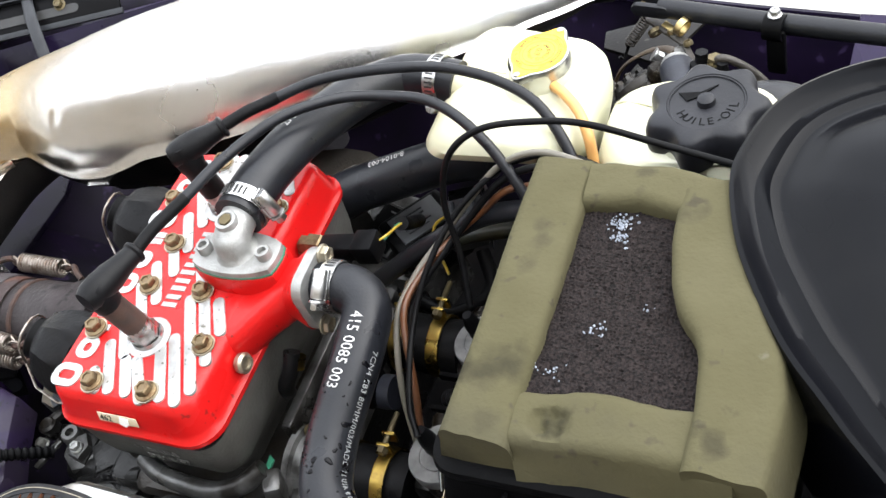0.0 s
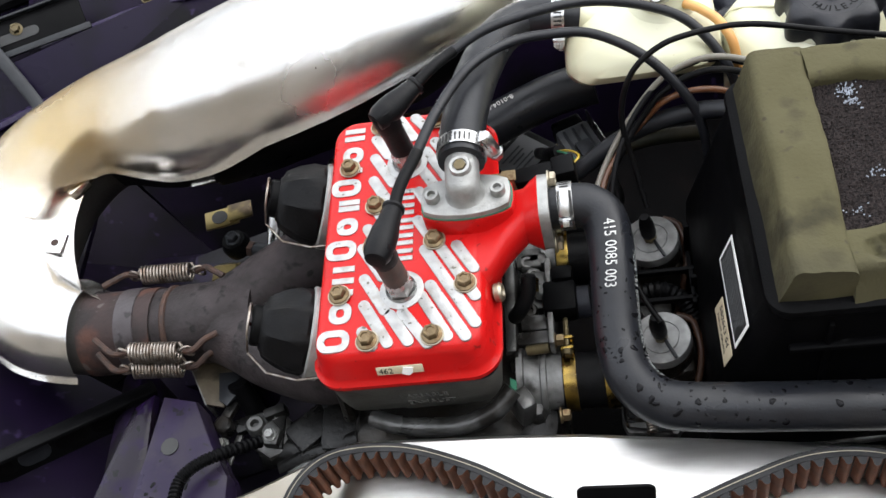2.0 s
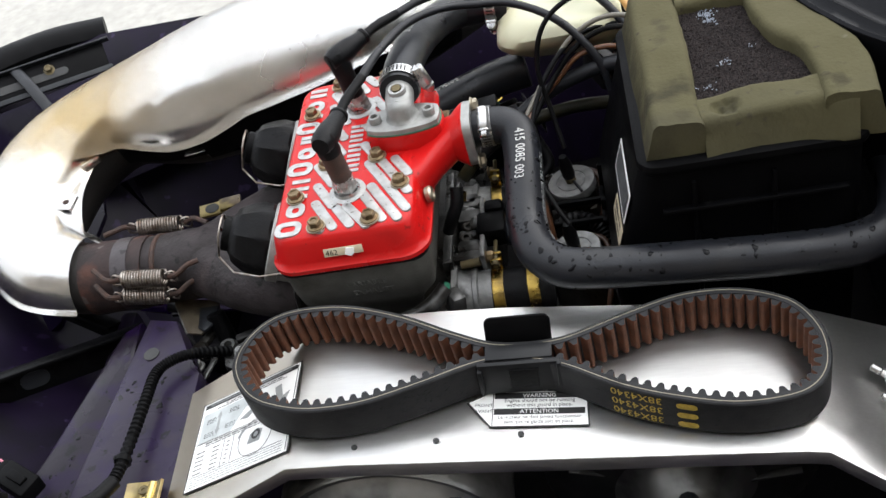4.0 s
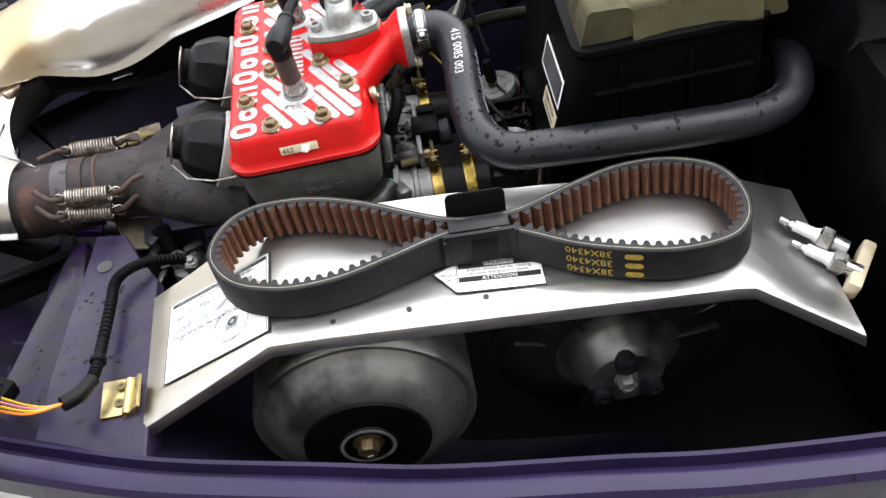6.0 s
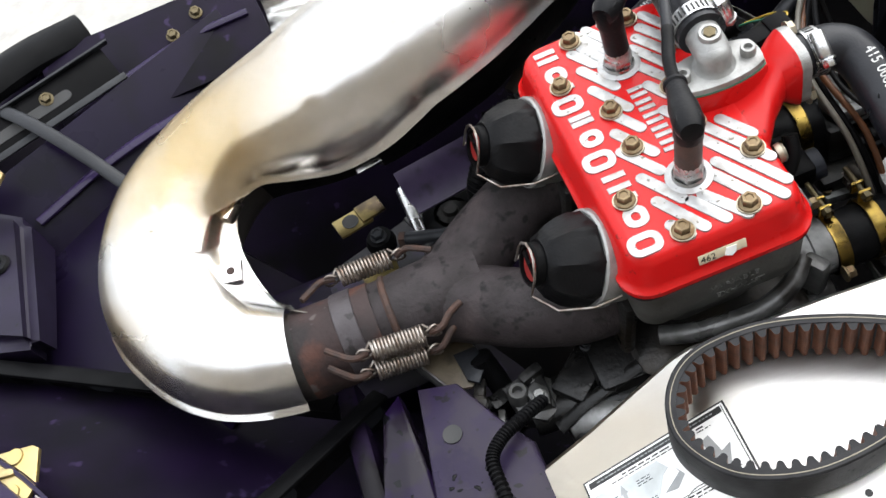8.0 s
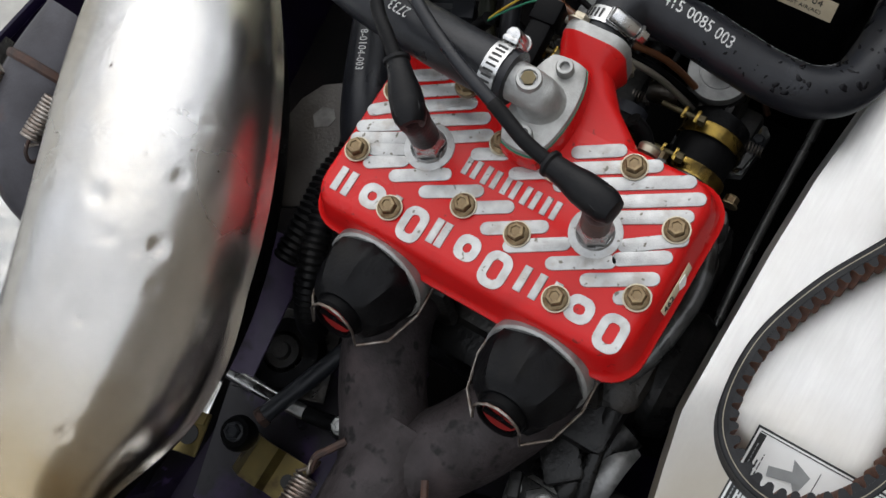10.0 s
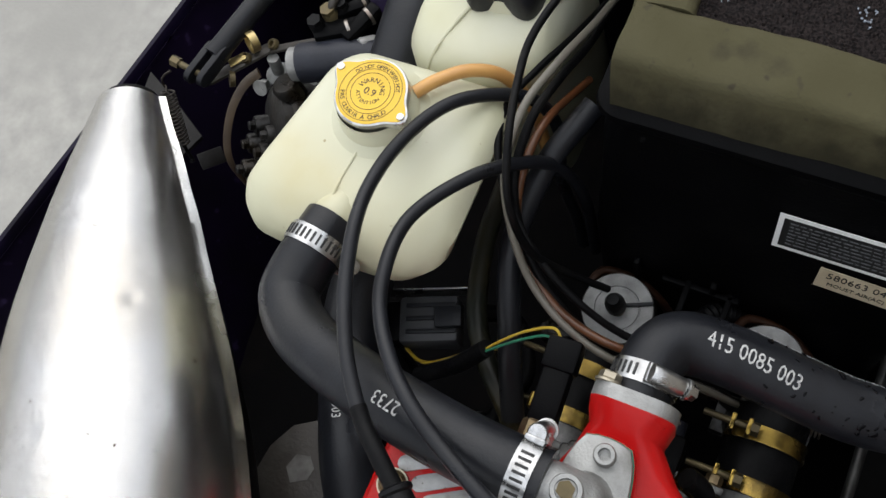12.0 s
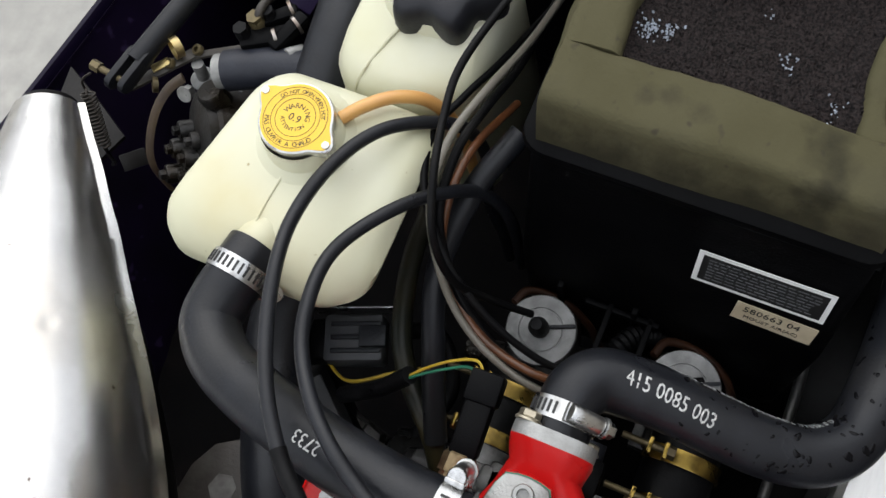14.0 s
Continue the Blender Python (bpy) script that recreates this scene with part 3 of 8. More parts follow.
def prism(outline, z0, z1, bev=0.0, m=None):
    """A flat outline raised from z0 to z1, its upper edge rounded by bev."""
    o = [Vector((p[0], p[1], 0)) for p in outline]
    c = sum(o, Vector()) / len(o)
    rings = [[v + Vector((0, 0, z0)) for v in o]]
    if bev:
        def shrink(k, z):
            res = []
            for i, v in enumerate(o):
                e1 = (v - o[i - 1]).normalized()
                e2 = (o[(i + 1) % len(o)] - v).normalized()
                nrm = Vector((-(e1.y + e2.y), e1.x + e2.x, 0))
                nrm = nrm.normalized() if nrm.length > 1e-6 else Vector()
                if nrm.dot(c - v) < 0:
                    nrm = -nrm
                res.append(v + nrm * k + Vector((0, 0, z)))
            return res
        rings += [[v + Vector((0, 0, z1 - bev)) for v in o], shrink(bev * 0.3, z1 - bev * 0.3), shrink(bev, z1)]
    else:
        rings.append([v + Vector((0, 0, z1)) for v in o])
    bm = loft(rings)
    return xf(bm, m) if m else bm


def capsule(x0, y0, x1, y1, w, n=6):
    """The outline of a bar with round ends."""
    d = Vector((x1 - x0, y1 - y0))
    a0 = math.atan2(d.y, d.x)
    r = w / 2
    out = []
    for cx, cy, a in ((x1, y1, a0 - math.pi / 2), (x0, y0, a0 + math.pi / 2)):
        for k in range(n + 1):
            t = a + math.pi * k / n
            out.append((cx + r * math.cos(t), cy + r * math.sin(t)))
    return out


def helix(a, b, r, turns, wire, seg=7, per=14, hooks=True):
    """A coil spring from a to b."""
    a, b = Vector(a), Vector(b)
    d = (b - a).normalized()
    n = d.orthogonal().normalized()
    q = d.cross(n)
    L = (b - a).length
    c = []
    if hooks:
        c.append(tuple(a - d * r * 0.9))
    for i in range(int(turns * per) + 1):
        t = i / (turns * per)
        an = 2 * math.pi * turns * t
        c.append(tuple(a + d * L * t + n * r * math.cos(an) + q * r * math.sin(an)))
    if hooks:
        c.append(tuple(b + d * r * 0.9))
    return sweep(c, wire, seg)


def words(body, size, m=None, extrude=0.0002, space=1.0, align="LEFT"):
    """Built-in font text as a bmesh in its own plane."""
    cu = bpy.data.curves.new("words", "FONT")
    cu.body, cu.size, cu.extrude, cu.space_character, cu.align_x = body, size, extrude, space, align
    cu.resolution_u = 2
    ob = bpy.data.objects.new("words", cu)
    me = bpy.data.meshes.new_from_object(ob)
    bm = bm_new()
    bm.from_mesh(me)
    bpy.data.objects.remove(ob)
    bpy.data.meshes.remove(me)
    return xf(bm, m) if m else bm


def axes(o, x, y):
    """A matrix with origin o and the given x and y directions."""
    x, y = Vector(x).normalized(), Vector(y)
    z = x.cross(y).normalized()
    y = z.cross(x)
    m = Matrix((x, y, z)).transposed().to_4x4()
    m.translation = o
    return m


def on_tube(bm, c, radius, s0, angle, lift=0.0003, twist=0.0):
    """Wraps a flat bmesh (x along, y across) onto the tube round polyline c, from arc length s0, at an angle from the top."""
    fr = frames(c)
    cum = [0.0]
    for p, q in zip(c, c[1:]):
        cum.append(cum[-1] + float(np.linalg.norm(np.array(q[:3]) - np.array(p[:3]))))
    for v in bm.verts:
        s = s0 + v.co.x
        i = max(0, min(len(c) - 2, int(np.searchsorted(cum, s)) - 1))
        f = (s - cum[i]) / max(1e-9, cum[i + 1] - cum[i])
        p = Vector(c[i][:3]).lerp(Vector(c[i + 1][:3]), f)
        t, n, b = fr[i]
        a = radians(angle + twist * v.co.x) - v.co.y / radius
        v.co = p + (n * math.cos(a) + b * math.sin(a)) * (radius + lift + v.co.z)
    return bm


def hexbolt(r=0.0075, h=0.007, flange=0.0105):
    bm = lathe([(0, 0), (flange, 0), (flange, 0.0012), (flange * 0.82, 0.0022), (r * 0.8, 0.0022)], seg=20)
    hx = lathe([(r * 1.0, 0.002), (r, h * 0.88), (r * 0.86, h), (r * 0.55, h), (r * 0.5, h - 0.0008), (0, h - 0.0008)], seg=6)
    return join(bm, hx)


def clamp(center, axis, radius, width, name, parent, material, screw_dir, slots=True, label=""):
    """A worm-drive band with its screw housing."""
    ax = Vector(axis).normalized()
    t = 0.0009
    band = part(name, lathe([(radius, -width / 2), (radius + t, -width / 2), (radius + t, width / 2), (radius, width / 2), (radius, -width / 2)], center, ax, 36), material, parent, label)
    sd = (Vector(screw_dir) - ax * ax.dot(Vector(screw_dir))).normalized()
    tang = ax.cross(sd)
    o = Vector(center) + sd * (radius + 0.0042)
    barrel = lathe([(0, -0.010), (0.0044, -0.0098), (0.0050, -0.009), (0.0050, 0.009), (0.0044, 0.0098), (0.003, 0.010), (0, 0.010)], o, tang, 16)
    part("screw_housing", join(barrel, box_m(axes(o - sd * 0.0030, tang, sd), 0.021, 0.0035, width * 0.95, 0.001)), material, band)
    part("screw_head", join(lathe([(0.0030, 0.010), (0.0058, 0.0108), (0.0058, 0.0122), (0.003, 0.0124)], o, tang, 16), lathe([(0.0044, 0.012), (0.0044, 0.0165), (0.0038, 0.0172), (0, 0.0168)], o, tang, 6)), material, band)
    if slots:
        bm = None
        for k in range(34):
            a = 2 * math.pi * (k + 0.5) / 34
            if abs(math.cos(a / 2)) > 0.93:
                continue
            rd = sd * math.cos(a) + tang * math.sin(a)
            q = box_m(axes(Vector(center) + rd * (radius + t), rd.cross(ax), ax * 0.97 + rd.cross(ax) * 0.24), 0.0014, width * 0.60, 0.0006)
            bm = q if bm is None else join(bm, q)
        part("slot_band", bm, DKSLOT, band)
    return band

# ---- ground and body shell ----
TOP = 0.647  # top of the head cover
alone("ground", join(box(0, 0, -0.05, 60, 60, 0.1)), CONC, "light grey weathered concrete yard", "ground", kind="structure")

# Unseen wall, added to dim and tint what the pipe shield reflects.
alone("wall_added", box(-0.5, -2.6, 1.9, 12, 0.2, 4.0), WALLP, "unseen tan wall added for the shield's reflections", "wall", kind="structure")
pan = thing("belly_pan", "dark purple snowmobile belly pan, open engine bay", "belly pan", (0, 0, 0.2), kind="structure")
LEFT = [(-0.68, 0.06, 0.572), (-0.585, 0.0, 0.575), (-0.525, -0.075, 0.577), (-0.482, -0.155, 0.578), (-0.437, -0.222, 0.578), (-0.382, -0.274, 0.575), (-0.305, -0.316, 0.57), (-0.226, -0.349, 0.57), (-0.135, -0.381, 0.57), (-0.013, -0.412, 0.57), (0.075, -0.432, 0.568), (0.193, -0.449, 0.566), (0.30, -0.464, 0.564), (0.50, -0.475, 0.56), (0.75, -0.47, 0.56)]
RIGHT = [(-0.72, 0.15, 0.56), (-0.66, 0.30, 0.545), (-0.575, 0.462, 0.535), (-0.44, 0.535, 0.512), (-0.27, 0.560, 0.490), (-0.14, 0.566, 0.478), (0.0, 0.562, 0.466), (0.2, 0.540, 0.45), (0.4, 0.511, 0.445), (0.75, 0.465, 0.44)]


def pan_wall(edge, inward, low, tuck0, tuck1, inner, wide=1.0):
    """The side of the pan: skirt, which tucks under towards the nose, and rolled rim; or the inner wall down to the floor."""
    c = spline(edge, 6)
    bm = bm_new()
    rows_ = []
    for i, p in enumerate(c):
        t = Vector(c[min(i + 1, len(c) - 1)]) - Vector(c[max(i - 1, 0)])
        n = Vector((-t.y, t.x, 0)).normalized() * inward
        k = max(0.0, min(1.0, (tuck1 - p[0]) / (tuck1 - tuck0)), 0.45 * max(0.0, min(1.0, (0.40 - p[0]) / 0.15)) if inward > 0 else 0.0)
        if inner:
            prof = [(0.0135, -0.004), (0.016, -0.012), (0.012 * k + 0.018, -0.034), (0.055 * k + 0.02, -0.066), (0.14 * k + 0.022, -0.13), (0.29 * k + 0.02, -0.28), (0.30 * k + 0.10, low)]
        else:
            prof = [(0.27 * k - 0.01, -0.28), (0.13 * k - 0.018, -0.13), (0.045 * k - 0.020, -0.065), (0.012 * k - 0.020, -0.034), (-0.021, -0.030), (-0.021, -0.006), (-0.017, -0.001), (-0.006, 0.0), (-0.001, -0.003), (0.001, -0.012), (0.007, -0.013), (0.010, -0.004), (0.013, -0.003)]
        rows_.append([bm.verts.new(Vector(p) + n * (o * wide if abs(h) < 0.031 else o) + Vector((0, 0, h))) for o, h in prof])
    for a, b in zip(rows_, rows_[1:]):
        for k in range(len(rows_[0]) - 1):
            bm.faces.new((a[k], a[k + 1], b[k + 1], b[k]))
    return bm


# The far side takes a darker purple than the near side.
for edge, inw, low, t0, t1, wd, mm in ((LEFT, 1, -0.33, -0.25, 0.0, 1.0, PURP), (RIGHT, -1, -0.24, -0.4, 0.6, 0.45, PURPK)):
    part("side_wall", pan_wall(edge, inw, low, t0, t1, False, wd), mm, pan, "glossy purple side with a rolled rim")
    part("inner_wall", pan_wall(edge, inw, low, t0, t1, True, wd), PAND, pan, "inner wall of the pan, its shade put into the colour")
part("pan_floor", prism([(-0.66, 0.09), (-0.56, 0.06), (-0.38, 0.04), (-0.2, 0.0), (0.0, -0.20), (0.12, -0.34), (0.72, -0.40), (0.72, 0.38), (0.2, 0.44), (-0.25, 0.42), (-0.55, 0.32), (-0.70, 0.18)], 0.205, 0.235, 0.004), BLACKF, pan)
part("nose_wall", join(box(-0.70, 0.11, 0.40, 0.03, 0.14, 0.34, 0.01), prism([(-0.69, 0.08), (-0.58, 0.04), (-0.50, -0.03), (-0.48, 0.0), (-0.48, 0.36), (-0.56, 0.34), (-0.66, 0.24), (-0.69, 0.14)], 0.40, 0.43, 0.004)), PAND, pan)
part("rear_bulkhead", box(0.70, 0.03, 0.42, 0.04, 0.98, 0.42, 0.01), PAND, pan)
# bumper with a yellow stripe at the nose
bumper = thing("nose_bumper", "charcoal plastic nose bumper with a yellow stripe", "bumper", (-0.45, -0.27, 0.55))
BC = spline([(-0.665, -0.020, 0.556, 0.018), (-0.585, -0.095, 0.558, 0.020), (-0.515, -0.155, 0.560, 0.024), (-0.455, -0.203, 0.562, 0.031), (-0.415, -0.240, 0.562, 0.033), (-0.392, -0.270, 0.561, 0.030)], 6)
part("shell", sweep(BC, 0.034, 16, squash=0.85), BUMP, bumper)
part("stripe", tube([(-0.424, -0.272, 0.572), (-0.468, -0.232, 0.573), (-0.529, -0.178, 0.570), (-0.600, -0.112, 0.567), (-0.672, -0.042, 0.564)], 0.0052, 8), STRIPE, bumper, "yellow painted stripe")
bumper2 = thing("nose_bumper", "black plastic nose bumper along the pan", "bumper", (-0.6, 0.45, 0.5))
part("shell", sweep(spline([(-0.77, 0.20, 0.545), (-0.70, 0.372, 0.545), (-0.625, 0.462, 0.543), (-0.545, 0.518, 0.536), (-0.47, 0.548, 0.524)], 6), 0.030, 14, squash=0.6), PLAS, bumper2)

# front suspension: yellow coil spring and black arms under the pan
shock = thing("shock_absorber", "yellow coil spring shock absorber below the belly pan", "shock absorber", (-0.29, -0.34, 0.1))
part("coil", helix((-0.34, -0.30, 0.10), (-0.262, -0.268, 0.385), 0.033, 6, 0.0065, 8, 18, False), YSPR, shock, "yellow painted coil spring")
part("damper", tube([(-0.345, -0.305, 0.06), (-0.258, -0.264, 0.41)], 0.017), PURPM, shock)
arm = thing("suspension_arm", "black steel front suspension arms", "suspension arm", (-0.3, -0.4, 0.1))
part("tube", tube([(-0.40, -0.32, 0.10), (-0.32, -0.25, 0.42)], 0.012), RUB, arm)
part("tube", tube([(-0.25, -0.36, 0.10), (-0.205, -0.275, 0.42)], 0.012), RUB, arm)

refl = thing("side_reflector", "amber rectangular side reflector in a black frame", "reflector", (0.24, -0.47, 0.50))
RM = axes((0.226, -0.4765, 0.527), (1, -0.10, 0.02), (0, 0.12, 1))
part("lens", box_m(RM, 0.085, 0.034, 0.008, 0.002), AMBER, refl)
part("frame", join(box_m(RM @ pose(0, 0.0, -0.003), 0.098, 0.046, 0.006, 0.002)), PLAS, refl)

# ---- chassis panel and rails in front of the engine ----
panel = thing("chassis_panel", "dirty purple sheet-metal chassis panel beside the clutch", "panel", (-0.23, -0.2, 0.49))
part("plate", prism([(-0.335, -0.290), (-0.306, -0.210), (-0.270, -0.070), (-0.252, -0.058), (-0.246, -0.130), (-0.240, -0.300), (-0.30, -0.310)], 0.500, 0.524, 0.006), PURPV, panel)
part("raised_plate", prism([(-0.247, -0.150), (-0.236, -0.068), (-0.205, -0.075), (-0.185, -0.115), (-0.166, -0.145), (-0.160, -0.350), (-0.20, -0.340), (-0.262, -0.318), (-0.258, -0.240)], 0.505, 0.536, 0.005), PURPL, panel, "raised pressed part of the purple panel")
part("drop_wall", box(-0.30, -0.10, 0.40, 0.02, 0.2, 0.17, 0.006), PURPM, panel)


def perforated_rail(a, b, w, holes, thing_ob, roll=0):
    """A flat bar with a folded edge and oval lightening holes."""
    a, b = Vector(a), Vector(b)
    d = b - a
    m = axes((a + b) / 2, d, Vector((0, 0.4, 1)))
    part("bar", box_m(m, d.length, w - 0.004, 0.003, 0.001), PLAS, thing_ob)
    part("folded_edge", box_m(m @ pose(0, w / 2, 0.008), d.length, 0.004, 0.018, 0.001), PLAS, thing_ob)
    for k in range(holes):
        f = (k + 0.5) / holes - 0.5
        o = [(p[0], p[1]) for p in capsule(d.length * f - 0.006, 0, d.length * f + 0.006, 0, w * 0.5)]
        part("hole", prism(o, 0.0016, 0.0022, 0, m), BLACKF if k % 3 else GREYM, thing_ob)


rail = thing("frame_rail", "black perforated steel frame rail", "frame rail", (-0.4, -0.1, 0.5))
perforated_rail((-0.462, -0.158, 0.53), (-0.275, -0.035, 0.475), 0.034, 7, rail)
rail2 = thing("frame_rail", "black perforated steel frame rail", "frame rail", (-0.45, 0.08, 0.48))
perforated_rail((-0.64, 0.16, 0.50), (-0.31, -0.02, 0.47), 0.03, 9, rail2)
rail3 = thing("frame_rail", "black steel rail with a long slot, bolted to the pan edge", "frame rail", (-0.5, 0.36, 0.56))
RLM = axes((-0.575, 0.408, 0.540), (0.118, 0.047, -0.006), (-0.25, 0.8, 0.5))
part("bar", box_m(RLM, 0.29, 0.040, 0.004, 0.0015), PLAS, rail3)
part("upper_flange", box_m(RLM @ pose(0, 0.021, 0.004), 0.31, 0.003, 0.010, 0.001), GREYM, rail3, "worn upper edge")
part("lower_flange", box_m(RLM @ pose(0.004, -0.022, 0.002), 0.29, 0.008, 0.004, 0.001), GREYM, rail3, "worn grey lower edge")
part("slot", prism(capsule(-0.10, -0.004, 0.085, -0.004, 0.012), 0.0022, 0.003, 0, RLM), DKSLOT, rail3)
rail_bolt = mesh_of("bolt", hexbolt(0.0058, 0.008, 0.0078), DULLZ)
copies("bolt", rail_bolt, [RLM @ pose(0.066, 0.004, 0.002)], rail3)
inp = thing("inner_nose_panel", "dark purple inner panel beside the pipe", "panel", (-0.38, 0.43, 0.5))
INM = axes((-0.395, 0.477, 0.506), (1, 0.12, -0.08), (-0.1, 0.9, 0.35))
part("sheet", box_m(INM, 0.25, 0.115, 0.004, 0.001), PAND, inp)
part("crease", tube([tuple(INM @ Vector((-0.11, -0.030, 0.003))), tuple(INM @ Vector((-0.03, -0.010, 0.004))), tuple(INM @ Vector((0.04, 0.004, 0.004))), tuple(INM @ Vector((0.11, 0.006, 0.003)))], 0.006, 10, squash=0.5), PURP, inp, "purple pressed ridge")
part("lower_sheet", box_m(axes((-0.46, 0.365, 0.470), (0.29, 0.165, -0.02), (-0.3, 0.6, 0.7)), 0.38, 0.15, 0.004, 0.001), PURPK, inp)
part("lower_ridge", tube([(-0.56, 0.315, 0.492), (-0.47, 0.365, 0.490), (-0.38, 0.395, 0.485), (-0.31, 0.395, 0.475)], 0.007, 10, squash=0.5), PURP, inp)
copies("bolt", rail_bolt, [INM @ pose(0.023, 0.014, 0.002), INM @ pose(0.057, 0.030, 0.002)], inp)
alone("brace_strut", tube([(-0.560, 0.432, 0.553), (-0.525, 0.392, 0.545), (-0.485, 0.345, 0.520), (-0.45, 0.30, 0.49)], 0.0075, squash=0.4), GREYM, "grey flat brace strut to the pan edge", "brace")
for LPM in (pose(-0.590, 0.314, 0.565, 0, 0, -28), pose(-0.566, -0.022, 0.565, 0, 0, -8)):
    lp = thing("latch_plate", "yellow zinc hood latch plate with a rib and rivets", "latch plate", LPM.translation, group="hood latch plates")
    part("plate", prism([(-0.035, -0.024), (0.026, -0.024), (0.034, -0.012), (0.034, 0.020), (0.028, 0.024), (-0.035, 0.024)], 0, 0.004, 0.001, LPM), ZINC, lp)
    part("rib", prism(capsule(-0.03, 0.004, 0.014, 0.004, 0.007), 0.004, 0.0075, 0.002, LPM), ZINC, lp)
    for x, y in ((0.014, -0.014), (0.014, 0.017)):
        part("rivet", lathe([(0.0075, 0), (0.0068, 0.0015), (0, 0.0018)], LPM @ Vector((x, y, 0.004)), (0, 0, 1), 18), ZINC, lp)

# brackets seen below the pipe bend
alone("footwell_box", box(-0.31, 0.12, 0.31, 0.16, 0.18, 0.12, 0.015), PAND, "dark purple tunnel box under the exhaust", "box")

# ---- engine ----
engine = thing("engine", "red-topped two-cylinder snowmobile engine", "engine", (0, 0, 0.4))


def cover_ring(o, z):
    return rrect(-0.064 - o, 0.0598 + o, -0.1112 - o, 0.1138 + o, 0.018 + o * 0.6, z)


head = part("head_cover", loft([cover_ring(0.0065, 0.611), cover_ring(0.0085, 0.613), cover_ring(0.0085, 0.617), cover_ring(0.006, 0.619), cover_ring(0.0045, 0.623), cover_ring(0.001, 0.639), cover_ring(-0.001, 0.6435), cover_ring(-0.004, 0.6465), cover_ring(-0.008, TOP)]), RED, engine, "glossy red painted head cover")


def oval(x, y0, y1, z0, z1, r, n=6):
    return [Vector((x, p.x, p.y)) for p in rrect(y0, y1, z0, z1, r, 0, n)]


part("outlet_neck", loft([oval(0.045, -0.058, 0.032, 0.613, 0.646, 0.012), oval(0.062, -0.054, 0.030, 0.614, 0.647, 0.013), oval(0.078, -0.033, 0.023, 0.617, 0.653, 0.017), oval(0.092, -0.021, 0.019, 0.621, 0.661, 0.018), oval(0.098, -0.022, 0.021, 0.618, 0.665, 0.015), oval(0.1035, -0.023, 0.022, 0.616, 0.668, 0.013)]), RED, head)
FL = []
for k in range(36):
    a = 2 * math.pi * k / 36
    ear = abs(math.cos(a))
    rr_ = min(0.0335, 0.0185 / max(0.25, math.sqrt(max(0.0, 1 - ear * ear * 0.80))) if ear < 0.97 else 0.0335)
    FL.append((0.051 + rr_ * math.cos(a), 0.0035 + rr_ * math.sin(a)))
part("thermostat_boss", prism([(0.051 + (x - 0.051) * 1.06, 0.0045 + (y - 0.0045) * 1.06) for x, y in FL], 0.63, 0.6635, 0.002), RED, head)
part("gasket", prism([(0.051 + (x - 0.051) * 1.03, 0.0045 + (y - 0.0045) * 1.03) for x, y in FL], 0.6635, 0.6645), GREENW, head)
thermo = part("thermostat_housing", join(prism(FL, 0.6645, 0.6695, 0.001), lathe([(0.0165, 0), (0.0140, 0.002), (0.0128, 0.006), (0.0124, 0.012), (0.0105, 0.0175), (0.006, 0.0205), (0, 0.0212)], (0.051, 0.005, 0.6685), (0, 0, 1), 24), tube([(0.051, 0.005, 0.678), (0.051, 0.016, 0.6825), (0.051, 0.040, 0.6845)], 0.0128, 18), lathe([(0.0085, 0), (0.008, 0.006), (0.0075, 0.007), (0.0055, 0.007), (0.005, 0.0055), (0, 0.0055)], (0.0515, 0.0115, 0.6885), (0, -0.1, 1), 20)), CAST, engine, "cast grey thermostat elbow")
part("plug_screw", lathe([(0.0046, 0), (0.0046, 0.002), (0, 0.002)], (0.0515, 0.0112, 0.694), (0, -0.1, 1), 6), DULLZ, thermo)
for x in (0.0265, 0.0755):
    part("flange_screw", join(lathe([(0.0056, 0), (0.0056, 0.0055), (0.005, 0.0065), (0.0032, 0.0065), (0.003, 0.003), (0, 0.003)], (x, 0.0025, 0.6695), (0, 0, 1), 16)), CAST, thermo)
part("outlet_flange", loft([oval(0.1035, -0.0225, 0.022, 0.617, 0.668, 0.013), oval(0.111, -0.0225, 0.022, 0.617, 0.668, 0.013)]), CAST, engine, "grey cast outlet flange")
for y, z in ((0.015, 0.661), (-0.016, 0.623)):
    part("flange_bolt", xf(hexbolt(0.006, 0.006, 0.0072), axes((0.111, y, z), (0, 1, 0), (0, 0, 1))), WASH, engine)
# side plug on the cover
part("cover_plug", lathe([(0.007, 0), (0.0075, 0.004), (0.006, 0.006), (0.004, 0.006), (0.0035, 0.004), (0, 0.004)], (0.0655, -0.058, 0.628), (1, 0, 0.15), 16), WASH, engine)

# raised machined bars and lettering blocks
BARS = [(5, 107, 14, 95), (-8, 107, 4, 86), (-17, 106, -3, 79), (-18, 91, -8, 70), (-27, 89, -16, 70), (-27, 69, -11, 41), (36, 99, 48, 78), (29, 88, 44, 63), (22, 79, 38, 52), (15, 70, 33, 39), (8, 58, 24, 31), (10, 30, 18, 15), (-27, 46, -11, 17), (-26, 21, -11, -5), (-29, -1, -12, -30), (-32, -19, -15, -47), (-29, -47, -12, -76), (-28, -70, -9, -103), (-28, -92, -20, -104), (40, -25, 53, -47), (26, -22, 54, -71), (10, 2, 20, -15), (16, -26, 54, -93), (21, -58, 47, -103), (14, -66, 34, -102)]
for a, b, c, d in BARS:
    part("machined_bar", prism(capsule(a / 1000, b / 1000, c / 1000, d / 1000, 0.0087), TOP - 0.001, TOP + 0.0011, 0.0004), MACH, head)
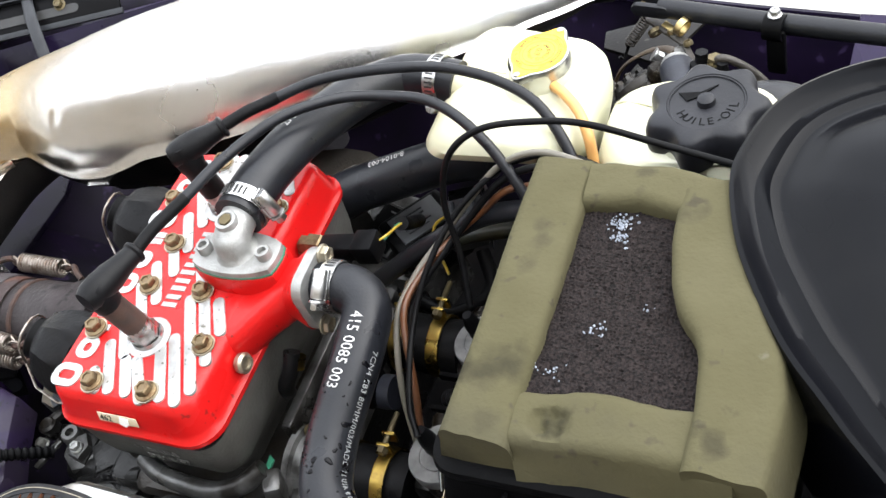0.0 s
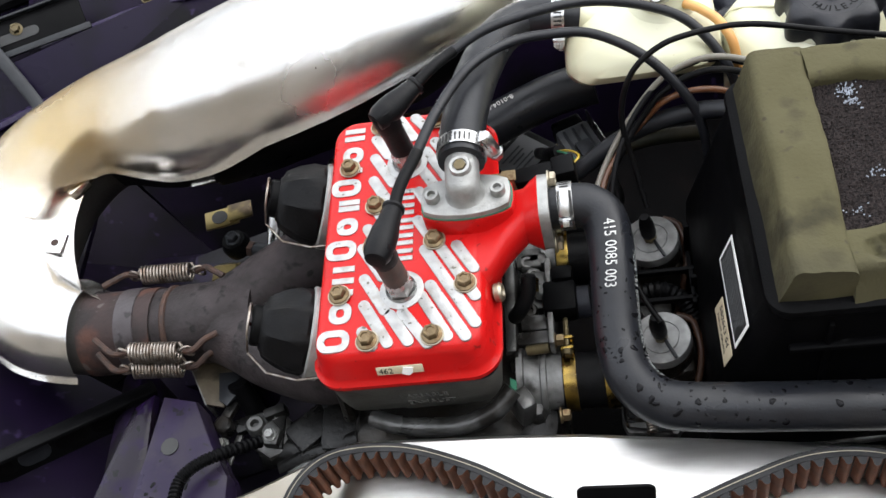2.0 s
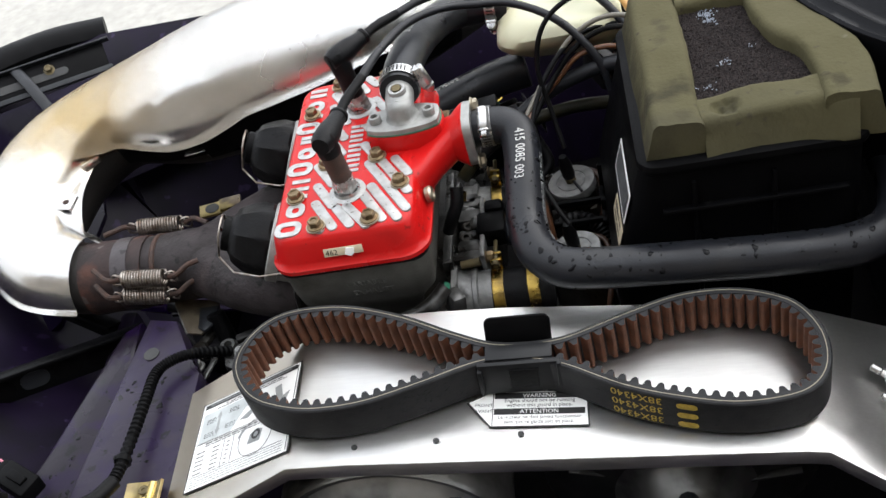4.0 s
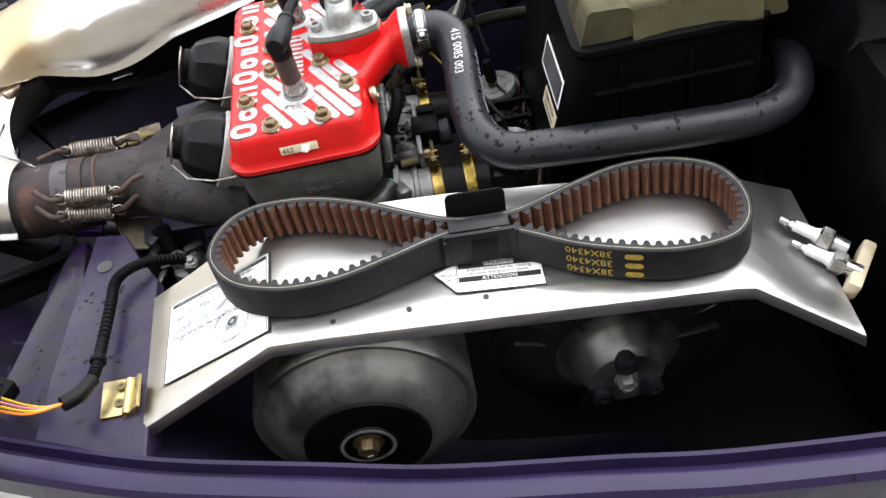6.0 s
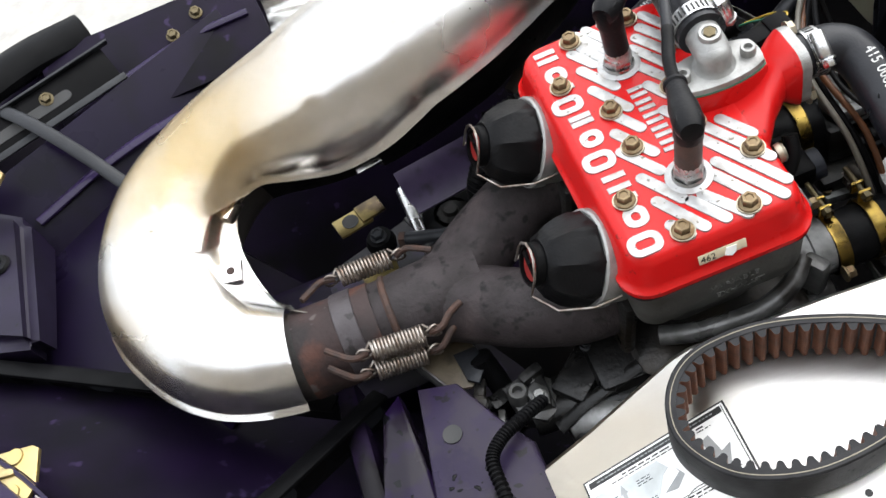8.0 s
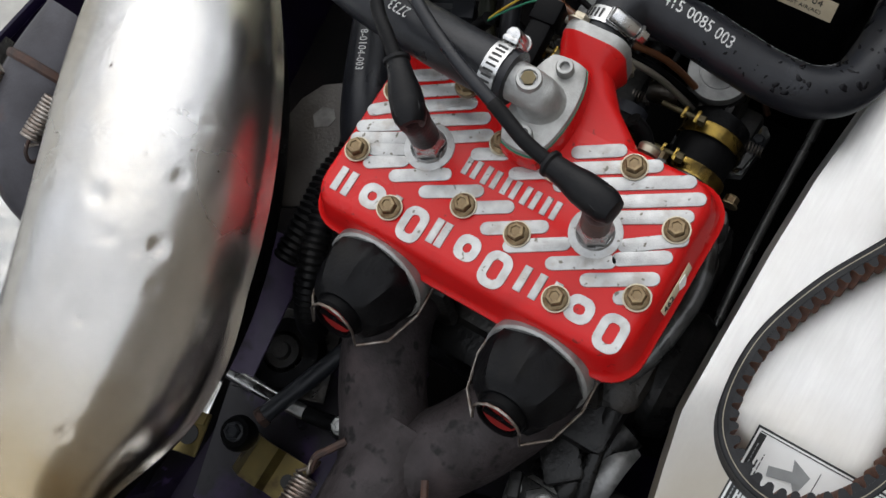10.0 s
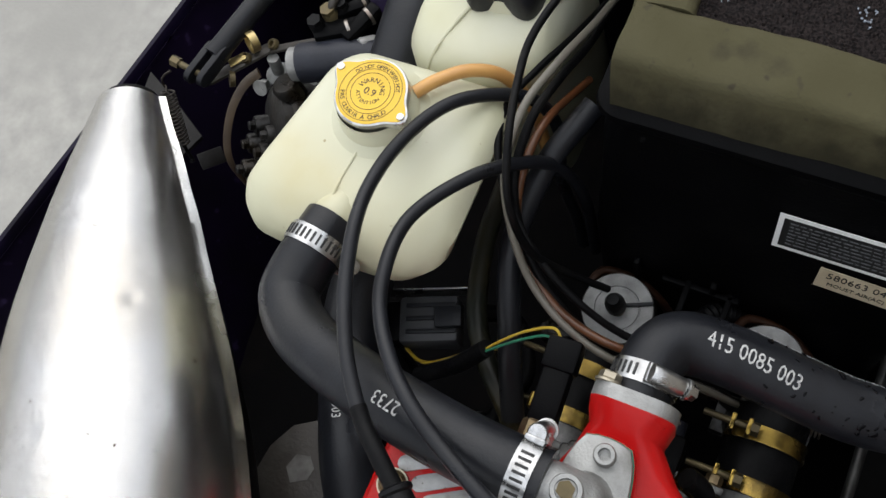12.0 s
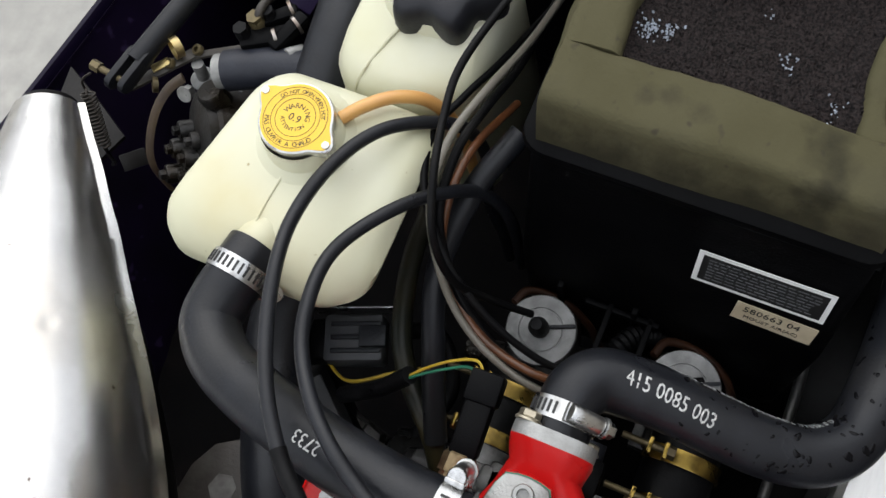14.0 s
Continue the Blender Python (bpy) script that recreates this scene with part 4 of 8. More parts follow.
for a, b, c, d in ((1, -79, 20, -106), (-8, -80, 6, -103)):
    part("machined_bar", prism(capsule(a / 1000, b / 1000, c / 1000, d / 1000, 0.0087), TOP - 0.001, TOP + 0.0011, 0.0004), MACH, head)
for cy in (-0.06, 0.06):
    part("machined_pad", lathe([(0, TOP - 0.001), (0.0165, TOP - 0.001), (0.0165, TOP + 0.0010), (0.016, TOP + 0.0013), (0, TOP + 0.0013)], (0, cy, 0), (0, 0, 1), 36), MACH, head)


def block_letter(y0, y1, x0, x1, slot):
    """A plain raised block, cut through by a slot where one shows."""
    if not slot:
        return prism([(x0, y0), (x1, y0), (x1, y1), (x0, y1)], TOP - 0.0005, TOP + 0.0009, 0.0005)
    bm = bm_new()
    r = min(x1 - x0, y1 - y0) * 0.42
    outer = rrect(x0, x1, y0, y1, r, 0, 5)
    w = 0.0054
    inner = rrect(x0 + w, x1 - w, y0 + w, y1 - w, r * 0.4, 0, 5)
    rg = [[v + Vector((0, 0, TOP - 0.0005)) for v in outer], [v + Vector((0, 0, TOP + 0.0009)) for v in outer], [v + Vector((0, 0, TOP + 0.0009)) for v in inner], [v + Vector((0, 0, TOP - 0.0005)) for v in inner]]
    return loft(rg, (False, False))


# (start, end along y, foot x, top x, slot), millimetres
LET = [(-107, -89, -61, -37, 1), (-84, -66, -54, -37, 1), (-60, -34, -54, -37, 0), (-28, -10, -61, -37, 1), (-5, 11, -54, -37, 1), (18, 29, -54, -37, 0), (33, 50, -61, -37, 1), (56, 61, -54, -37, 0), (66, 83, -54, -37, 1), (90, 103, -54, -37, 0)]
for a, b, c, d, s in LET:
    if s:
        part("raised_block", block_letter(a / 1000, b / 1000, c / 1000, d / 1000, 1), MACH, head, "raised machined block in the red cover")
    else:
        n_bars = max(1, round((b - a + 4) / 10))
        for q in range(n_bars):
            y = (a + (b - a - 5) * (q / (n_bars - 1) if n_bars > 1 else 0)) / 1000
            part("raised_block", block_letter(y, y + 0.0052, c / 1000, d / 1000, 0), MACH, head, "raised machined bar in the red cover")
for k in range(5):
    y = -0.034 + k * 0.0142
    for q in range(2):
        part("raised_block", block_letter(y + q * 0.0066, y + q * 0.0066 + 0.0040, -0.0055, 0.0070, 0), MACH, head)

PITCH = [(-23.5, -100.7), (23.5, -100.7), (47, -60), (23.5, -19.3), (-47, -60), (-23.5, -19.3), (-23.5, 19.3), (-47, 60), (-23.5, 100.7), (23.5, 19.3), (23.5, 100.7), (47, 60)]
hb = mesh_of("head_bolt", hexbolt(0.0058, 0.0072, 0.0076), BOLT)
wz = mesh_of("washer", lathe([(0.005, 0), (0.0086, 0), (0.0086, 0.0012), (0.005, 0.0012)], seg=24), WASH)
for k, (x, y) in enumerate(PITCH):
    copies("washer", wz, [pose(x / 1000, y / 1000, TOP + 0.001)], engine)
    copies("head_bolt", hb, [pose(x / 1000, y / 1000, TOP + 0.002, 0, 0, 17 * k)], engine)

# number sticker on the near side of the cover
SM = axes((-0.0035, -0.1158, 0.6305), (1, 0, 0), (0, 0.32, 1))
stick = part("sticker", box_m(SM, 0.034, 0.0075, 0.0006, 0.0002), CREAM, head, "cream number sticker with torn paper")
part("digits", words("462", 0.0072, SM @ pose(-0.0155, -0.0026, 0.0004)), INK, stick)
part("torn_paper", prism([(0.001, -0.003), (0.006, -0.0055), (0.009, -0.003), (0.010, 0.002), (0.003, 0.0028)], 0.0004, 0.001, 0, SM), WHITE, stick)

# cylinders and crankcase
def blk_ring(o, z, x0=-0.066, x1=0.062, y0=-0.1145, y1=0.116):
    return rrect(x0 - o, x1 + o, y0 - o, y1 + o, 0.016, z)


part("head_gasket", loft([blk_ring(0.003, 0.6085), blk_ring(0.003, 0.611)]), RUB, engine)
cyl = part("cylinder_block", loft([blk_ring(-0.03, 0.50), blk_ring(-0.024, 0.525), blk_ring(-0.012, 0.548), blk_ring(-0.002, 0.565), blk_ring(0.0, 0.58), blk_ring(0.0015, 0.6085)]), BLOCK, engine, "dark grey cast cylinder block")
part("cast_lettering", join(words("VARIABLE", 0.0085, axes((-0.014, -0.116, 0.5865), (1, 0, 0), (0, -0.05, 1)), 0.0004), words("EXHAUST", 0.0085, axes((-0.010, -0.1155, 0.5755), (1, 0, 0), (0, -0.05, 1)), 0.0004), box(0.0, -0.115, 0.6005, 0.03, 0.0012, 0.006)), BLOCK, cyl)
part("crankcase", join(box(0.0, 0.0, 0.45, 0.2, 0.24, 0.10, 0.02), box(-0.075, -0.09, 0.48, 0.06, 0.05, 0.05, 0.008), box(0.07, 0.0, 0.487, 0.03, 0.20, 0.05, 0.008)), OILY, engine, "oily cast crankcase")
part("case_cover", join(lathe([(0, 0), (0.05, 0), (0.052, 0.01), (0.045, 0.022), (0.02, 0.028), (0, 0.028)], (-0.02, -0.118, 0.46), (0, -1, 0), 24), tube([(-0.16, -0.10, 0.475), (-0.12, -0.105, 0.478), (-0.075, -0.12, 0.48)], 0.014, 14), tube([(-0.135, -0.075, 0.47), (-0.13, -0.11, 0.475), (-0.125, -0.15, 0.47)], 0.011, 14)), OILY, engine)
part("case_rim", loft([blk_ring(-0.012, 0.495), blk_ring(0.004, 0.500), blk_ring(0.006, 0.506), blk_ring(0.002, 0.511), blk_ring(-0.014, 0.514)]), DIRTY, engine, "rounded oily crankcase rim")
part("case_shoulder", join(tube([(-0.050, -0.103, 0.532), (-0.025, -0.113, 0.535), (0.02, -0.118, 0.537), (0.05, -0.112, 0.545), (0.066, -0.098, 0.552)], 0.0075, 12), box_m(pose(0.072, -0.105, 0.535, 0, 10, 30), 0.014, 0.02, 0.03, 0.004)), CASTD, engine, "wet grey casting below the block")
part("case_plate", prism([(-0.141, -0.074), (-0.141, -0.105), (-0.160, -0.097), (-0.156, -0.069)], 0.482, 0.492, 0.002), OILY, engine)
part("case_lug", join(box_m(pose(-0.150, -0.071, 0.492, 0, 0, 20), 0.020, 0.009, 0.014, 0.002), box_m(pose(-0.178, -0.075, 0.482, 0, 12, 25), 0.026, 0.014, 0.010, 0.002), lathe([(0.006, 0), (0.007, 0.012), (0.005, 0.014), (0, 0.014)], (-0.166, -0.081, 0.478), (0, 0, 1), 12)), OILY, engine)
part("case_web", join(box_m(pose(-0.112, -0.085, 0.488, 0, 0, 40), 0.05, 0.030, 0.018, 0.004), box_m(pose(-0.092, -0.080, 0.496, 0, 0, 40), 0.012, 0.034, 0.014, 0.003)), OILY, engine)
part("case_band", tube([(-0.145, -0.118, 0.482), (-0.118, -0.112, 0.492), (-0.09, -0.108, 0.500), (-0.070, -0.106, 0.506)], 0.0060, 10, squash=0.5), OILY, engine)
part("starter_ring", tube([(-0.135, -0.121, 0.478), (-0.118, -0.122, 0.487), (-0.100, -0.124, 0.488), (-0.085, -0.126, 0.480)], 0.010, 14, squash=0.5), PALEST, engine, "worn bright curved casting")
for x, y, z in ((-0.100, -0.070, 0.506), (-0.056, -0.112, 0.508)):
    part("case_bolt", xf(hexbolt(0.0042, 0.005, 0.006), pose(x, y, z - 0.004)), GREYM, engine)

# exhaust valve caps
def rib_lobe(f, r):
    """Flat facets with raised flutes between them on the rubber cover's shoulder."""
    if not 0.021 < r < 0.0341:
        return 1.0
    g = (f * 8) % 1 - 0.5
    return 0.965 / math.cos(g * 2 * math.pi / 8) + 0.014 * max(0.0, math.cos(f * 2 * math.pi * 8)) ** 10


def long_cap(profile):
    """Narrows a cap's profile and draws out the part beyond its ring."""
    return [(r * 0.88, h if h < 0.0156 else 0.0155 + (h - 0.0155) * 1.42) for r, h in profile]


for cy in (-0.0625, 0.0605):
    o = Vector((-0.066, cy, 0.5965))
    ax = Vector((-0.059, 0, 0.029)).normalized()
    cap = part("valve_housing", lathe(long_cap([(0.036, -0.012), (0.038, -0.004), (0.0385, 0.010), (0.0410, 0.0105), (0.0412, 0.0185), (0.0395, 0.0195), (0.036, 0.0195)]), o, ax, 32), CAST, engine, "cast ring of the exhaust valve")
    part("rubber_cover", lathe(long_cap([(0.0375, 0.0190), (0.0388, 0.0215), (0.0372, 0.027), (0.0335, 0.034), (0.0290, 0.0395), (0.0258, 0.0425), (0.0215, 0.0438), (0.0202, 0.0450), (0.0, 0.0450)]), o, ax, 72, rib_lobe), RUB, cap, "black rubber exhaust valve cover")
    part("adjuster_ring", lathe(long_cap([(0.0182, 0.044), (0.0182, 0.0490), (0.0168, 0.0500), (0.0152, 0.0500), (0.0148, 0.0470), (0.0, 0.0470)]), o, ax, 20), PLAS, cap)
    part("adjuster", lathe(long_cap([(0.0138, 0.0470), (0.0135, 0.0484), (0.0, 0.0487)]), o, ax, 16), REDPL, cap, "red adjuster screw")
    face = 0.0155 + (0.0487 - 0.0155) * 1.42
    part("adjuster_slot", box_m(axes(o + ax * (face + 0.0003), (0, 0.9, 0.3), ax.cross(Vector((0, 0.9, 0.3)))), 0.022, 0.0040, 0.0016), PLAS, cap)
    part("adjuster_slot", box_m(axes(o + ax * (face + 0.0004), (0, -0.4, 0.9), ax.cross(Vector((0, -0.4, 0.9)))), 0.022, 0.0024, 0.0014), PLAS, cap)
    side = ax.cross(Vector((0, 0, 1))).normalized()
    upv = side.cross(ax)
    pts = []
    half = ((1.0, 0.0, 0.006), (1.03, -0.008, 0.025), (0.84, -0.016, 0.0480), (0.46, -0.014, 0.0640), (0.44, 0.002, 0.0660), (0.37, 0.009, 0.0670), (0.2, 0.0150, 0.0675))
    for s_, h, d in half + ((0.0, 0.0165, 0.0675),) + tuple((-q, h, d) for q, h, d in reversed(half)):
        pts.append(tuple(o + side * (0.0365 * s_) + upv * h + ax * d))
    part("wire_clip", sweep(pts, 0.0010, 7), SPRING, cap, "bent steel retaining wire")

# intake side: reed blocks, rubber boots with brass clamps, carburettors
part("reed_plate", prism([(0.0605, -0.062), (0.0690, -0.062), (0.0690, 0.066), (0.0605, 0.066)], 0.49, 0.547, 0.002), CASTD, engine, "worn cast intake flange plate")
part("reed_plate", box(0.0965, -0.014, 0.518, 0.0045, 0.082, 0.05, 0.001), PALEST, engine, "worn cast intake flange plate")
for y, w, z in ((-0.030, 0.016, 0.531), (-0.010, 0.012, 0.528), (0.010, 0.018, 0.533), (0.034, 0.014, 0.530)):
    part("cast_web", box(0.083, y, z - 0.017, 0.024, w, 0.044, 0.004), CASTD, engine)
part("reed_housing", join(box(0.078, -0.06, 0.485, 0.016, 0.088, 0.06, 0.007), box(0.078, 0.05, 0.485, 0.016, 0.088, 0.06, 0.007), box(0.083, -0.045, 0.533, 0.03, 0.012, 0.008, 0.002), box(0.080, 0.035, 0.531, 0.022, 0.02, 0.008, 0.003)), CASTD, engine, "oily cast reed valve housing")
for x, y in ((0.079, -0.017), (0.081, -0.002), (0.083, 0.018), (0.078, 0.031)):
    part("boss", lathe([(0.007, 0), (0.007, 0.006), (0.005, 0.008), (0.003, 0.008), (0.0025, 0.005), (0, 0.005)], (x, y, 0.527), (0.1, -0.1, 1), 14), PALEST if y > 0 else DIRTY, engine)
for x, y, z in ((0.101, -0.048, 0.534), (0.101, 0.012, 0.534), (0.101, -0.105, 0.515), (0.101, 0.09, 0.52)):
    part("flange_bolt", xf(hexbolt(0.0052, 0.008, 0.0065), axes((x - 0.003, y, z), (0, 1, 0), (0, 0, 1))), BOLT, engine)
part("stud", lathe([(0.0042, 0), (0.0042, 0.018), (0, 0.018)], (0.076, -0.056, 0.535), (1, 0, 0.1), 12), DULLZ, engine)
for cy, far in ((-0.069, 0), (0.050, 1)):
    ib = thing("intake_boot", "black rubber intake boot with brass clamps", "intake boot", (0.12, cy, 0.5), group="intake boots")
    part("sleeve", tube([(0.095, cy, 0.505), (0.12, cy, 0.503), (0.158, cy, 0.500)], 0.0235, 24), RUB, ib)
    part("stub", lathe([(0.031, -0.014), (0.031, -0.009), (0.026, -0.008), (0.0255, 0.004), (0.0270, 0.005), (0.0270, 0.009), (0.0235, 0.010), (0.0235, 0.022)], (0.079, cy, 0.506), (1, 0, -0.05), 36), PALEST, ib, "pale cast inlet stub with dents")
    for x in (0.108, 0.1405):
        bd = part("clamp_band", lathe([(0.0240, -0.0052), (0.0255, -0.0052), (0.0258, -0.0035), (0.0252, 0), (0.0258, 0.0035), (0.0255, 0.0052), (0.0240, 0.0052), (0.0240, -0.0052)], (x, cy, 0.503), (1, 0, 0), 32), BRASS, ib, "brass clamp band")
        part("screw_lug", join(box(x, cy + 0.012, 0.5315, 0.0105, 0.003, 0.013, 0.001), box(x, cy + 0.022, 0.531, 0.0105, 0.003, 0.012, 0.001)), BRASS, bd)
        part("clamp_screw", join(lathe([(0, -0.004), (0.0022, -0.004), (0.0022, 0.030), (0, 0.030)], (x, cy + 0.010, 0.534), (0, 1, 0), 10), lathe([(0.0045, 0), (0.0045, 0.005), (0, 0.005)], (x, cy + 0.006, 0.534), (0, 1, 0), 6)), DULLZ, bd)
    cb = thing("carburettor", "grey cast carburettor with a round top cap", "carburettor", (0.19, cy, 0.44), group="carburettors")
    ca = Vector((-0.12, 0.0, 1)).normalized()
    co_ = Vector((0.1835, 0.043, 0.532)) if far else Vector((0.182, -0.0535, 0.533))
    part("body", join(lathe([(0.021, -0.10), (0.0225, -0.05), (0.0215, -0.008), (0, -0.008)], co_, ca, 24), box(0.183, co_.y, 0.488, 0.05, 0.042, 0.045, 0.008), box(0.172, co_.y - 0.012, 0.455, 0.052, 0.05, 0.022, 0.006), lathe([(0.009, 0), (0.009, 0.022), (0.006, 0.026), (0, 0.026)], (0.165, co_.y + 0.022, 0.497), (-0.2, 1, 0.1), 14)), DIRTY, cb)
    part("top_cap", lathe([(0.0205, -0.012), (0.0235, -0.009), (0.0235, -0.001), (0.0228, 0.0), (0.0150, 0.0), (0.0147, -0.0009), (0.0139, -0.0009), (0.0136, 0.0), (0.006, 0.0002), (0, 0.0002)], co_, ca, 40), CARBC, cb, "round grey carburettor cap with a ring groove")
    part("cap_rib", box_m(axes(co_ + Vector((0.006, -0.011, 0.0022)), (0.38, -0.92, 0.05), (0.92, 0.38, 0.1)), 0.021, 0.0026, 0.0026, 0.0008), GREYM, cb)
    part("cable_ferrule", lathe([(0.0055, -0.001), (0.0055, 0.004), (0.0045, 0.005), (0.0045, 0.008), (0, 0.008)], co_, ca, 8), DULLZ, cb)
    part("cable_boot", lathe([(0.0058, 0.006), (0.0066, 0.010), (0.0062, 0.014), (0.0066, 0.018), (0.0058, 0.024), (0.0036, 0.032), (0, 0.032)], co_, ca, 14), RUB, cb)
    part("bowl_flange", prism([(0.144, co_.y - 0.032), (0.148, co_.y - 0.042), (0.188, co_.y - 0.046), (0.194, co_.y - 0.040), (0.192, co_.y + 0.02), (0.146, co_.y + 0.02)], 0.442, 0.452, 0.001), PALEST, cb, "pale cast float bowl flange")
    for x in (0.151, 0.186):
        part("bowl_screw", lathe([(0.004, 0), (0.004, 0.004), (0, 0.004)], (x, co_.y - 0.035, 0.452), (0, 0, 1), 10), DULLZ, cb)
    part("idle_screw", helix((0.168, co_.y - 0.030, 0.462), (0.168, co_.y - 0.048, 0.462), 0.004, 7, 0.0008, 6, 10, False), SPRING, cb)
    part("fuel_pipe", tube([(0.196, co_.y + 0.024, 0.525), (0.209, co_.y + 0.018, 0.520), (0.2125, co_.y - 0.004, 0.508), (0.207, co_.y - 0.024, 0.49), (0.20, co_.y - 0.036, 0.46)], 0.0030, 12), BROWND, cb, "dull brown fuel pipe")

# spark plugs and their boots
for cy, top, end in ((-0.06, (-0.0015, -0.0735, 0.7105), (0.0078, -0.029, 0.7065)), (0.06, (-0.0075, 0.0525, 0.7085), (0.022, 0.0815, 0.7115))):
    sp = thing("spark_plug", "steel spark plug screwed into the head cover", "spark plug", (0, cy, TOP))
    part("hex", join(lathe([(0.0118, 0.0), (0.0118, 0.002), (0.0112, 0.003), (0.0112, 0.0035)], (0, cy, TOP + 0.001), (0, 0, 1), 28), lathe([(0.0110, 0.003), (0.0110, 0.011), (0.0098, 0.0125), (0, 0.0125)], (0, cy, TOP + 0.001), (0, -0.05, 1), 6), lathe([(0.0095, 0.012), (0.0095, 0.018), (0.008, 0.02), (0, 0.02)], (0, cy, TOP + 0.001), (0, -0.05, 1), 20)), STEEL, sp)
    bt = thing("plug_boot", "black rubber spark plug boot with a brown sleeve", "plug boot", (0, cy, TOP + 0.02), group="spark plug boots")
    t, e = Vector(top), Vector(end)
    b0 = Vector((0, cy - 0.001, TOP + 0.017))
    knee = t + (e - t) * 0.14
    part("sleeve", tube([tuple(b0), tuple(b0.lerp(knee, 0.5)), tuple(b0.lerp(knee, 0.85))], 0.0092, 16), BROWNB if cy < 0 else BOOT, bt, "brown stained lower sleeve" if cy < 0 else "")
    d = (e - t).normalized()
    L = (e - t).length
    part("elbow", lathe([(0, -0.004), (0.0075, -0.003), (0.0098, 0.002), (0.0104, 0.010), (0.0100, L * 0.45), (0.0082, L * 0.66), (0.0070, L * 0.9), (0.0082, L * 0.93), (0.0082, L * 0.975), (0.0066, L), (0, L)], t, d, 20), BOOT, bt)
    part("knee", lathe([(0.0100, -0.014), (0.0100, 0.003), (0.0078, 0.0070), (0, 0.0080)], tuple(knee), tuple((knee - b0)), 18), BOOT, bt)

# ---- hoses, wires ----
HB = [(0.108, 0.0, 0.6455), (0.122, 0.0, 0.6465), (0.1385, -0.0020, 0.6455), (0.1490, -0.012, 0.6415), (0.1520, -0.036, 0.6355), (0.1510, -0.071, 0.6255), (0.1510, -0.101, 0.617), (0.157, -0.127, 0.61), (0.176, -0.144, 0.604), (0.2082, -0.1496, 0.602), (0.2691, -0.1523, 0.5985), (0.3391, -0.1543, 0.5945), (0.3991, -0.1503, 0.5905), (0.4311, -0.1353, 0.5935), (0.4441, -0.1003, 0.5985), (0.4491, -0.0203, 0.5785)]
hose = thing("coolant_hose", "black rubber coolant hose with white printed numbers", "hose", (0.16, -0.05, 0.6))
HBC = spline(HB, 8)
hb_ob = part("rubber_tube", sweep(HBC, 0.0168, 22), HOSE, hose)
part("printed_number", on_tube(xf(words("415 0085 003", 0.0118, None, 0.0001), Matrix.Diagonal((0.78, 1, 1, 1))), HBC, 0.0168, 0.0535, 26, twist=260.0), HOSETXT, hb_ob, "white printed hose number")
part("printed_line", on_tube(words("7CN4 EB3 80MM/003/MADE IN USA 0 0", 0.0058, None, 0.0001, 1.1), HBC, 0.0168, 0.075, -42), GREYINK, hb_ob, "small grey printing along the hose")
clamp((0.1225, 0.0, 0.6465), (1, 0, 0), 0.0172, 0.011, "hose_clamp", hose, STEEL, (0, -0.55, 0.85), True, "steel worm-drive hose clamp")

HA = [(0.051, 0.022, 0.6845), (0.052, 0.055, 0.684), (0.056, 0.09, 0.680), (0.062, 0.125, 0.672), (0.070, 0.158, 0.663), (0.080, 0.184, 0.655), (0.095, 0.2005, 0.649), (0.112, 0.2020, 0.6485), (0.128, 0.1990, 0.6490), (0.145, 0.197, 0.6465)]
hoseA = thing("coolant_hose", "black rubber coolant hose from thermostat to tank", "hose", (0.06, 0.1, 0.66))
HAC = spline(HA, 8)
ha_ob = part("rubber_tube", sweep(HAC, 0.0175, 22), HOSE, hoseA)
part("printed_number", on_tube(xf(words("2733", 0.010, None, 0.0001), Matrix.Diagonal((0.85, 1, 1, 1))), HAC, 0.0175, 0.074, 6), HOSETXT, ha_ob)
clamp((0.0513, 0.0325, 0.6843), (0.03, 1, 0), 0.0179, 0.011, "hose_clamp", hoseA, STEEL, (0.9, 0.0, 0.25), True, "steel worm-drive hose clamp")
clamp((0.1285, 0.1990, 0.6488), (1, -0.12, -0.03), 0.0179, 0.011, "hose_clamp", hoseA, STEEL, (0, -0.6, -0.6), True, "steel worm-drive hose clamp")
hoseC = thing("coolant_hose", "thick black rubber hose below the tank", "hose", (0.06, 0.17, 0.54))
HCC = spline([(0.15, 0.20, 0.565), (0.11, 0.195, 0.56), (0.06, 0.175, 0.555), (0.02, 0.155, 0.55), (-0.01, 0.135, 0.53), (-0.02, 0.12, 0.49)], 8)
hc_ob = part("rubber_tube", sweep(HCC, 0.020, 20), HOSE, hoseC)
part("printed_number", on_tube(xf(words("8-0104-003", 0.009, None, 0.0001), Matrix.Diagonal((0.8, 1, 1, 1))), HCC, 0.020, 0.073, 15), HOSETXT, hc_ob)

WIRES = (("near", [(0.0072, -0.033, 0.7065), (0.012, -0.012, 0.708), (0.022, 0.012, 0.709), (0.037, 0.05, 0.711), (0.060, 0.092, 0.709), (0.088, 0.122, 0.700), (0.118, 0.139, 0.688), (0.155, 0.142, 0.679), (0.195, 0.122, 0.664), (0.225, 0.10, 0.632), (0.236, 0.088, 0.59), (0.238, 0.083, 0.54), (0.236, 0.082, 0.47)]), ("far", [(0.019, 0.0785, 0.711), (0.032, 0.095, 0.711), (0.046, 0.112, 0.708), (0.074, 0.134, 0.707), (0.114, 0.155, 0.699), (0.156, 0.167, 0.690), (0.198, 0.164, 0.680), (0.232, 0.148, 0.669), (0.258, 0.121, 0.640), (0.262, 0.108, 0.60), (0.247, 0.104, 0.56), (0.246, 0.098, 0.50), (0.244, 0.096, 0.45)]))
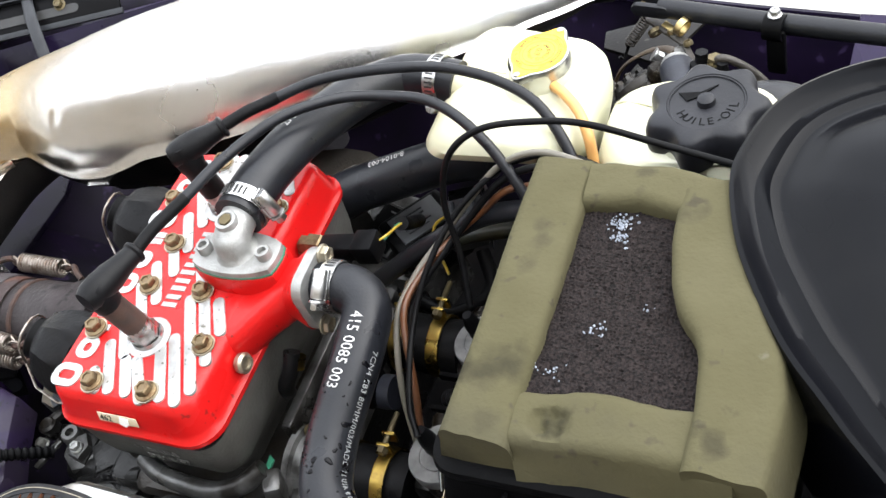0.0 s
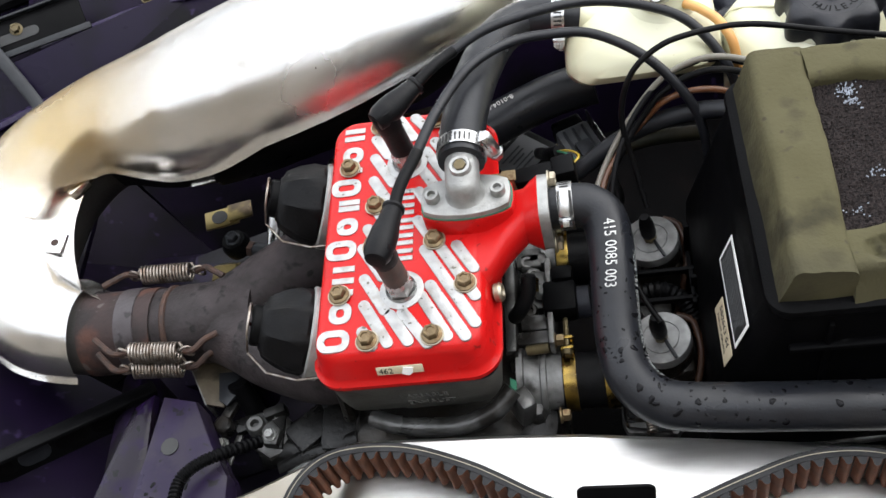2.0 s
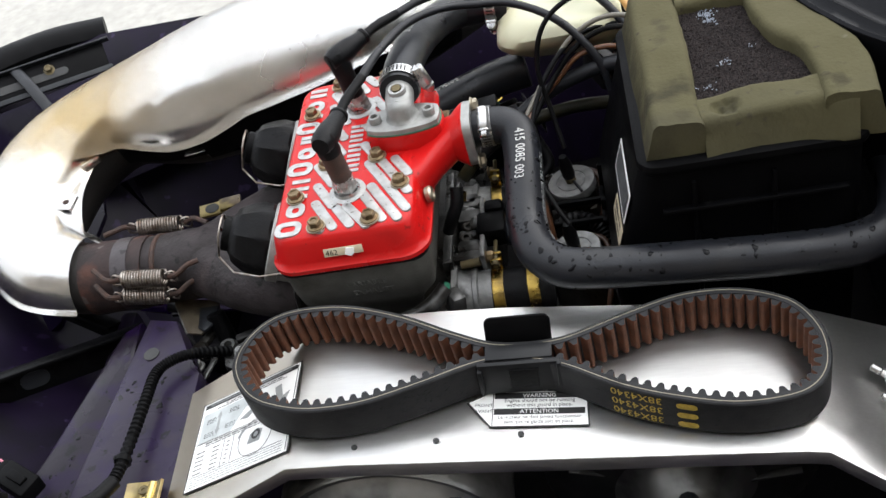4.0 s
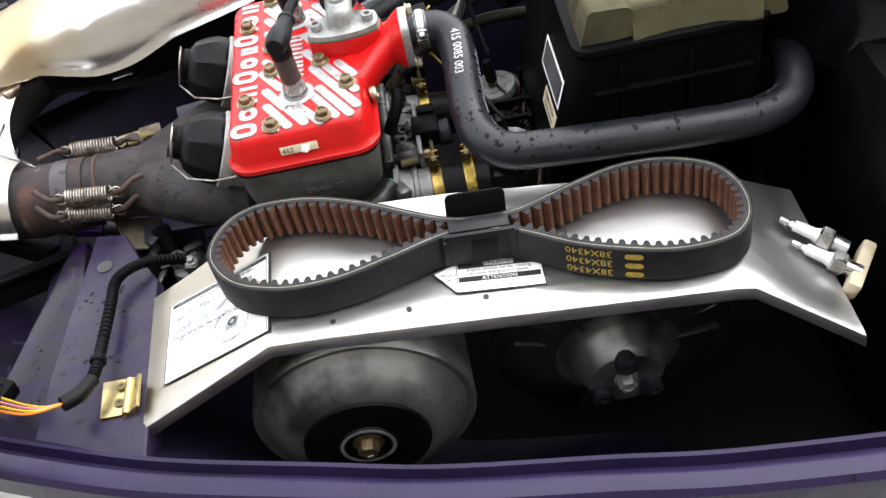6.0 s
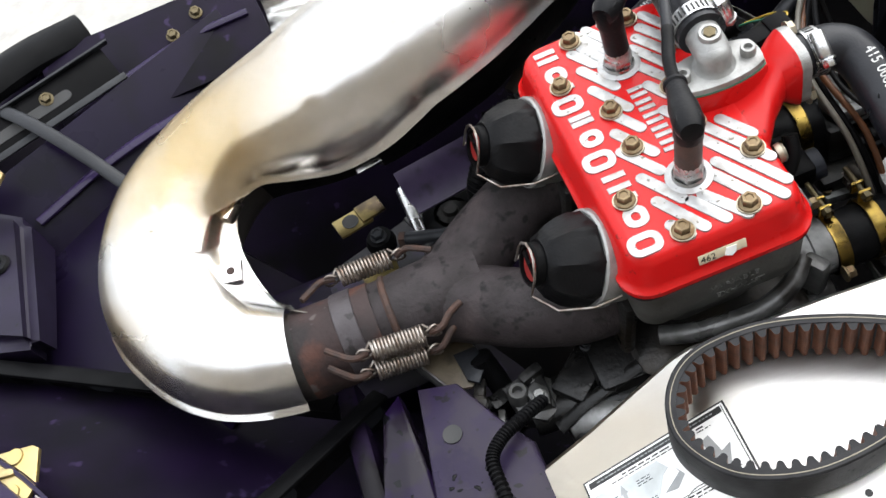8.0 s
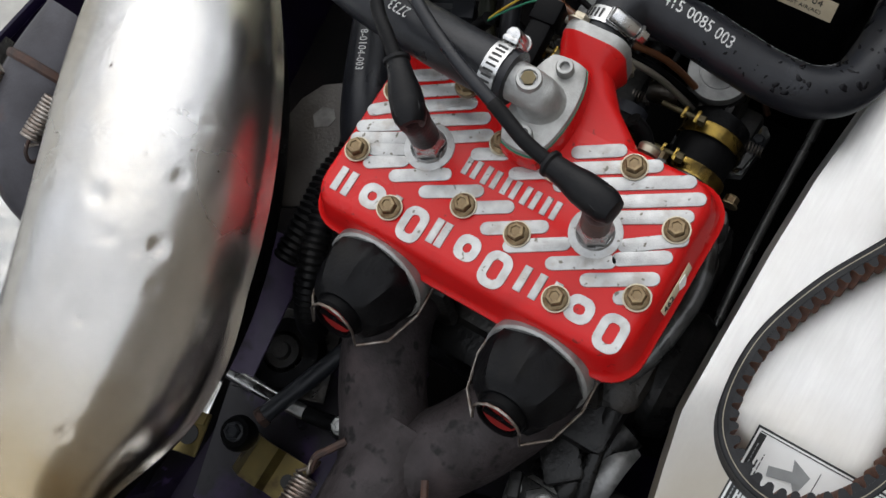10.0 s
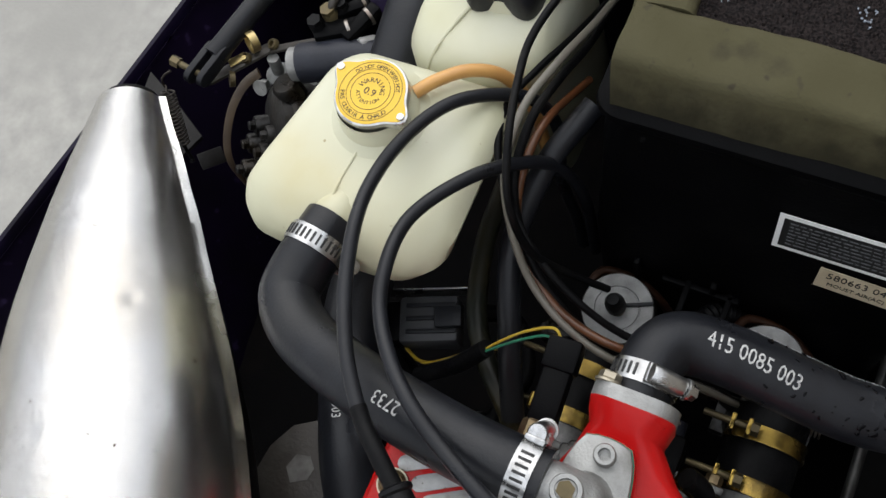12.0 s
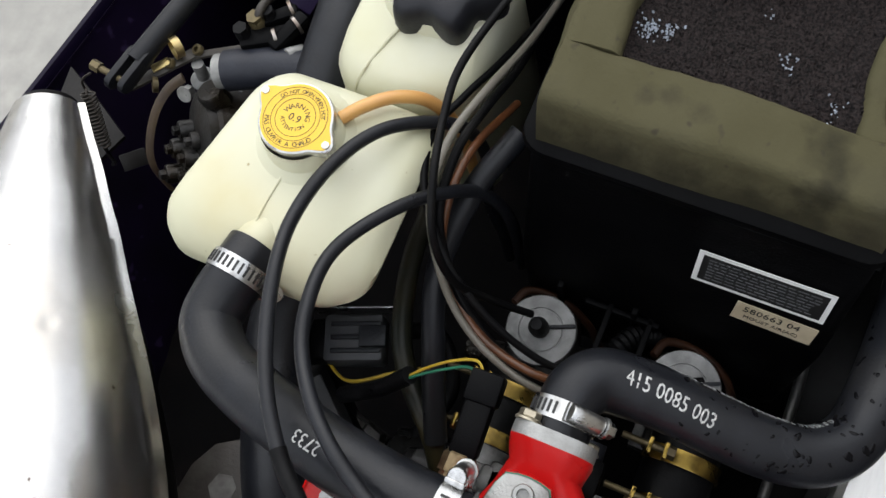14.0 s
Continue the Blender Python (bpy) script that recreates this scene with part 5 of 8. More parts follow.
for nm, pts in WIRES:
    w = thing("ignition_wire", "black rubber ignition wire from plug to coil", "ignition wire", pts[0], group="ignition wires")
    c = spline(pts, 8)
    part("cable", sweep(c, 0.0040, 12), HOSE, w)
    part("sheath", sweep(c[: 18], 0.0045, 12), RUB, w, "grey protective sleeve")

cab = thing("throttle_cable", "thin black throttle cable looping over the airbox", "cable", (0.2, 0.1, 0.66))
part("jacket", tube([(0.183, 0.047, 0.57), (0.176, 0.07, 0.60), (0.170, 0.085, 0.64), (0.180, 0.096, 0.675), (0.205, 0.104, 0.694), (0.24, 0.113, 0.694), (0.275, 0.118, 0.688), (0.33, 0.112, 0.676), (0.40, 0.10, 0.665), (0.46, 0.10, 0.64)], 0.0024, 10), RUB, cab)
cab2 = thing("throttle_cable", "thin black cable running down to the carburettor", "cable", (0.2, 0.1, 0.6))
part("jacket", tube([(0.43, 0.105, 0.56), (0.36, 0.110, 0.60), (0.31, 0.116, 0.626), (0.278, 0.124, 0.638), (0.245, 0.130, 0.645), (0.208, 0.118, 0.645), (0.176, 0.088, 0.628), (0.158, 0.05, 0.605), (0.155, 0.01, 0.585), (0.170, -0.04, 0.58), (0.182, -0.062, 0.572)], 0.0023, 10), RUB, cab2)
vt = thing("vent_tube", "black rubber vent tube beside the airbox", "tube", (0.25, 0.12, 0.6))
part("hose", tube([(0.42, 0.108, 0.58), (0.32, 0.104, 0.622), (0.272, 0.106, 0.648), (0.238, 0.110, 0.654), (0.205, 0.109, 0.638), (0.181, 0.096, 0.615), (0.163, 0.076, 0.598), (0.150, 0.050, 0.588), (0.146, 0.02, 0.578), (0.155, -0.02, 0.55), (0.165, -0.05, 0.50)], 0.0028, 10), RUB, vt)
vt2 = thing("vent_tube", "pale translucent vent tube arching over the airbox", "tube", (0.24, 0.1, 0.66))
part("hose", tube([(0.44, 0.10, 0.58), (0.34, 0.102, 0.625), (0.276, 0.108, 0.658), (0.238, 0.114, 0.664), (0.205, 0.113, 0.649), (0.178, 0.100, 0.623), (0.158, 0.080, 0.603), (0.144, 0.052, 0.593), (0.139, 0.02, 0.584), (0.148, -0.02, 0.555), (0.158, -0.05, 0.50)], 0.0025, 10), CLEART, vt2)
bt_ = thing("fuel_tube", "brown fuel tube to the carburettor", "tube", (0.18, 0.08, 0.58))
part("hose", tube([(0.30, 0.102, 0.60), (0.25, 0.108, 0.632), (0.212, 0.108, 0.632), (0.186, 0.102, 0.612), (0.164, 0.082, 0.60), (0.150, 0.055, 0.595), (0.146, 0.02, 0.59), (0.16, -0.02, 0.56), (0.165, -0.05, 0.52)], 0.0027, 10), BROWNT, bt_)
lp2 = thing("pulse_hose", "dark corrugated breather hose between the carburettors", "hose", (0.2, -0.02, 0.5))
part("hose", sweep([(p[0], p[1], p[2], 0.0075 if i % 2 else 0.0062) for i, p in enumerate(spline([(0.165, -0.002, 0.515), (0.185, -0.004, 0.525), (0.202, -0.012, 0.522), (0.2105, -0.022, 0.512), (0.213, -0.034, 0.50)], 9))], 0.007, 12), RUB, lp2)

cmt = thing("carburettor_mount", "grey mount plate with two bolts under the hose", "bracket", (0.165, -0.09, 0.45))
part("plate", prism([(0.146, -0.078), (0.178, -0.086), (0.184, -0.100), (0.150, -0.094)], 0.455, 0.460, 0.001), CASTD, cmt)
for x, y in ((0.153, -0.085), (0.176, -0.094)):
    part("bolt", xf(hexbolt(0.0045, 0.006, 0.006), pose(x, y, 0.460)), GREYM, cmt)

# temperature sender with its plug, wires
snd = thing("temperature_sender", "brass temperature sender with black plug", "sensor", (0.08, 0.045, 0.62))
part("fitting", join(lathe([(0.008, 0), (0.008, 0.008), (0, 0.008)], (0.066, 0.045, 0.627), (1, 0, 0), 6), lathe([(0.0098, 0.007), (0.0098, 0.017), (0.007, 0.020), (0, 0.020)], (0.066, 0.045, 0.627), (1, 0, 0), 6)), BOLT, snd, "tarnished bronze hex fitting")
part("plug", join(box_m(pose(0.100, 0.045, 0.629, 0, -6, 3), 0.034, 0.016, 0.015, 0.003), box_m(pose(0.122, 0.046, 0.6315, 0, -6, 3), 0.018, 0.019, 0.018, 0.002)), PLAS, snd)
part("yellow_wire", tube([(0.128, 0.049, 0.634), (0.134, 0.056, 0.634), (0.130, 0.072, 0.622), (0.122, 0.088, 0.606), (0.114, 0.10, 0.592)], 0.0009, 6), YW, snd, "yellow wire")
part("green_wire", tube([(0.127, 0.050, 0.628), (0.130, 0.060, 0.627), (0.125, 0.075, 0.616), (0.118, 0.09, 0.603), (0.112, 0.102, 0.590)], 0.0009, 6), GREENW, snd, "green wire")
part("loom_sleeve", tube([(0.117, 0.096, 0.597), (0.105, 0.117, 0.57), (0.095, 0.145, 0.54)], 0.0055, 10), RUB, snd)
blw = thing("bleed_hose", "short black bleed hose with brass ferrule", "hose", (0.08, -0.03, 0.58))
part("hose", tube([(0.088, -0.035, 0.612), (0.086, -0.044, 0.601), (0.079, -0.049, 0.588), (0.072, -0.046, 0.572)], 0.0060, 12), RUB, blw)
part("ferrule", lathe([(0.0072, 0), (0.0072, 0.009), (0.005, 0.009)], (0.0885, -0.034, 0.606), (-0.1, -0.5, -0.5), 14), BRASS, blw, "brass ferrule")
cn = thing("wire_connector", "grey multi-pin wiring connector with a metal clip", "connector", (0.135, 0.16, 0.52))
CNM = pose(0.132, 0.155, 0.528, 0, 0, -68)
part("shell", box_m(CNM, 0.040, 0.032, 0.024, 0.003), SOLP, cn, "mid grey plastic shell")
for k in range(3):
    part("rib", box_m(CNM @ pose(0.002, -0.009 + 0.009 * k, 0.0125), 0.034, 0.003, 0.003, 0.0008), GREYM, cn)
part("latch", box_m(CNM @ pose(0.014, 0.0, 0.014), 0.018, 0.014, 0.006, 0.001), GREYM, cn)
part("socket", box_m(CNM @ pose(-0.026, 0.0, -0.002), 0.018, 0.028, 0.02, 0.002), PLAS, cn)
part("metal_strip", box_m(CNM @ pose(0.002, 0.020, 0.006), 0.062, 0.0012, 0.016, 0.0004), STEEL, cn)
wl = thing("wire_loom", "black wiring loom beneath the tank", "wire loom", (0.12, 0.13, 0.5))
part("sleeve", tube([(0.15, 0.135, 0.52), (0.16, 0.11, 0.50), (0.13, 0.09, 0.49), (0.09, 0.10, 0.49)], 0.006, 10), RUB, wl)
part("wire", tube([(0.12, 0.18, 0.52), (0.105, 0.15, 0.53), (0.12, 0.12, 0.54), (0.135, 0.10, 0.53)], 0.0013, 6), YW, wl)
lb = thing("starter_solenoid", "dark box with a grey data plate behind the head", "electrical box", (0.06, 0.165, 0.47))
part("case", box_m(pose(0.075, 0.168, 0.485, 0, 0, 50), 0.065, 0.05, 0.05, 0.005), PLAS, lb)
LBM = pose(0.075, 0.168, 0.5105, 0, 0, 50)
part("plate", box_m(LBM, 0.046, 0.036, 0.002, 0.0005), SOLP, lb, "grey data plate")
for k in range(5):
    part("print_bar", box_m(LBM @ pose(-0.004 + 0.002 * (k % 2), 0.010 - 0.005 * k, 0.0012), 0.026 - 0.005 * (k % 3), 0.0016, 0.0005), GREYM, lb)
dp = thing("fuel_line", "dark green rubber fuel line behind the carburettors", "hose", (0.15, 0.09, 0.5))
part("hose", tube([(0.09, 0.075, 0.55), (0.13, 0.09, 0.575), (0.18, 0.105, 0.60), (0.23, 0.10, 0.62), (0.27, 0.085, 0.63)], 0.0075, 12), HOSE, dp)

# ---- coolant tank ----
tank = thing("coolant_tank", "cream translucent nylon coolant tank with yellow cap", "tank", (0.2, 0.2, 0.54))


def tank_ring(o, z, dx=0.0, r=0.030, dy=0.0):
    ring = rrect(0.129 - o + dx, 0.256 + o, 0.124 - o + dy, 0.265 + o, r, z, 7)
    for v in ring:  # the outer side runs in towards the back
        v.y -= max(0.0, v.x - 0.15) * 0.24 * max(0.0, (v.y - 0.15) / 0.115)
    return ring


part("body", loft([tank_ring(-0.026, 0.572, 0.004, 0.016, 0.060), tank_ring(-0.018, 0.575, 0.002, 0.020, 0.062), tank_ring(-0.010, 0.584, 0.002, 0.024, 0.056), tank_ring(-0.002, 0.612, 0.0, 0.024, 0.028), tank_ring(0.0, 0.626, 0.0, 0.024, 0.013), tank_ring(0.0, 0.637, 0.003, 0.024, 0.003), tank_ring(-0.001, 0.645, 0.009, 0.023), tank_ring(-0.0045, 0.6515, 0.014, 0.022), tank_ring(-0.010, 0.6552, 0.018, 0.022), tank_ring(-0.020, 0.6562, 0.020, 0.02)]), NYLON, tank)
part("neck", lathe([(0.033, 0.0), (0.0280, 0.003), (0.0245, 0.006), (0.0238, 0.011), (0.0225, 0.013), (0.0222, 0.020)], (0.2150, 0.1955, 0.6545), (0, 0, 1), 32), NYLON, tank)
part("mould_seam", tube([(0.146, 0.201, 0.6522), (0.158, 0.2005, 0.6558), (0.17, 0.200, 0.6564), (0.190, 0.198, 0.6566)], 0.0008, 6), NYLON, tank)
part("hose_spigot", tube([(0.160, 0.196, 0.640), (0.148, 0.197, 0.644), (0.136, 0.198, 0.647)], 0.0155, 18), NYLON, tank)
cd = Vector((math.cos(radians(68)), math.sin(radians(68)), 0))


def cap_out(k):
    """The cap's plan: a disc with two ears."""
    out = []
    for i in range(56):
        a = 2 * math.pi * i / 56
        ear = max(0.0, abs(math.cos(a))) ** 26
        r = (0.0222 + 0.0078 * ear) * k
        out.append((0.2166 + r * math.cos(a + radians(68)), 0.1964 + r * math.sin(a + radians(68))))
    return out


capo = part("cap", join(prism(cap_out(1.0), 0.6725, 0.6785, 0.0015), lathe([(0.0215, -0.006), (0.0222, -0.0055), (0.0222, 0.001)], (0.2166, 0.1964, 0.6725), (0, 0, 1), 40)), STEEL, tank, "pressed steel radiator cap")
part("cap_paint", prism(cap_out(0.93), 0.6782, 0.6790), YEL, capo, "yellow painted warning face")
for s in (1, -1):
    part("rivet", lathe([(0.0024, 0), (0.0022, 0.0008), (0, 0.0012)], (0.2166 + cd.x * 0.0255 * s, 0.1964 + cd.y * 0.0255 * s, 0.6788), (0, 0, 1), 14), STEEL, capo)


def ring_words(body, size, r, mid, step, m, inside=False):
    """Letters set round a circle."""
    bm = None
    for i, ch in enumerate(body):
        if ch == " ":
            continue
        a = mid + (i - (len(body) - 1) / 2) * step * (1 if inside else -1)
        b = words(ch, size, m @ pose(r * math.cos(radians(a)), r * math.sin(radians(a)), 0, 0, 0, a + (90 if inside else -90)) @ pose(0, -size * 0.35, 0), 0.00006, align="CENTER")
        bm = b if bm is None else join(bm, b)
    return bm


CM = pose(0.2166, 0.1964, 0.6791, 0, 0, -68) @ Matrix.Diagonal((0.86, 0.86, 1, 1))
part("cap_text", join(ring_words("DO NOT OPEN WHEN HOT", 0.0039, 0.0188, 58, 6.6, CM), ring_words("PAS OUVRIR A CHAUD", 0.0045, 0.0192, 238, 7.4, CM, True), ring_words("WARNING", 0.0050, 0.0085, 58, 24, CM), words("0.9", 0.0075, CM @ pose(0, 0, 0, 0, 0, -28) @ pose(0, -0.003, 0), 0.00006, align="CENTER"), ring_words("ATTENTION", 0.0038, 0.0085, 242, 16, CM, True)), INK, capo, "black warning lettering")
for r_ in (0.0116, 0.0142, 0.0186):
    part("cap_ring", lathe([(r_, 0), (r_ + 0.00028, 0), (r_ + 0.00028, 0.0001), (r_, 0.0001)], (0.2166, 0.1964, 0.6791), (0, 0, 1), 48), INKT, capo, "thin printed ring")
of = thing("overflow_tube", "amber overflow tube from the filler neck", "tube", (0.23, 0.17, 0.65))
part("hose", tube([(0.230, 0.178, 0.6640), (0.242, 0.168, 0.6640), (0.255, 0.154, 0.660), (0.264, 0.138, 0.646), (0.266, 0.125, 0.61), (0.262, 0.12, 0.56)], 0.0040, 12), AMBT, of)

# ---- oil tank ----
oil = thing("oil_tank", "cream nylon oil tank with a large black cap", "tank", (0.33, 0.18, 0.5))
part("body", loft([rrect(0.29, 0.38, 0.125, 0.20, 0.03, 0.45), rrect(0.268, 0.390, 0.118, 0.216, 0.03, 0.48), rrect(0.262, 0.387, 0.122, 0.218, 0.03, 0.60), rrect(0.262, 0.385, 0.122, 0.216, 0.03, 0.624), rrect(0.266, 0.383, 0.124, 0.212, 0.032, 0.636), rrect(0.276, 0.378, 0.128, 0.208, 0.036, 0.643), rrect(0.303, 0.376, 0.126, 0.200, 0.034, 0.646), rrect(0.305, 0.374, 0.128, 0.198, 0.034, 0.655)]), NYLON, oil)
part("web", tube([(0.252, 0.212, 0.58), (0.268, 0.203, 0.60), (0.285, 0.19, 0.61)], 0.010, 10, squash=0.3), NYLON, oil)


part("mould_seam", tube([(0.2635, 0.196, 0.60), (0.2640, 0.194, 0.625), (0.272, 0.189, 0.6395), (0.290, 0.182, 0.6450), (0.304, 0.176, 0.6470)], 0.0011, 6), NYLON, oil)


def lobe(f, r):
    a = f * 2 * math.pi * 7 + 2.6
    c = 0.5 + 0.5 * math.cos(a)
    return 1.0 if r < 0.026 else 0.87 + 0.21 * c ** 1.15


ocap = part("cap", lathe([(0.0, 0.0), (0.034, 0.0), (0.0385, 0.003), (0.0395, 0.010), (0.0388, 0.020), (0.0365, 0.0265), (0.033, 0.029), (0.0255, 0.0295), (0.0245, 0.0280), (0.006, 0.0280), (0.0055, 0.032), (0.003, 0.0335), (0, 0.0335)], (0.340, 0.160, 0.641), (0, 0, 1), 84, lobe), CAPP, oil, "slate black lobed plastic oil cap")
OM = pose(0.340, 0.160, 0.6692, 0, 0, 18)
part("cap_ring", lathe([(0.0236, 0.0), (0.0240, 0.0008), (0.0250, 0.0008), (0.0254, 0.0)], OM.translation, (0, 0, 1), 40), CAPP, ocap)
part("cap_text", join(ring_words("HUILE-OIL", 0.0088, 0.0175, 270, 17, OM, True), prism([(-0.012, 0.004), (-0.003, 0.006), (0.010, 0.014), (-0.002, 0.010), (-0.016, 0.013)], 0, 0.0008, 0, OM)), PLAS, ocap, "raised oil lettering")

# ---- airbox with foam gasket and filter ----
air = thing("airbox", "black plastic airbox with open top", "airbox", (0.33, -0.03, 0.45))


def abx(o, z, x0=None):
    return rrect((0.2485 if x0 is None else x0) - o, 0.412 + o, -0.122 - o, 0.072 + o, 0.016, z)


part("box", loft([abx(0.0, 0.42, 0.214), abx(0.0, 0.555, 0.2150), abx(0.0, 0.60, 0.2280), abx(0.0, 0.638, 0.2385), abx(0.0, 0.664, 0.2460), abx(0.0035, 0.667), abx(0.0045, 0.671), abx(0.0035, 0.675), abx(-0.001, 0.677)]), ABLACK, air)
for y in (-0.01, 0.04):
    part("rib", box_m(pose(0.2135, y, 0.50, 0, 0, 0), 0.006, 0.004, 0.10, 0.001), ABLACK, air)
part("clip_bar", join(box(0.205, 0.006, 0.535, 0.085, 0.004, 0.007, 0.001), box(0.208, -0.021, 0.535, 0.085, 0.004, 0.006, 0.001), box(0.212, -0.002, 0.535, 0.004, 0.05, 0.006, 0.001)), ABLACK, air)
for x in (0.285, 0.345):
    part("rib", box_m(pose(x, -0.1225, 0.58, 0, 0, 0), 0.004, 0.006, 0.15, 0.0015), ABLACK, air)
part("ledge", box_m(pose(0.33, -0.1235, 0.628, 0, 0, 0), 0.14, 0.008, 0.005, 0.002), ABLACK, air)
LM = axes((0.2325, -0.0725, 0.6225), (0, -1, 0.01), (0.28, 0, 1))
wl_ = part("warning_label", box_m(LM, 0.0755, 0.030, 0.0005), WHITE, air, "white bordered black warning label")
part("label_field", box_m(LM @ pose(0, 0, 0.0004), 0.0695, 0.0240, 0.0004), INK, wl_)
for k in range(7):
    xs, bars = -0.031, None
    rg_ = random.Random(30 + k)
    while xs < 0.028:
        lw = rg_.uniform(0.002, 0.006)
        q = box_m(LM @ pose(xs + lw / 2, 0.0092 - k * 0.0030, 0.0008), lw, 0.0010, 0.0002)
        bars = q if bars is None else join(bars, q)
        xs += lw + 0.0011
    part("text_line", bars, DIMINK, wl_)
YM = axes((0.2242, -0.0870, 0.5925), (0, -1, -0.05), (0.28, 0, 1))
yl = part("part_label", box_m(YM, 0.047, 0.0180, 0.0005), CREAM, air, "cream part-number sticker")
part("text", join(words("580663 04", 0.0078, YM @ pose(-0.019, 0.001, 0.0004), 0.0001), words("MOUST AIR(AC)", 0.0045, YM @ pose(-0.017, -0.0055, 0.0004), 0.0001)), INK, yl)

foam = thing("foam_gasket", "olive foam gasket strips round the filter, dirty", "foam gasket", (0.33, -0.02, 0.69))


def foam_strip(pts, h, seed):
    """A soft block of foam along a line (x, y, z, width), its faces uneven, with a torn pit."""
    c = spline(pts, 14)
    rings = []
    for i, p in enumerate(c):
        t = Vector(c[min(i + 1, len(c) - 1)][:3]) - Vector(c[max(i - 1, 0)][:3])
        n = Vector((-t.y, t.x, 0)).normalized()
        w = p[3]
        section = rrect(-w / 2, w / 2, 0, h, 0.0055, 0, 3)
        ring = []
        for a, b in zip(section, section[1:] + section[:1]):
            k = 11 if (b - a).length > 0.012 else 1
            ring += [a.lerp(b, m / k) for m in range(k)]
        out = []
        for q in ring:
            v = Vector(p[:3]) + n * q.x + Vector((0, 0, q.y))
            if q.x * n.dot(v - Vector((0.335, -0.025, v.z))) > 0:
                v += n * math.copysign(0.0105 * max(0.0, 1 - q.y / h) ** 1.3, q.x)
            d = noise.noise(v * 18 + Vector((seed, 0, 0))) * 0.0030 + noise.noise(v * 60 + Vector((seed, 4, 0))) * 0.0010 + noise.noise(v * 170) * 0.0004
            v = v + Vector((d * 0.6, d, d * 0.7))
            g = (Vector((v.x - 0.314, (v.y + 0.103) * 1.3, 0))).length
            if g < 0.012 and q.y > h * 0.6:
                v.z -= 0.0085 * (1 - g / 0.012) ** 0.6 * (0.6 + 0.9 * noise.noise(v * 160))
            out.append(v)
        rings.append(out)
    return loft(rings)


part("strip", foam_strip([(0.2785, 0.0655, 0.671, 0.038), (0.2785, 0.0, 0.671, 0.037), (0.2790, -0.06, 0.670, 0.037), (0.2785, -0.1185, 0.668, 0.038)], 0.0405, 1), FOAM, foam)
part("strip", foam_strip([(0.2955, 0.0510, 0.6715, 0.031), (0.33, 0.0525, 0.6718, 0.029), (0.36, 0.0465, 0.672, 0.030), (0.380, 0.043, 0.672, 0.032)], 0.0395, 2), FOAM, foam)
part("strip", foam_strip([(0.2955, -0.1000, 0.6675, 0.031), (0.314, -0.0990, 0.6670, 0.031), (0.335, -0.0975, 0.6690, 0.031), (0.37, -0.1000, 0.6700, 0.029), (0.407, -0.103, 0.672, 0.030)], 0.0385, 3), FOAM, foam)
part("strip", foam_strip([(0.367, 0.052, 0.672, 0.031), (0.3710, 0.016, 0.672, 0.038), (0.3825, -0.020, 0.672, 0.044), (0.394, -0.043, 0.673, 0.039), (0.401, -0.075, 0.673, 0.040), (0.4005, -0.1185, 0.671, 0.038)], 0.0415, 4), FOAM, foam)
FG = bm_new()
N1, N2 = 110, 150
grid = [[FG.verts.new((0.290 + 0.095 * i / N1, -0.090 + 0.135 * j / N2, 0.7005 + 0.0016 * noise.noise(Vector((i * 0.8, j * 0.8, 0))) + 0.0014 * noise.noise(Vector((i * 0.09, j * 0.09, 3))))) for j in range(N2 + 1)] for i in range(N1 + 1)]
for i in range(N1):
    for j in range(N2):
        FG.faces.new((grid[i][j], grid[i + 1][j], grid[i + 1][j + 1], grid[i][j + 1]))
filt = thing("air_filter", "dark coarse foam air filter with salt crystals", "air filter", (0.3375, -0.0225, 0.68))
part("foam_surface", FG, FILT, filt)
part("foam_pad", box(0.3375, -0.0225, 0.688, 0.095, 0.135, 0.020), FILT, filt)
CR = None
rg2 = random.Random(8)
for cx, cy, n_ in ((0.3195, 0.030, 60), (0.3215, 0.018, 30), (0.3235, -0.043, 16), (0.303, -0.0725, 10), (0.310, -0.074, 6), (0.348, -0.026, 4)):
    for _ in range(n_):
        b = box_m(pose(cx + rg2.gauss(0, 0.0035), cy + rg2.gauss(0, 0.0035), 0.7018, rg2.uniform(0, 90), rg2.uniform(0, 90), rg2.uniform(0, 90)), *[rg2.uniform(0.0003, 0.0013) for _k in range(3)])
        CR = b if CR is None else join(CR, b)
alone("salt_grains", CR, CRYST, "glittering pale crystals on the filter foam", "crystals", kind="stuff")

# ---- steering console dome behind the airbox ----
con = thing("console_cover", "glossy black domed console cover with a raised rim", "console", (0.52, 0.05, 0.6))
RIM = spline([(0.3755, 0.0555), (0.379, 0.083), (0.391, 0.114), (0.4125, 0.136), (0.447, 0.153), (0.50, 0.160), (0.56, 0.150), (0.61, 0.12), (0.635, 0.05), (0.635, -0.04), (0.61, -0.12), (0.565, -0.160), (0.52, -0.160), (0.487, -0.131), (0.455, -0.097), (0.4367, -0.0746), (0.4180, -0.0510), (0.4000, -0.020), (0.385, 0.014)], 6, True)
RC = Vector((0.502, 0.022, 0))


def rim_ring(inset, h):
    """The rim's oval, drawn in towards its middle, at a height over the rim."""
    out = []
    for p in RIM:
        v = Vector((p[0], p[1], 0))
        d = RC - v
        q = v + d * (inset / max(d.length, 0.02))
        out.append(q + Vector((0, 0, 0.7165 + h)))
    return out


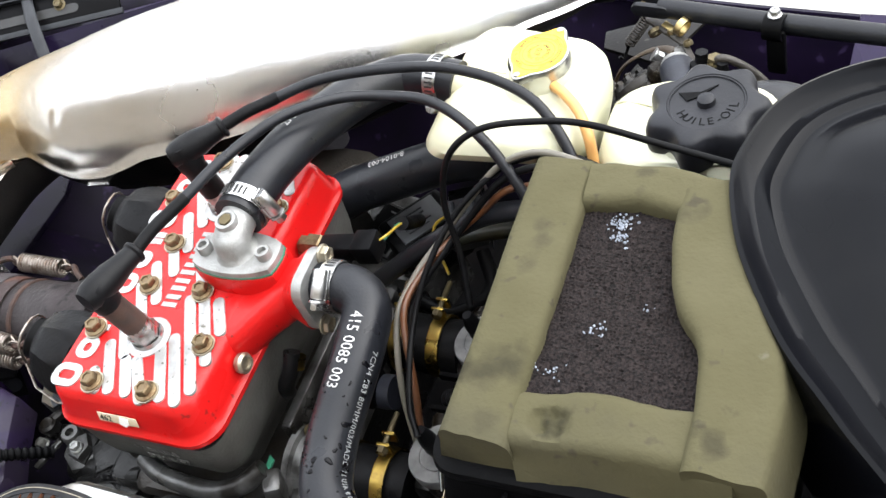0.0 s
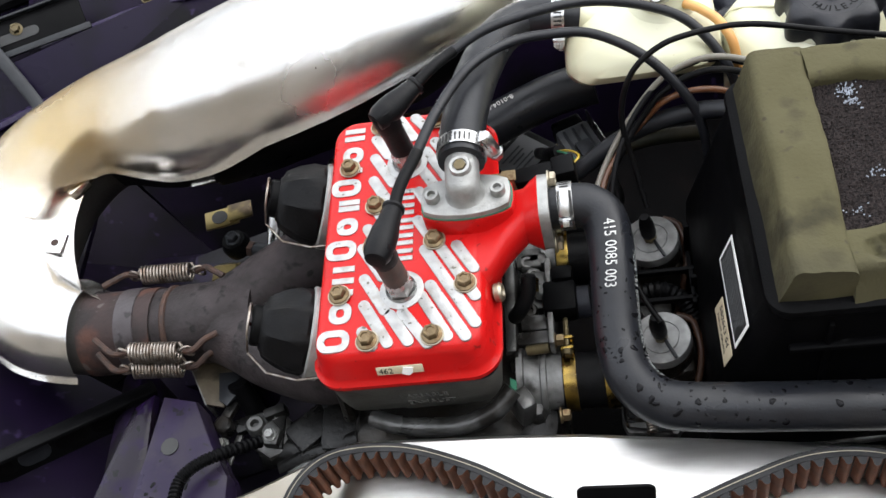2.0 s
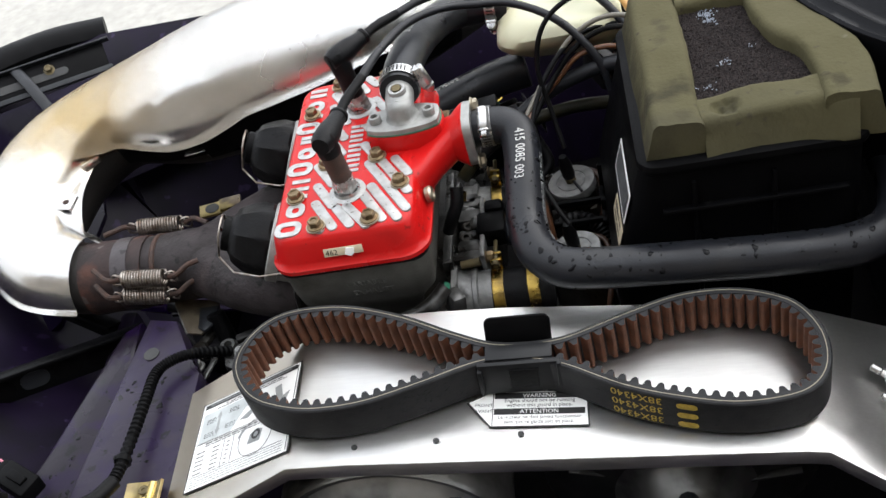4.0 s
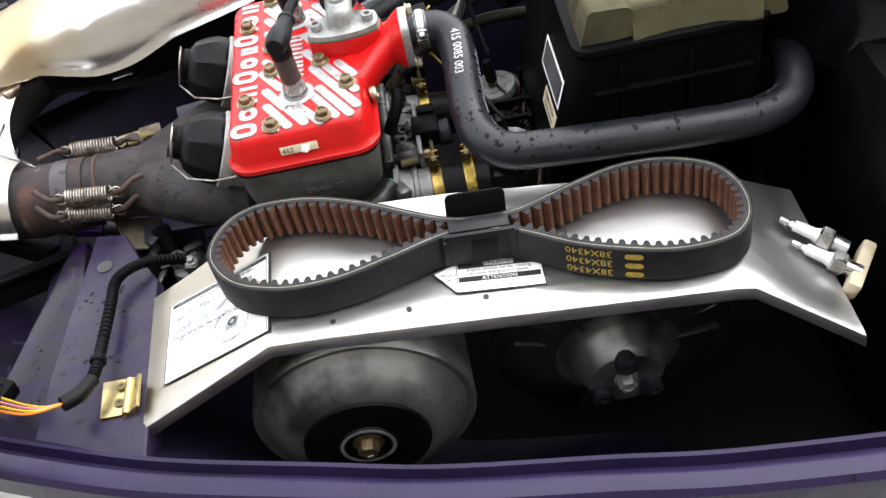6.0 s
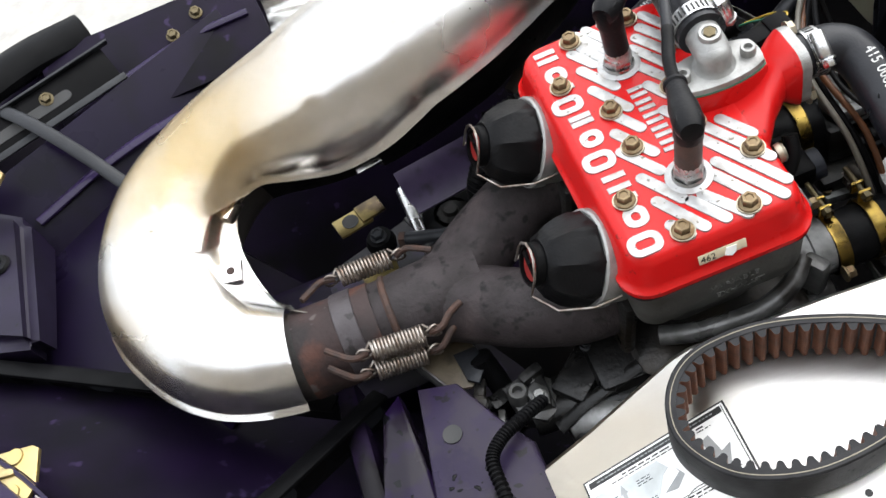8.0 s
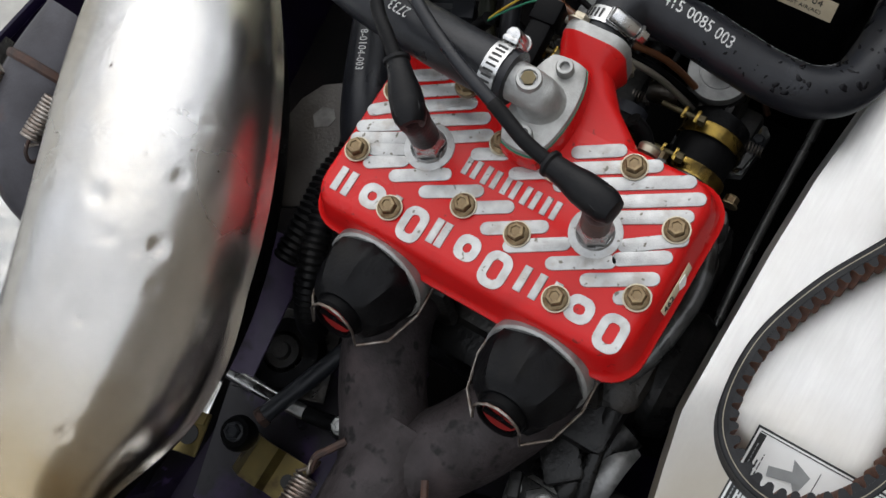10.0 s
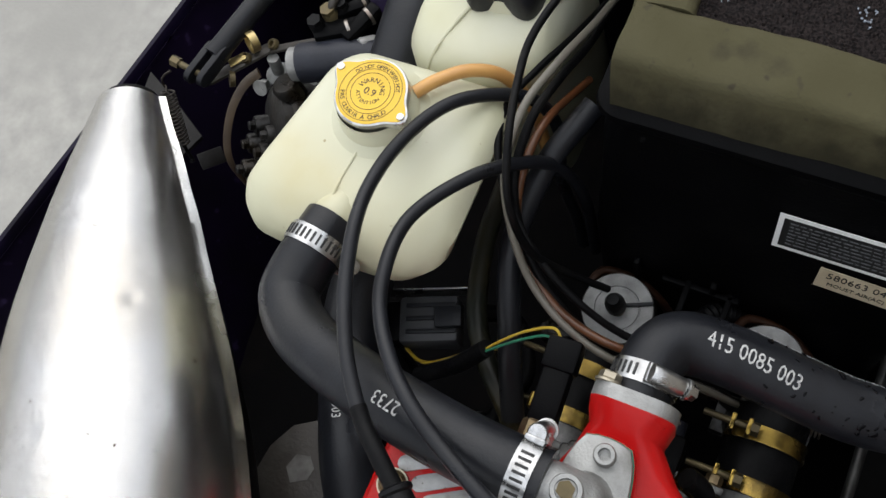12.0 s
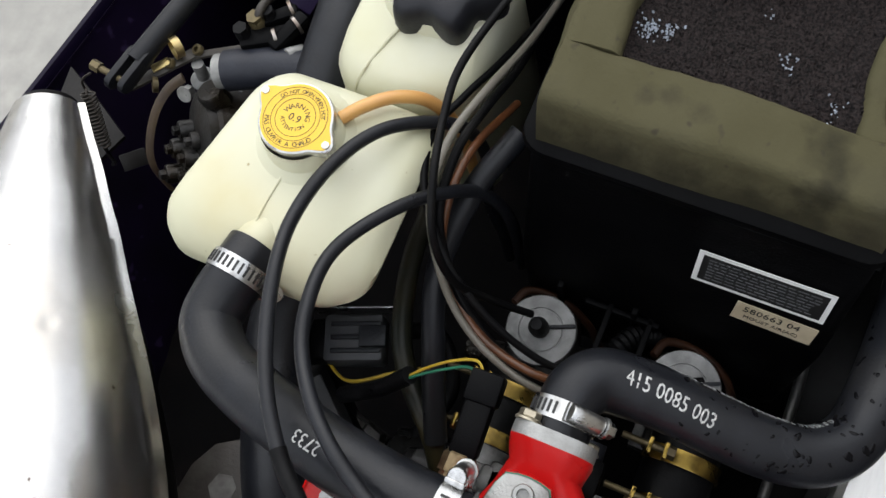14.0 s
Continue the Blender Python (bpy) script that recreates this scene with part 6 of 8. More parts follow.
part("dome", loft([rim_ring(0.002, -0.12), rim_ring(0.001, -0.020), rim_ring(-0.0005, -0.006), rim_ring(0.0, -0.001), rim_ring(0.0025, 0.0005), rim_ring(0.0045, -0.0015), rim_ring(0.0095, -0.0075), rim_ring(0.0135, -0.0095), rim_ring(0.0185, -0.0085), rim_ring(0.0225, -0.0055), rim_ring(0.027, -0.0075), rim_ring(0.033, -0.0065), rim_ring(0.044, 0.0015), rim_ring(0.058, 0.008), rim_ring(0.078, 0.013), rim_ring(0.098, 0.0145)], (False, True)), GLOSSB, con)
part("base", box(0.58, 0.0, 0.46, 0.2, 0.6, 0.36, 0.03), PLAS, con)

# ---- right side: steering link, oil pump, starter, exhaust outlet ----
tr = thing("steering_link", "dark grey steel link tube with a slotted fork end", "link rod", (0.3, 0.37, 0.57))
part("tube", tube([(0.252, 0.3775, 0.570), (0.290, 0.369, 0.570), (0.345, 0.357, 0.570), (0.435, 0.338, 0.572), (0.60, 0.30, 0.575)], 0.0086, 18), LINKG, tr)
for s in (1, -1):
    part("fork", prism(capsule(-0.014, 0, 0.010, 0, 0.0125), -0.0025, 0.0025, 0.0010, pose(0.2465, 0.3785 + 0.0056 * s, 0.57, 90, 0, -11)), LINKG, tr)
part("pin", join(lathe([(0.0026, -0.004), (0.0026, 0.024), (0, 0.024)], (0.2355, 0.3815, 0.57), (0.12, 1, 0.1), 10), lathe([(0.0042, 0.018), (0.0042, 0.025), (0, 0.025)], (0.2355, 0.3815, 0.57), (0.12, 1, 0.1), 6)), DULLZ, tr, "oily zinc pin")
clip_ = thing("tube_clip", "black steel clip with a bolt round the link tube", "clip", (0.42, 0.338, 0.56))
part("band", lathe([(0.0092, -0.008), (0.0112, -0.008), (0.0112, 0.008), (0.0092, 0.008), (0.0092, -0.008)], (0.352, 0.3505, 0.570), (0.98, -0.19, 0.01), 22), PLAS, clip_)
part("tail", box_m(pose(0.353, 0.346, 0.548, 0, 0, -11), 0.016, 0.006, 0.045, 0.002), PLAS, clip_)
part("bolt", xf(hexbolt(0.0045, 0.006, 0.0058), pose(0.352, 0.352, 0.581)), STEEL, clip_)
pump = thing("oil_pump", "oily grey cast oil pump with zinc levers", "oil pump", (0.25, 0.33, 0.48))
pa = Vector((-0.55, 0.62, 0.45)).normalized()
part("housing", join(lathe([(0.030, -0.030), (0.031, 0.000), (0.0285, 0.003), (0.0285, 0.010), (0.020, 0.014), (0, 0.014)], (0.243, 0.333, 0.508), pa, 26), box_m(pose(0.242, 0.322, 0.480, 15, 0, 30), 0.055, 0.05, 0.06, 0.008), lathe([(0.011, 0), (0.011, 0.022), (0.009, 0.025), (0, 0.025)], (0.256, 0.326, 0.520), (0.1, 0.2, 1), 18)), DIRTY, pump)
for q, r_ in (((0.232, 0.356, 0.510), 0.0075), ((0.219, 0.360, 0.500), 0.0080), ((0.215, 0.346, 0.502), 0.0080), ((0.201, 0.360, 0.490), 0.0078), ((0.226, 0.340, 0.515), 0.0070), ((0.205, 0.344, 0.492), 0.0075)):
    part("bolt_boss", join(lathe([(r_, -0.022), (r_, 0.0), (r_ * 0.9, 0.002), (0, 0.002)], q, pa, 14), lathe([(r_ * 0.55, 0.001), (r_ * 0.55, 0.006), (r_ * 0.4, 0.007), (0, 0.007)], q, pa, 6)), DIRTY, pump)
for a, c, w, z_ in (((0.240, 0.382), (0.277, 0.351), 0.0085, 0.552), ((0.275, 0.353), (0.293, 0.320), 0.0055, 0.551)):
    part("lever", prism(capsule(*a, *c, w), z_, z_ + 0.0028, 0.0008), GUIDE, pump, "oily dark steel pump lever")
part("zinc_loop", lathe([(0.0068, -0.003), (0.0082, -0.003), (0.0082, 0.003), (0.0068, 0.003), (0.0068, -0.003)], (0.274, 0.3585, 0.564), (-0.75, 0.45, 0.25), 24), ZINC, pump, "bright zinc loop")
part("zinc_loop", lathe([(0.0036, -0.002), (0.0062, -0.002), (0.0062, 0.002), (0.0036, 0.002), (0.0036, -0.002)], (0.247, 0.3685, 0.550), (-0.5, 0.7, 0.4), 20), DULLZ, pump)
part("zinc_plate", box_m(pose(0.260, 0.3675, 0.557, 10, 0, -40), 0.014, 0.006, 0.0018, 0.0006), ZINC, pump)
for x, y in ((0.281, 0.3465), (0.264, 0.3615)):
    part("boss", lathe([(0.0042, 0), (0.0042, 0.003), (0.0036, 0.004), (0.0022, 0.004), (0.002, 0.001), (0, 0.001)], (x, y, 0.5545), (-0.3, 0.3, 1), 18), DULLZ, pump)
part("shaft_plate", prism([(0.262, 0.345), (0.285, 0.342), (0.275, 0.318), (0.25, 0.322)], 0.519, 0.523, 0.001), PALEST, pump)
part("post", lathe([(0.0105, 0), (0.0105, 0.002), (0.0085, 0.0035), (0.0048, 0.005), (0.0045, 0.022), (0, 0.022)], (0.270, 0.347, 0.528), (0.12, -0.05, 1), 22), PALEST, pump, "pale worn steel post")
part("nut", xf(hexbolt(0.0048, 0.009, 0.0062), axes((0.249, 0.348, 0.543), (0, 1, 0), (0.6, 0, 0.8))), STEEL, pump)
st = thing("pump_hose", "short blue-black rubber hose on a steel spigot", "hose", (0.28, 0.30, 0.55))
part("rubber_tube", tube([(0.2755, 0.322, 0.549), (0.282, 0.305, 0.551), (0.290, 0.280, 0.553), (0.297, 0.245, 0.55)], 0.0150, 22), BLUEB, st)
part("spigot", lathe([(0.0128, 0), (0.0128, 0.007), (0.010, 0.008), (0, 0.008)], (0.2752, 0.3225, 0.549), (-0.36, 0.93, -0.1), 22), CAST, st, "grey steel spigot")
fit_ = thing("pump_fitting", "black banjo fittings with brass bolts and clips", "fitting", (0.31, 0.29, 0.57))
part("bolt_block", join(box_m(pose(0.303, 0.300, 0.562, 0, 0, -62), 0.036, 0.014, 0.011, 0.003), box_m(pose(0.312, 0.284, 0.565, 0, 0, -20), 0.034, 0.011, 0.010, 0.003), box_m(pose(0.321, 0.297, 0.564, 0, 0, -50), 0.030, 0.010, 0.010, 0.003)), PLAS, fit_)
for (x, y), mm, r_ in (((0.299, 0.3135), RUB, 0.0058), ((0.3105, 0.308), DULLZ, 0.0062), ((0.318, 0.301), RUB, 0.0050)):
    part("banjo_bolt", join(lathe([(r_, -0.004), (r_, 0.008), (r_ * 0.8, 0.010), (0, 0.010)], (x, y, 0.562), (0.05, 0.1, 1), 14), lathe([(r_ * 0.95, 0.008), (r_ * 0.95, 0.013), (0, 0.013)], (x, y, 0.562), (0.05, 0.1, 1), 6)), mm, fit_)
for x, y, an in ((0.305, 0.291, 0.2), (0.319, 0.281, 0.5), (0.329, 0.290, 0.3)):
    part("pipe_clip", lathe([(0.0066, -0.0012), (0.0072, -0.0012), (0.0072, 0.0012), (0.0066, 0.0012), (0.0066, -0.0012)], (x, y, 0.565), (math.cos(an + 2.1), math.sin(an + 2.1), 0), 20), SPRING, fit_, "bright spring pipe clip")
part("barb", lathe([(0.0055, -0.008), (0.0055, 0.004), (0.0045, 0.006), (0, 0.006)], (0.299, 0.2755, 0.561), (-0.5, 0.3, 0.4), 16), CAST, fit_, "grey metal barb")
part("stem", tube([(0.311, 0.307, 0.570), (0.317, 0.306, 0.576), (0.328, 0.306, 0.572), (0.345, 0.308, 0.555), (0.37, 0.305, 0.52)], 0.0034, 10), GUIDE, fit_, "dirty grey-brown oil pipe")
alone("intake_hose", tube([(0.255, 0.243, 0.545), (0.275, 0.241, 0.565), (0.328, 0.245, 0.575), (0.377, 0.252, 0.572), (0.42, 0.245, 0.53), (0.45, 0.235, 0.46)], 0.021, 20), HOSE, "thick black rubber hose beside the oil tank", "hose")
rr = thing("recoil_strap", "rusty brown curved strap beside the pump", "strap", (0.2, 0.32, 0.5))
part("strap", sweep(spline([(0.264, 0.360, 0.535), (0.252, 0.370, 0.530), (0.233, 0.376, 0.520), (0.212, 0.376, 0.505), (0.201, 0.373, 0.488), (0.196, 0.366, 0.465)], 6), 0.0048, 8, squash=0.35), BSTRAP, rr)
pp = thing("perforated_panel", "purple perforated metal panel behind the pump", "panel", (0.4, 0.33, 0.42))
PPM = pose(0.475, 0.405, 0.45, 24, 0, -6)
part("sheet", box_m(PPM, 0.15, 0.14, 0.003, 0.001), PURP, pp)
for i in range(3):
    for j in range(3):
        part("hole", prism(capsule(-0.006 + 0.045 * i - 0.055 + 0.02 * (j % 2), 0.05 * j - 0.05, -0.055 + 0.045 * i + 0.02 * (j % 2), 0.05 * j - 0.05, 0.009), 0.0016, 0.0024, 0, PPM), DKSLOT, pp)

stub = thing("exhaust_outlet", "grey steel exhaust outlet elbow with springs", "exhaust elbow", (-0.14, 0.39, 0.5))
part("elbow", tube([(-0.02, 0.405, 0.560), (-0.065, 0.408, 0.557), (-0.105, 0.404, 0.550), (-0.134, 0.388, 0.535), (-0.146, 0.365, 0.510), (-0.148, 0.345, 0.470), (-0.146, 0.330, 0.42)], 0.040, 26), ELBOW, stub)
part("collar", lathe([(0.0405, -0.004), (0.0425, -0.002), (0.0425, 0.003), (0.0405, 0.004)], (-0.070, 0.4082, 0.5565), (1, 0.0, 0.08), 30), RUST, stub, "rusty joint collar")
for p0, p1 in (((-0.092, 0.430, 0.592), (-0.128, 0.424, 0.580)), ((-0.088, 0.362, 0.598), (-0.124, 0.366, 0.590))):
    part("spring", helix(p0, p1, 0.0072, 12, 0.0015), SPRING, stub, "steel retaining spring")
    part("hook", tube([p1, (p1[0] - 0.010, p1[1] - 0.001, p1[2] - 0.004), (p1[0] - 0.014, p1[1] - 0.003, p1[2] - 0.012), (p1[0] - 0.008, p1[1] - 0.004, p1[2] - 0.018)], 0.0016, 8), RUST, stub, "rusty spring hook")
fo = thing("heat_foil", "crinkled silver foil heat shield on the pan", "heat shield", (-0.2, 0.43, 0.45))
fbm = bm_new()
FPROF = spline([(0.345, 0.468, 0), (0.40, 0.466, 0), (0.45, 0.462, 0), (0.50, 0.459, 0), (0.526, 0.460, 0), (0.536, 0.468, 0), (0.545, 0.486, 0)], 9)
fg = []
for i in range(54):
    x = -0.272 + 0.0042 * i
    row = []
    for y, z, _q in FPROF:
        v = Vector((x, y, 0))
        crease = 0.0
        for (cx_, cy_, ang, deep) in ((-0.20, 0.47, 0.5, 0.0032), (-0.235, 0.44, 1.9, 0.0024), (-0.17, 0.50, 1.2, 0.0030), (-0.13, 0.46, 2.5, 0.0030), (-0.22, 0.51, 2.8, 0.0026), (-0.10, 0.52, 0.9, 0.0028), (-0.19, 0.42, 2.2, 0.0026)):
            dl = abs((x - cx_) * math.sin(ang) - (y - cy_) * math.cos(ang) + 0.006 * noise.noise(v * 30))
            al = abs((x - cx_) * math.cos(ang) + (y - cy_) * math.sin(ang))
            crease += deep * max(0.0, 1 - dl / 0.006) * max(0.0, 1 - al / 0.06)
        h = 0.0035 * noise.noise(v * 14) + 0.0030 * (0.5 - abs(noise.noise(v * 34 + Vector((3, 0, 0))))) + crease
        row.append(fbm.verts.new((x - 0.16 * max(0.0, 0.50 - y) * (1 - i / 53), y, z + h)))
    fg.append(row)
for i in range(len(fg) - 1):
    for j in range(len(FPROF) - 1):
        fbm.faces.new((fg[i][j], fg[i + 1][j], fg[i + 1][j + 1], fg[i][j + 1]))
bmesh.ops.solidify(fbm, geom=fbm.faces[:], thickness=0.0008)
part("sheet", fbm, FOIL, fo)
sb = thing("heat_shield_panel", "dark brown oily sheet panel by the pipe tail", "heat shield", (0.24, 0.49, 0.45))
part("sheet", prism([(0.266, 0.510), (0.251, 0.479), (0.225, 0.432), (0.163, 0.455), (0.159, 0.480), (0.215, 0.502)], 0.452, 0.456, 0.001), DKSHEET, sb)
part("bent_corner", box_m(pose(0.209, 0.412, 0.458, 35, 0, -50), 0.022, 0.014, 0.002, 0.0006), DKSHEET, sb)
bk = thing("engine_mount", "dirty grey mount plate behind the head", "mount", (0.0, 0.16, 0.48))
part("plate", prism([(-0.055, 0.15), (-0.035, 0.19), (0.0, 0.195), (0.03, 0.165), (0.0, 0.14)], 0.50, 0.52, 0.004), DIRTY, bk)

# ---- exhaust ----
ex = thing("exhaust_manifold", "brown burnt steel Y-shaped exhaust manifold", "exhaust manifold", (-0.2, 0, 0.5))
for s in (-1, 1):
    part("branch", tube([(-0.062, 0.06 * s, 0.548), (-0.095, 0.058 * s, 0.545), (-0.135, 0.040 * s, 0.541), (-0.165, 0.020 * s, 0.538), (-0.19, 0.006 * s, 0.537)], 0.0315, 22, wob=0.0006), BURNT, ex)
    part("port_flange", box_m(pose(-0.070, 0.06 * s, 0.543, 0, 8, 0), 0.012, 0.078, 0.062, 0.01), DIRTY, ex)
part("collector", sweep(spline([(-0.155, 0, 0.538, 0.031), (-0.19, 0.0, 0.537, 0.036), (-0.215, 0.0, 0.537, 0.0355), (-0.232, 0.0, 0.537, 0.0345), (-0.25, 0, 0.537, 0.0345)], 8), 0.035, 28, wob=0.0005), BURNT, ex)
part("weld_collar", lathe([(0.0345, -0.003), (0.0362, -0.001), (0.0362, 0.002), (0.0345, 0.003)], (-0.233, 0, 0.537), (1, 0, 0), 32), RUST, ex, "rusty weld bead")
PIPE = [(-0.245, -0.001, 0.537, 0.0355), (-0.29, -0.001, 0.537, 0.036), (-0.325, 0.001, 0.538, 0.037), (-0.364, 0.018, 0.542, 0.040), (-0.392, 0.055, 0.549, 0.047), (-0.401, 0.105, 0.557, 0.054), (-0.375, 0.160, 0.572, 0.0535), (-0.31, 0.1945, 0.589, 0.0505), (-0.22, 0.197, 0.599, 0.068), (-0.14, 0.217, 0.606, 0.075), (-0.05, 0.262, 0.605, 0.073), (0.033, 0.318, 0.594, 0.060), (0.093, 0.357, 0.585, 0.0450), (0.128, 0.3785, 0.580, 0.0355), (0.165, 0.401, 0.575, 0.0235), (0.1985, 0.4205, 0.571, 0.0125)]
xp = thing("exhaust_pipe", "tuned exhaust pipe under a polished aluminium shield", "exhaust pipe", (-0.2, 0.2, 0.5))
PC = spline(PIPE, 8)
part("chamber", sweep(PC, 0.05, 26), DARKPIPE, xp, "sooty steel expansion chamber")
part("joint_sleeve", sweep([(p[0], p[1], p[2], p[3] + 0.0012) for p in PC[:14]], 0.03, 28, wob=0.0008), RUSTP, xp, "rusty brown joint sleeve")
part("pale_band", lathe([(0.0368, -0.009), (0.0378, -0.0085), (0.0380, 0.0), (0.0378, 0.0085), (0.0368, 0.009)], (-0.268, -0.001, 0.537), (1, 0, 0), 32), BANDP, xp, "greyish lilac burnt band")
# shield: upper shell with a flanged, uneven lower edge
SH = spline(PIPE, 26)[45:-3]
sbm = bm_new()
fr = frames(SH)
rings = []
SEG = 76
EDGE = []
DENTS = [(-0.136, 0.211, 0.0085, 0.0036), (-0.144, 0.166, 0.007, 0.0030), (-0.152, 0.174, 0.005, 0.0020), (-0.10, 0.18, 0.006, 0.0026), (-0.205, 0.18, 0.006, 0.0028), (-0.185, 0.215, 0.0035, 0.0014), (-0.125, 0.245, 0.003, 0.0012), (-0.24, 0.205, 0.0035, 0.0014), (-0.08, 0.225, 0.004, 0.0014), (-0.03, 0.285, 0.0045, 0.0016), (0.03, 0.30, 0.003, 0.0012), (-0.30, 0.205, 0.004, 0.0013), (-0.38, 0.13, 0.005, 0.0016), (-0.23, 0.14, 0.010, 0.0012), (-0.165, 0.155, 0.004, 0.0015), (-0.06, 0.20, 0.005, 0.0015), (-0.27, 0.16, 0.007, 0.0012), (-0.34, 0.19, 0.008, 0.0008), (0.06, 0.29, 0.006, 0.0014), (-0.02, 0.25, 0.008, 0.0012)]
dr_ = random.Random(17)
for _ in range(26):
    DENTS.append((dr_.uniform(-0.36, 0.05), dr_.uniform(0.15, 0.28), dr_.uniform(0.0035, 0.0065), dr_.uniform(0.0006, 0.0014)))
for i, (p, (t, n, b)) in enumerate(zip(SH, fr)):
    z = Vector((0, 0, 1))
    nn = (z - t * t.z).normalized()
    bb = t.cross(nn)
    f = i / 288.0
    r = p[3] + 0.010
    if f < 0.06:
        r *= 0.95 + 0.05 * f / 0.06
    lo = -112 + 18 * max(0.0, min(1.0, (0.40 - f) / 0.12)) + 5 * noise.noise(Vector((i * 0.03, 0, 0)))
    hi = (96 if f < 0.42 else 96 - 14 * min(1, (f - 0.55) / 0.08) * (f > 0.55)) + 3 * noise.noise(Vector((i * 0.035, 5, 0)))
    bend = max(0.0, min(1.0, (f - 0.025) / 0.035)) * max(0.0, min(1.0, (0.60 - f) / 0.19))
    hi += (42 + 18 * max(0.0, min(1.0, (f - 0.29) / 0.13)) + 14 * max(0.0, min(1.0, (f - 0.39) / 0.06)) - hi) * bend * bend * (3 - 2 * bend)
    ring = []
    for k in range(SEG + 1):
        a = radians(lo + (hi - lo) * k / SEG)
        e = 0.0045 * (max(0, (k - SEG + 2)) * (1 - bend) + max(0, 2 - k)) / 2
        rad = nn * math.cos(a) + bb * math.sin(a)
        q = Vector(p[:3]) + rad * (r + e)
        d = 0.0008 * noise.noise(q * 11) + 0.00022 * noise.noise(q * 48)
        for dx, dy, dr, dep in DENTS:
            qq = math.hypot(q.x - dx, q.y - dy)
            if qq < dr and q.z > 0.60:
                d -= dep * (0.5 + 0.5 * math.cos(math.pi * qq / dr))
        ring.append(sbm.verts.new(q + rad * d))
    EDGE.append(tuple(ring[-1].co))
    rings.append(ring)
for r0, r1 in zip(rings, rings[1:]):
    for k in range(SEG):
        sbm.faces.new((r0[k], r0[k + 1], r1[k + 1], r1[k]))
bmesh.ops.solidify(sbm, geom=sbm.faces[:], thickness=0.0012)
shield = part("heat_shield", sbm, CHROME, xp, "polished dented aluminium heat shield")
edge_i = list(range(7, 156, 3))
INNER = spline([(-0.292, 0.012, 0.572), (-0.310, 0.022, 0.578), (-0.322, 0.048, 0.582), (-0.3295, 0.078, 0.585), (-0.331, 0.104, 0.587), (-0.3255, 0.128, 0.5905), (-0.315, 0.1400, 0.5915), (-0.300, 0.1430, 0.5915), (-0.280, 0.1380, 0.5915), (-0.263, 0.1315, 0.5945), (-0.250, 0.1255, 0.5985)], 20)
fbm_ = bm_new()
frows = []
for i in edge_i:
    a_ = Vector(EDGE[i])
    g = (i - 18) / (124 - 18)
    c_ = Vector(INNER[min(len(INNER) - 1, round(max(0.0, g) * 140 if g < 1 else 140 + (i - 124) * 2))])
    if g < 0:
        c_ = c_.lerp(Vector(EDGE[7]), (18 - i) / 11)
    full = max(0.0, min(1.0, (g - 0.60) / 0.36))
    row = []
    for k in range(11):
        u = k / 10
        q = a_.lerp(c_, u)
        q.z = a_.z + (c_.z - a_.z) * ((1 - full) * min(1.0, u / 0.56) ** 1.5 * (2.5 - 1.5 * min(1.0, u / 0.56)) + full * u ** 1.8) - (0.002 if k == 10 else 0)
        row.append(fbm_.verts.new(q))
    frows.append(row)
for r0, r1 in zip(frows, frows[1:]):
    for k in range(10):
        fbm_.faces.new((r0[k], r0[k + 1], r1[k + 1], r1[k]))
bmesh.ops.solidify(fbm_, geom=fbm_.faces[:], thickness=0.0012)
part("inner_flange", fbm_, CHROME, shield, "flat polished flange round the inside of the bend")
for at_, yaw in (((-0.3440, 0.0690, 0.5880), 172), ((-0.3350, 0.1300, 0.5975), 142)):
    m = pose(*at_, 0, 4, yaw + 180)
    tb = part("mount_tab", join(box_m(m, 0.019, 0.021, 0.0016, 0.0005), box_m(m @ pose(0.0100, 0, -0.004, 0, 70, 0), 0.009, 0.021, 0.0014, 0.0004)), CHROME, shield, "riveted aluminium tab")
    part("rivet_hole", lathe([(0, 0), (0.0036, 0), (0.0036, 0.0006), (0, 0.0006)], m @ Vector((0.001, 0, 0.0009)), m.to_3x3() @ Vector((0, 0, 1)), 14), RUST, tb)
m = pose(-0.2095, 0.128, 0.588, 0, -6, 100)
tb = part("mount_tab", box_m(m, 0.021, 0.023, 0.0016, 0.0005), CHROME, shield, "riveted aluminium tab")
part("rivet_hole", lathe([(0, 0), (0.0036, 0), (0.0036, 0.0006), (0, 0.0006)], m @ Vector((0.001, 0, 0.0009)), (0, 0, 1), 14), RUST, tb)
# black heat mat hanging below the inner edge
mbm = bm_new()
mr_ = []
for i, (p, (t, n, b)) in enumerate(zip(SH, fr)):
    if not (-0.315 < p[0] < 0.05 and i % 2 == 0 and p[1] > 0.15):
        continue
    nn = (Vector((0, 0, 1)) - t * t.z).normalized()
    bb = t.cross(nn)
    r = p[3] + 0.0085
    end = 112 + 5 * noise.noise(Vector((i * 0.09, 2, 0))) - (14 if p[0] < -0.215 else 0)
    mr_.append([mbm.verts.new(Vector(p[:3]) + (nn * math.cos(radians(a)) + bb * math.sin(radians(a))) * r) for a in (70, 80, 90, 100, 106, end)])
for r0, r1 in zip(mr_, mr_[1:]):
    for k in range(5):
        mbm.faces.new((r0[k], r0[k + 1], r1[k + 1], r1[k]))
bmesh.ops.solidify(mbm, geom=mbm.faces[:], thickness=0.003)
part("heat_mat", mbm, RUB, xp, "black heat mat under the shield edge")
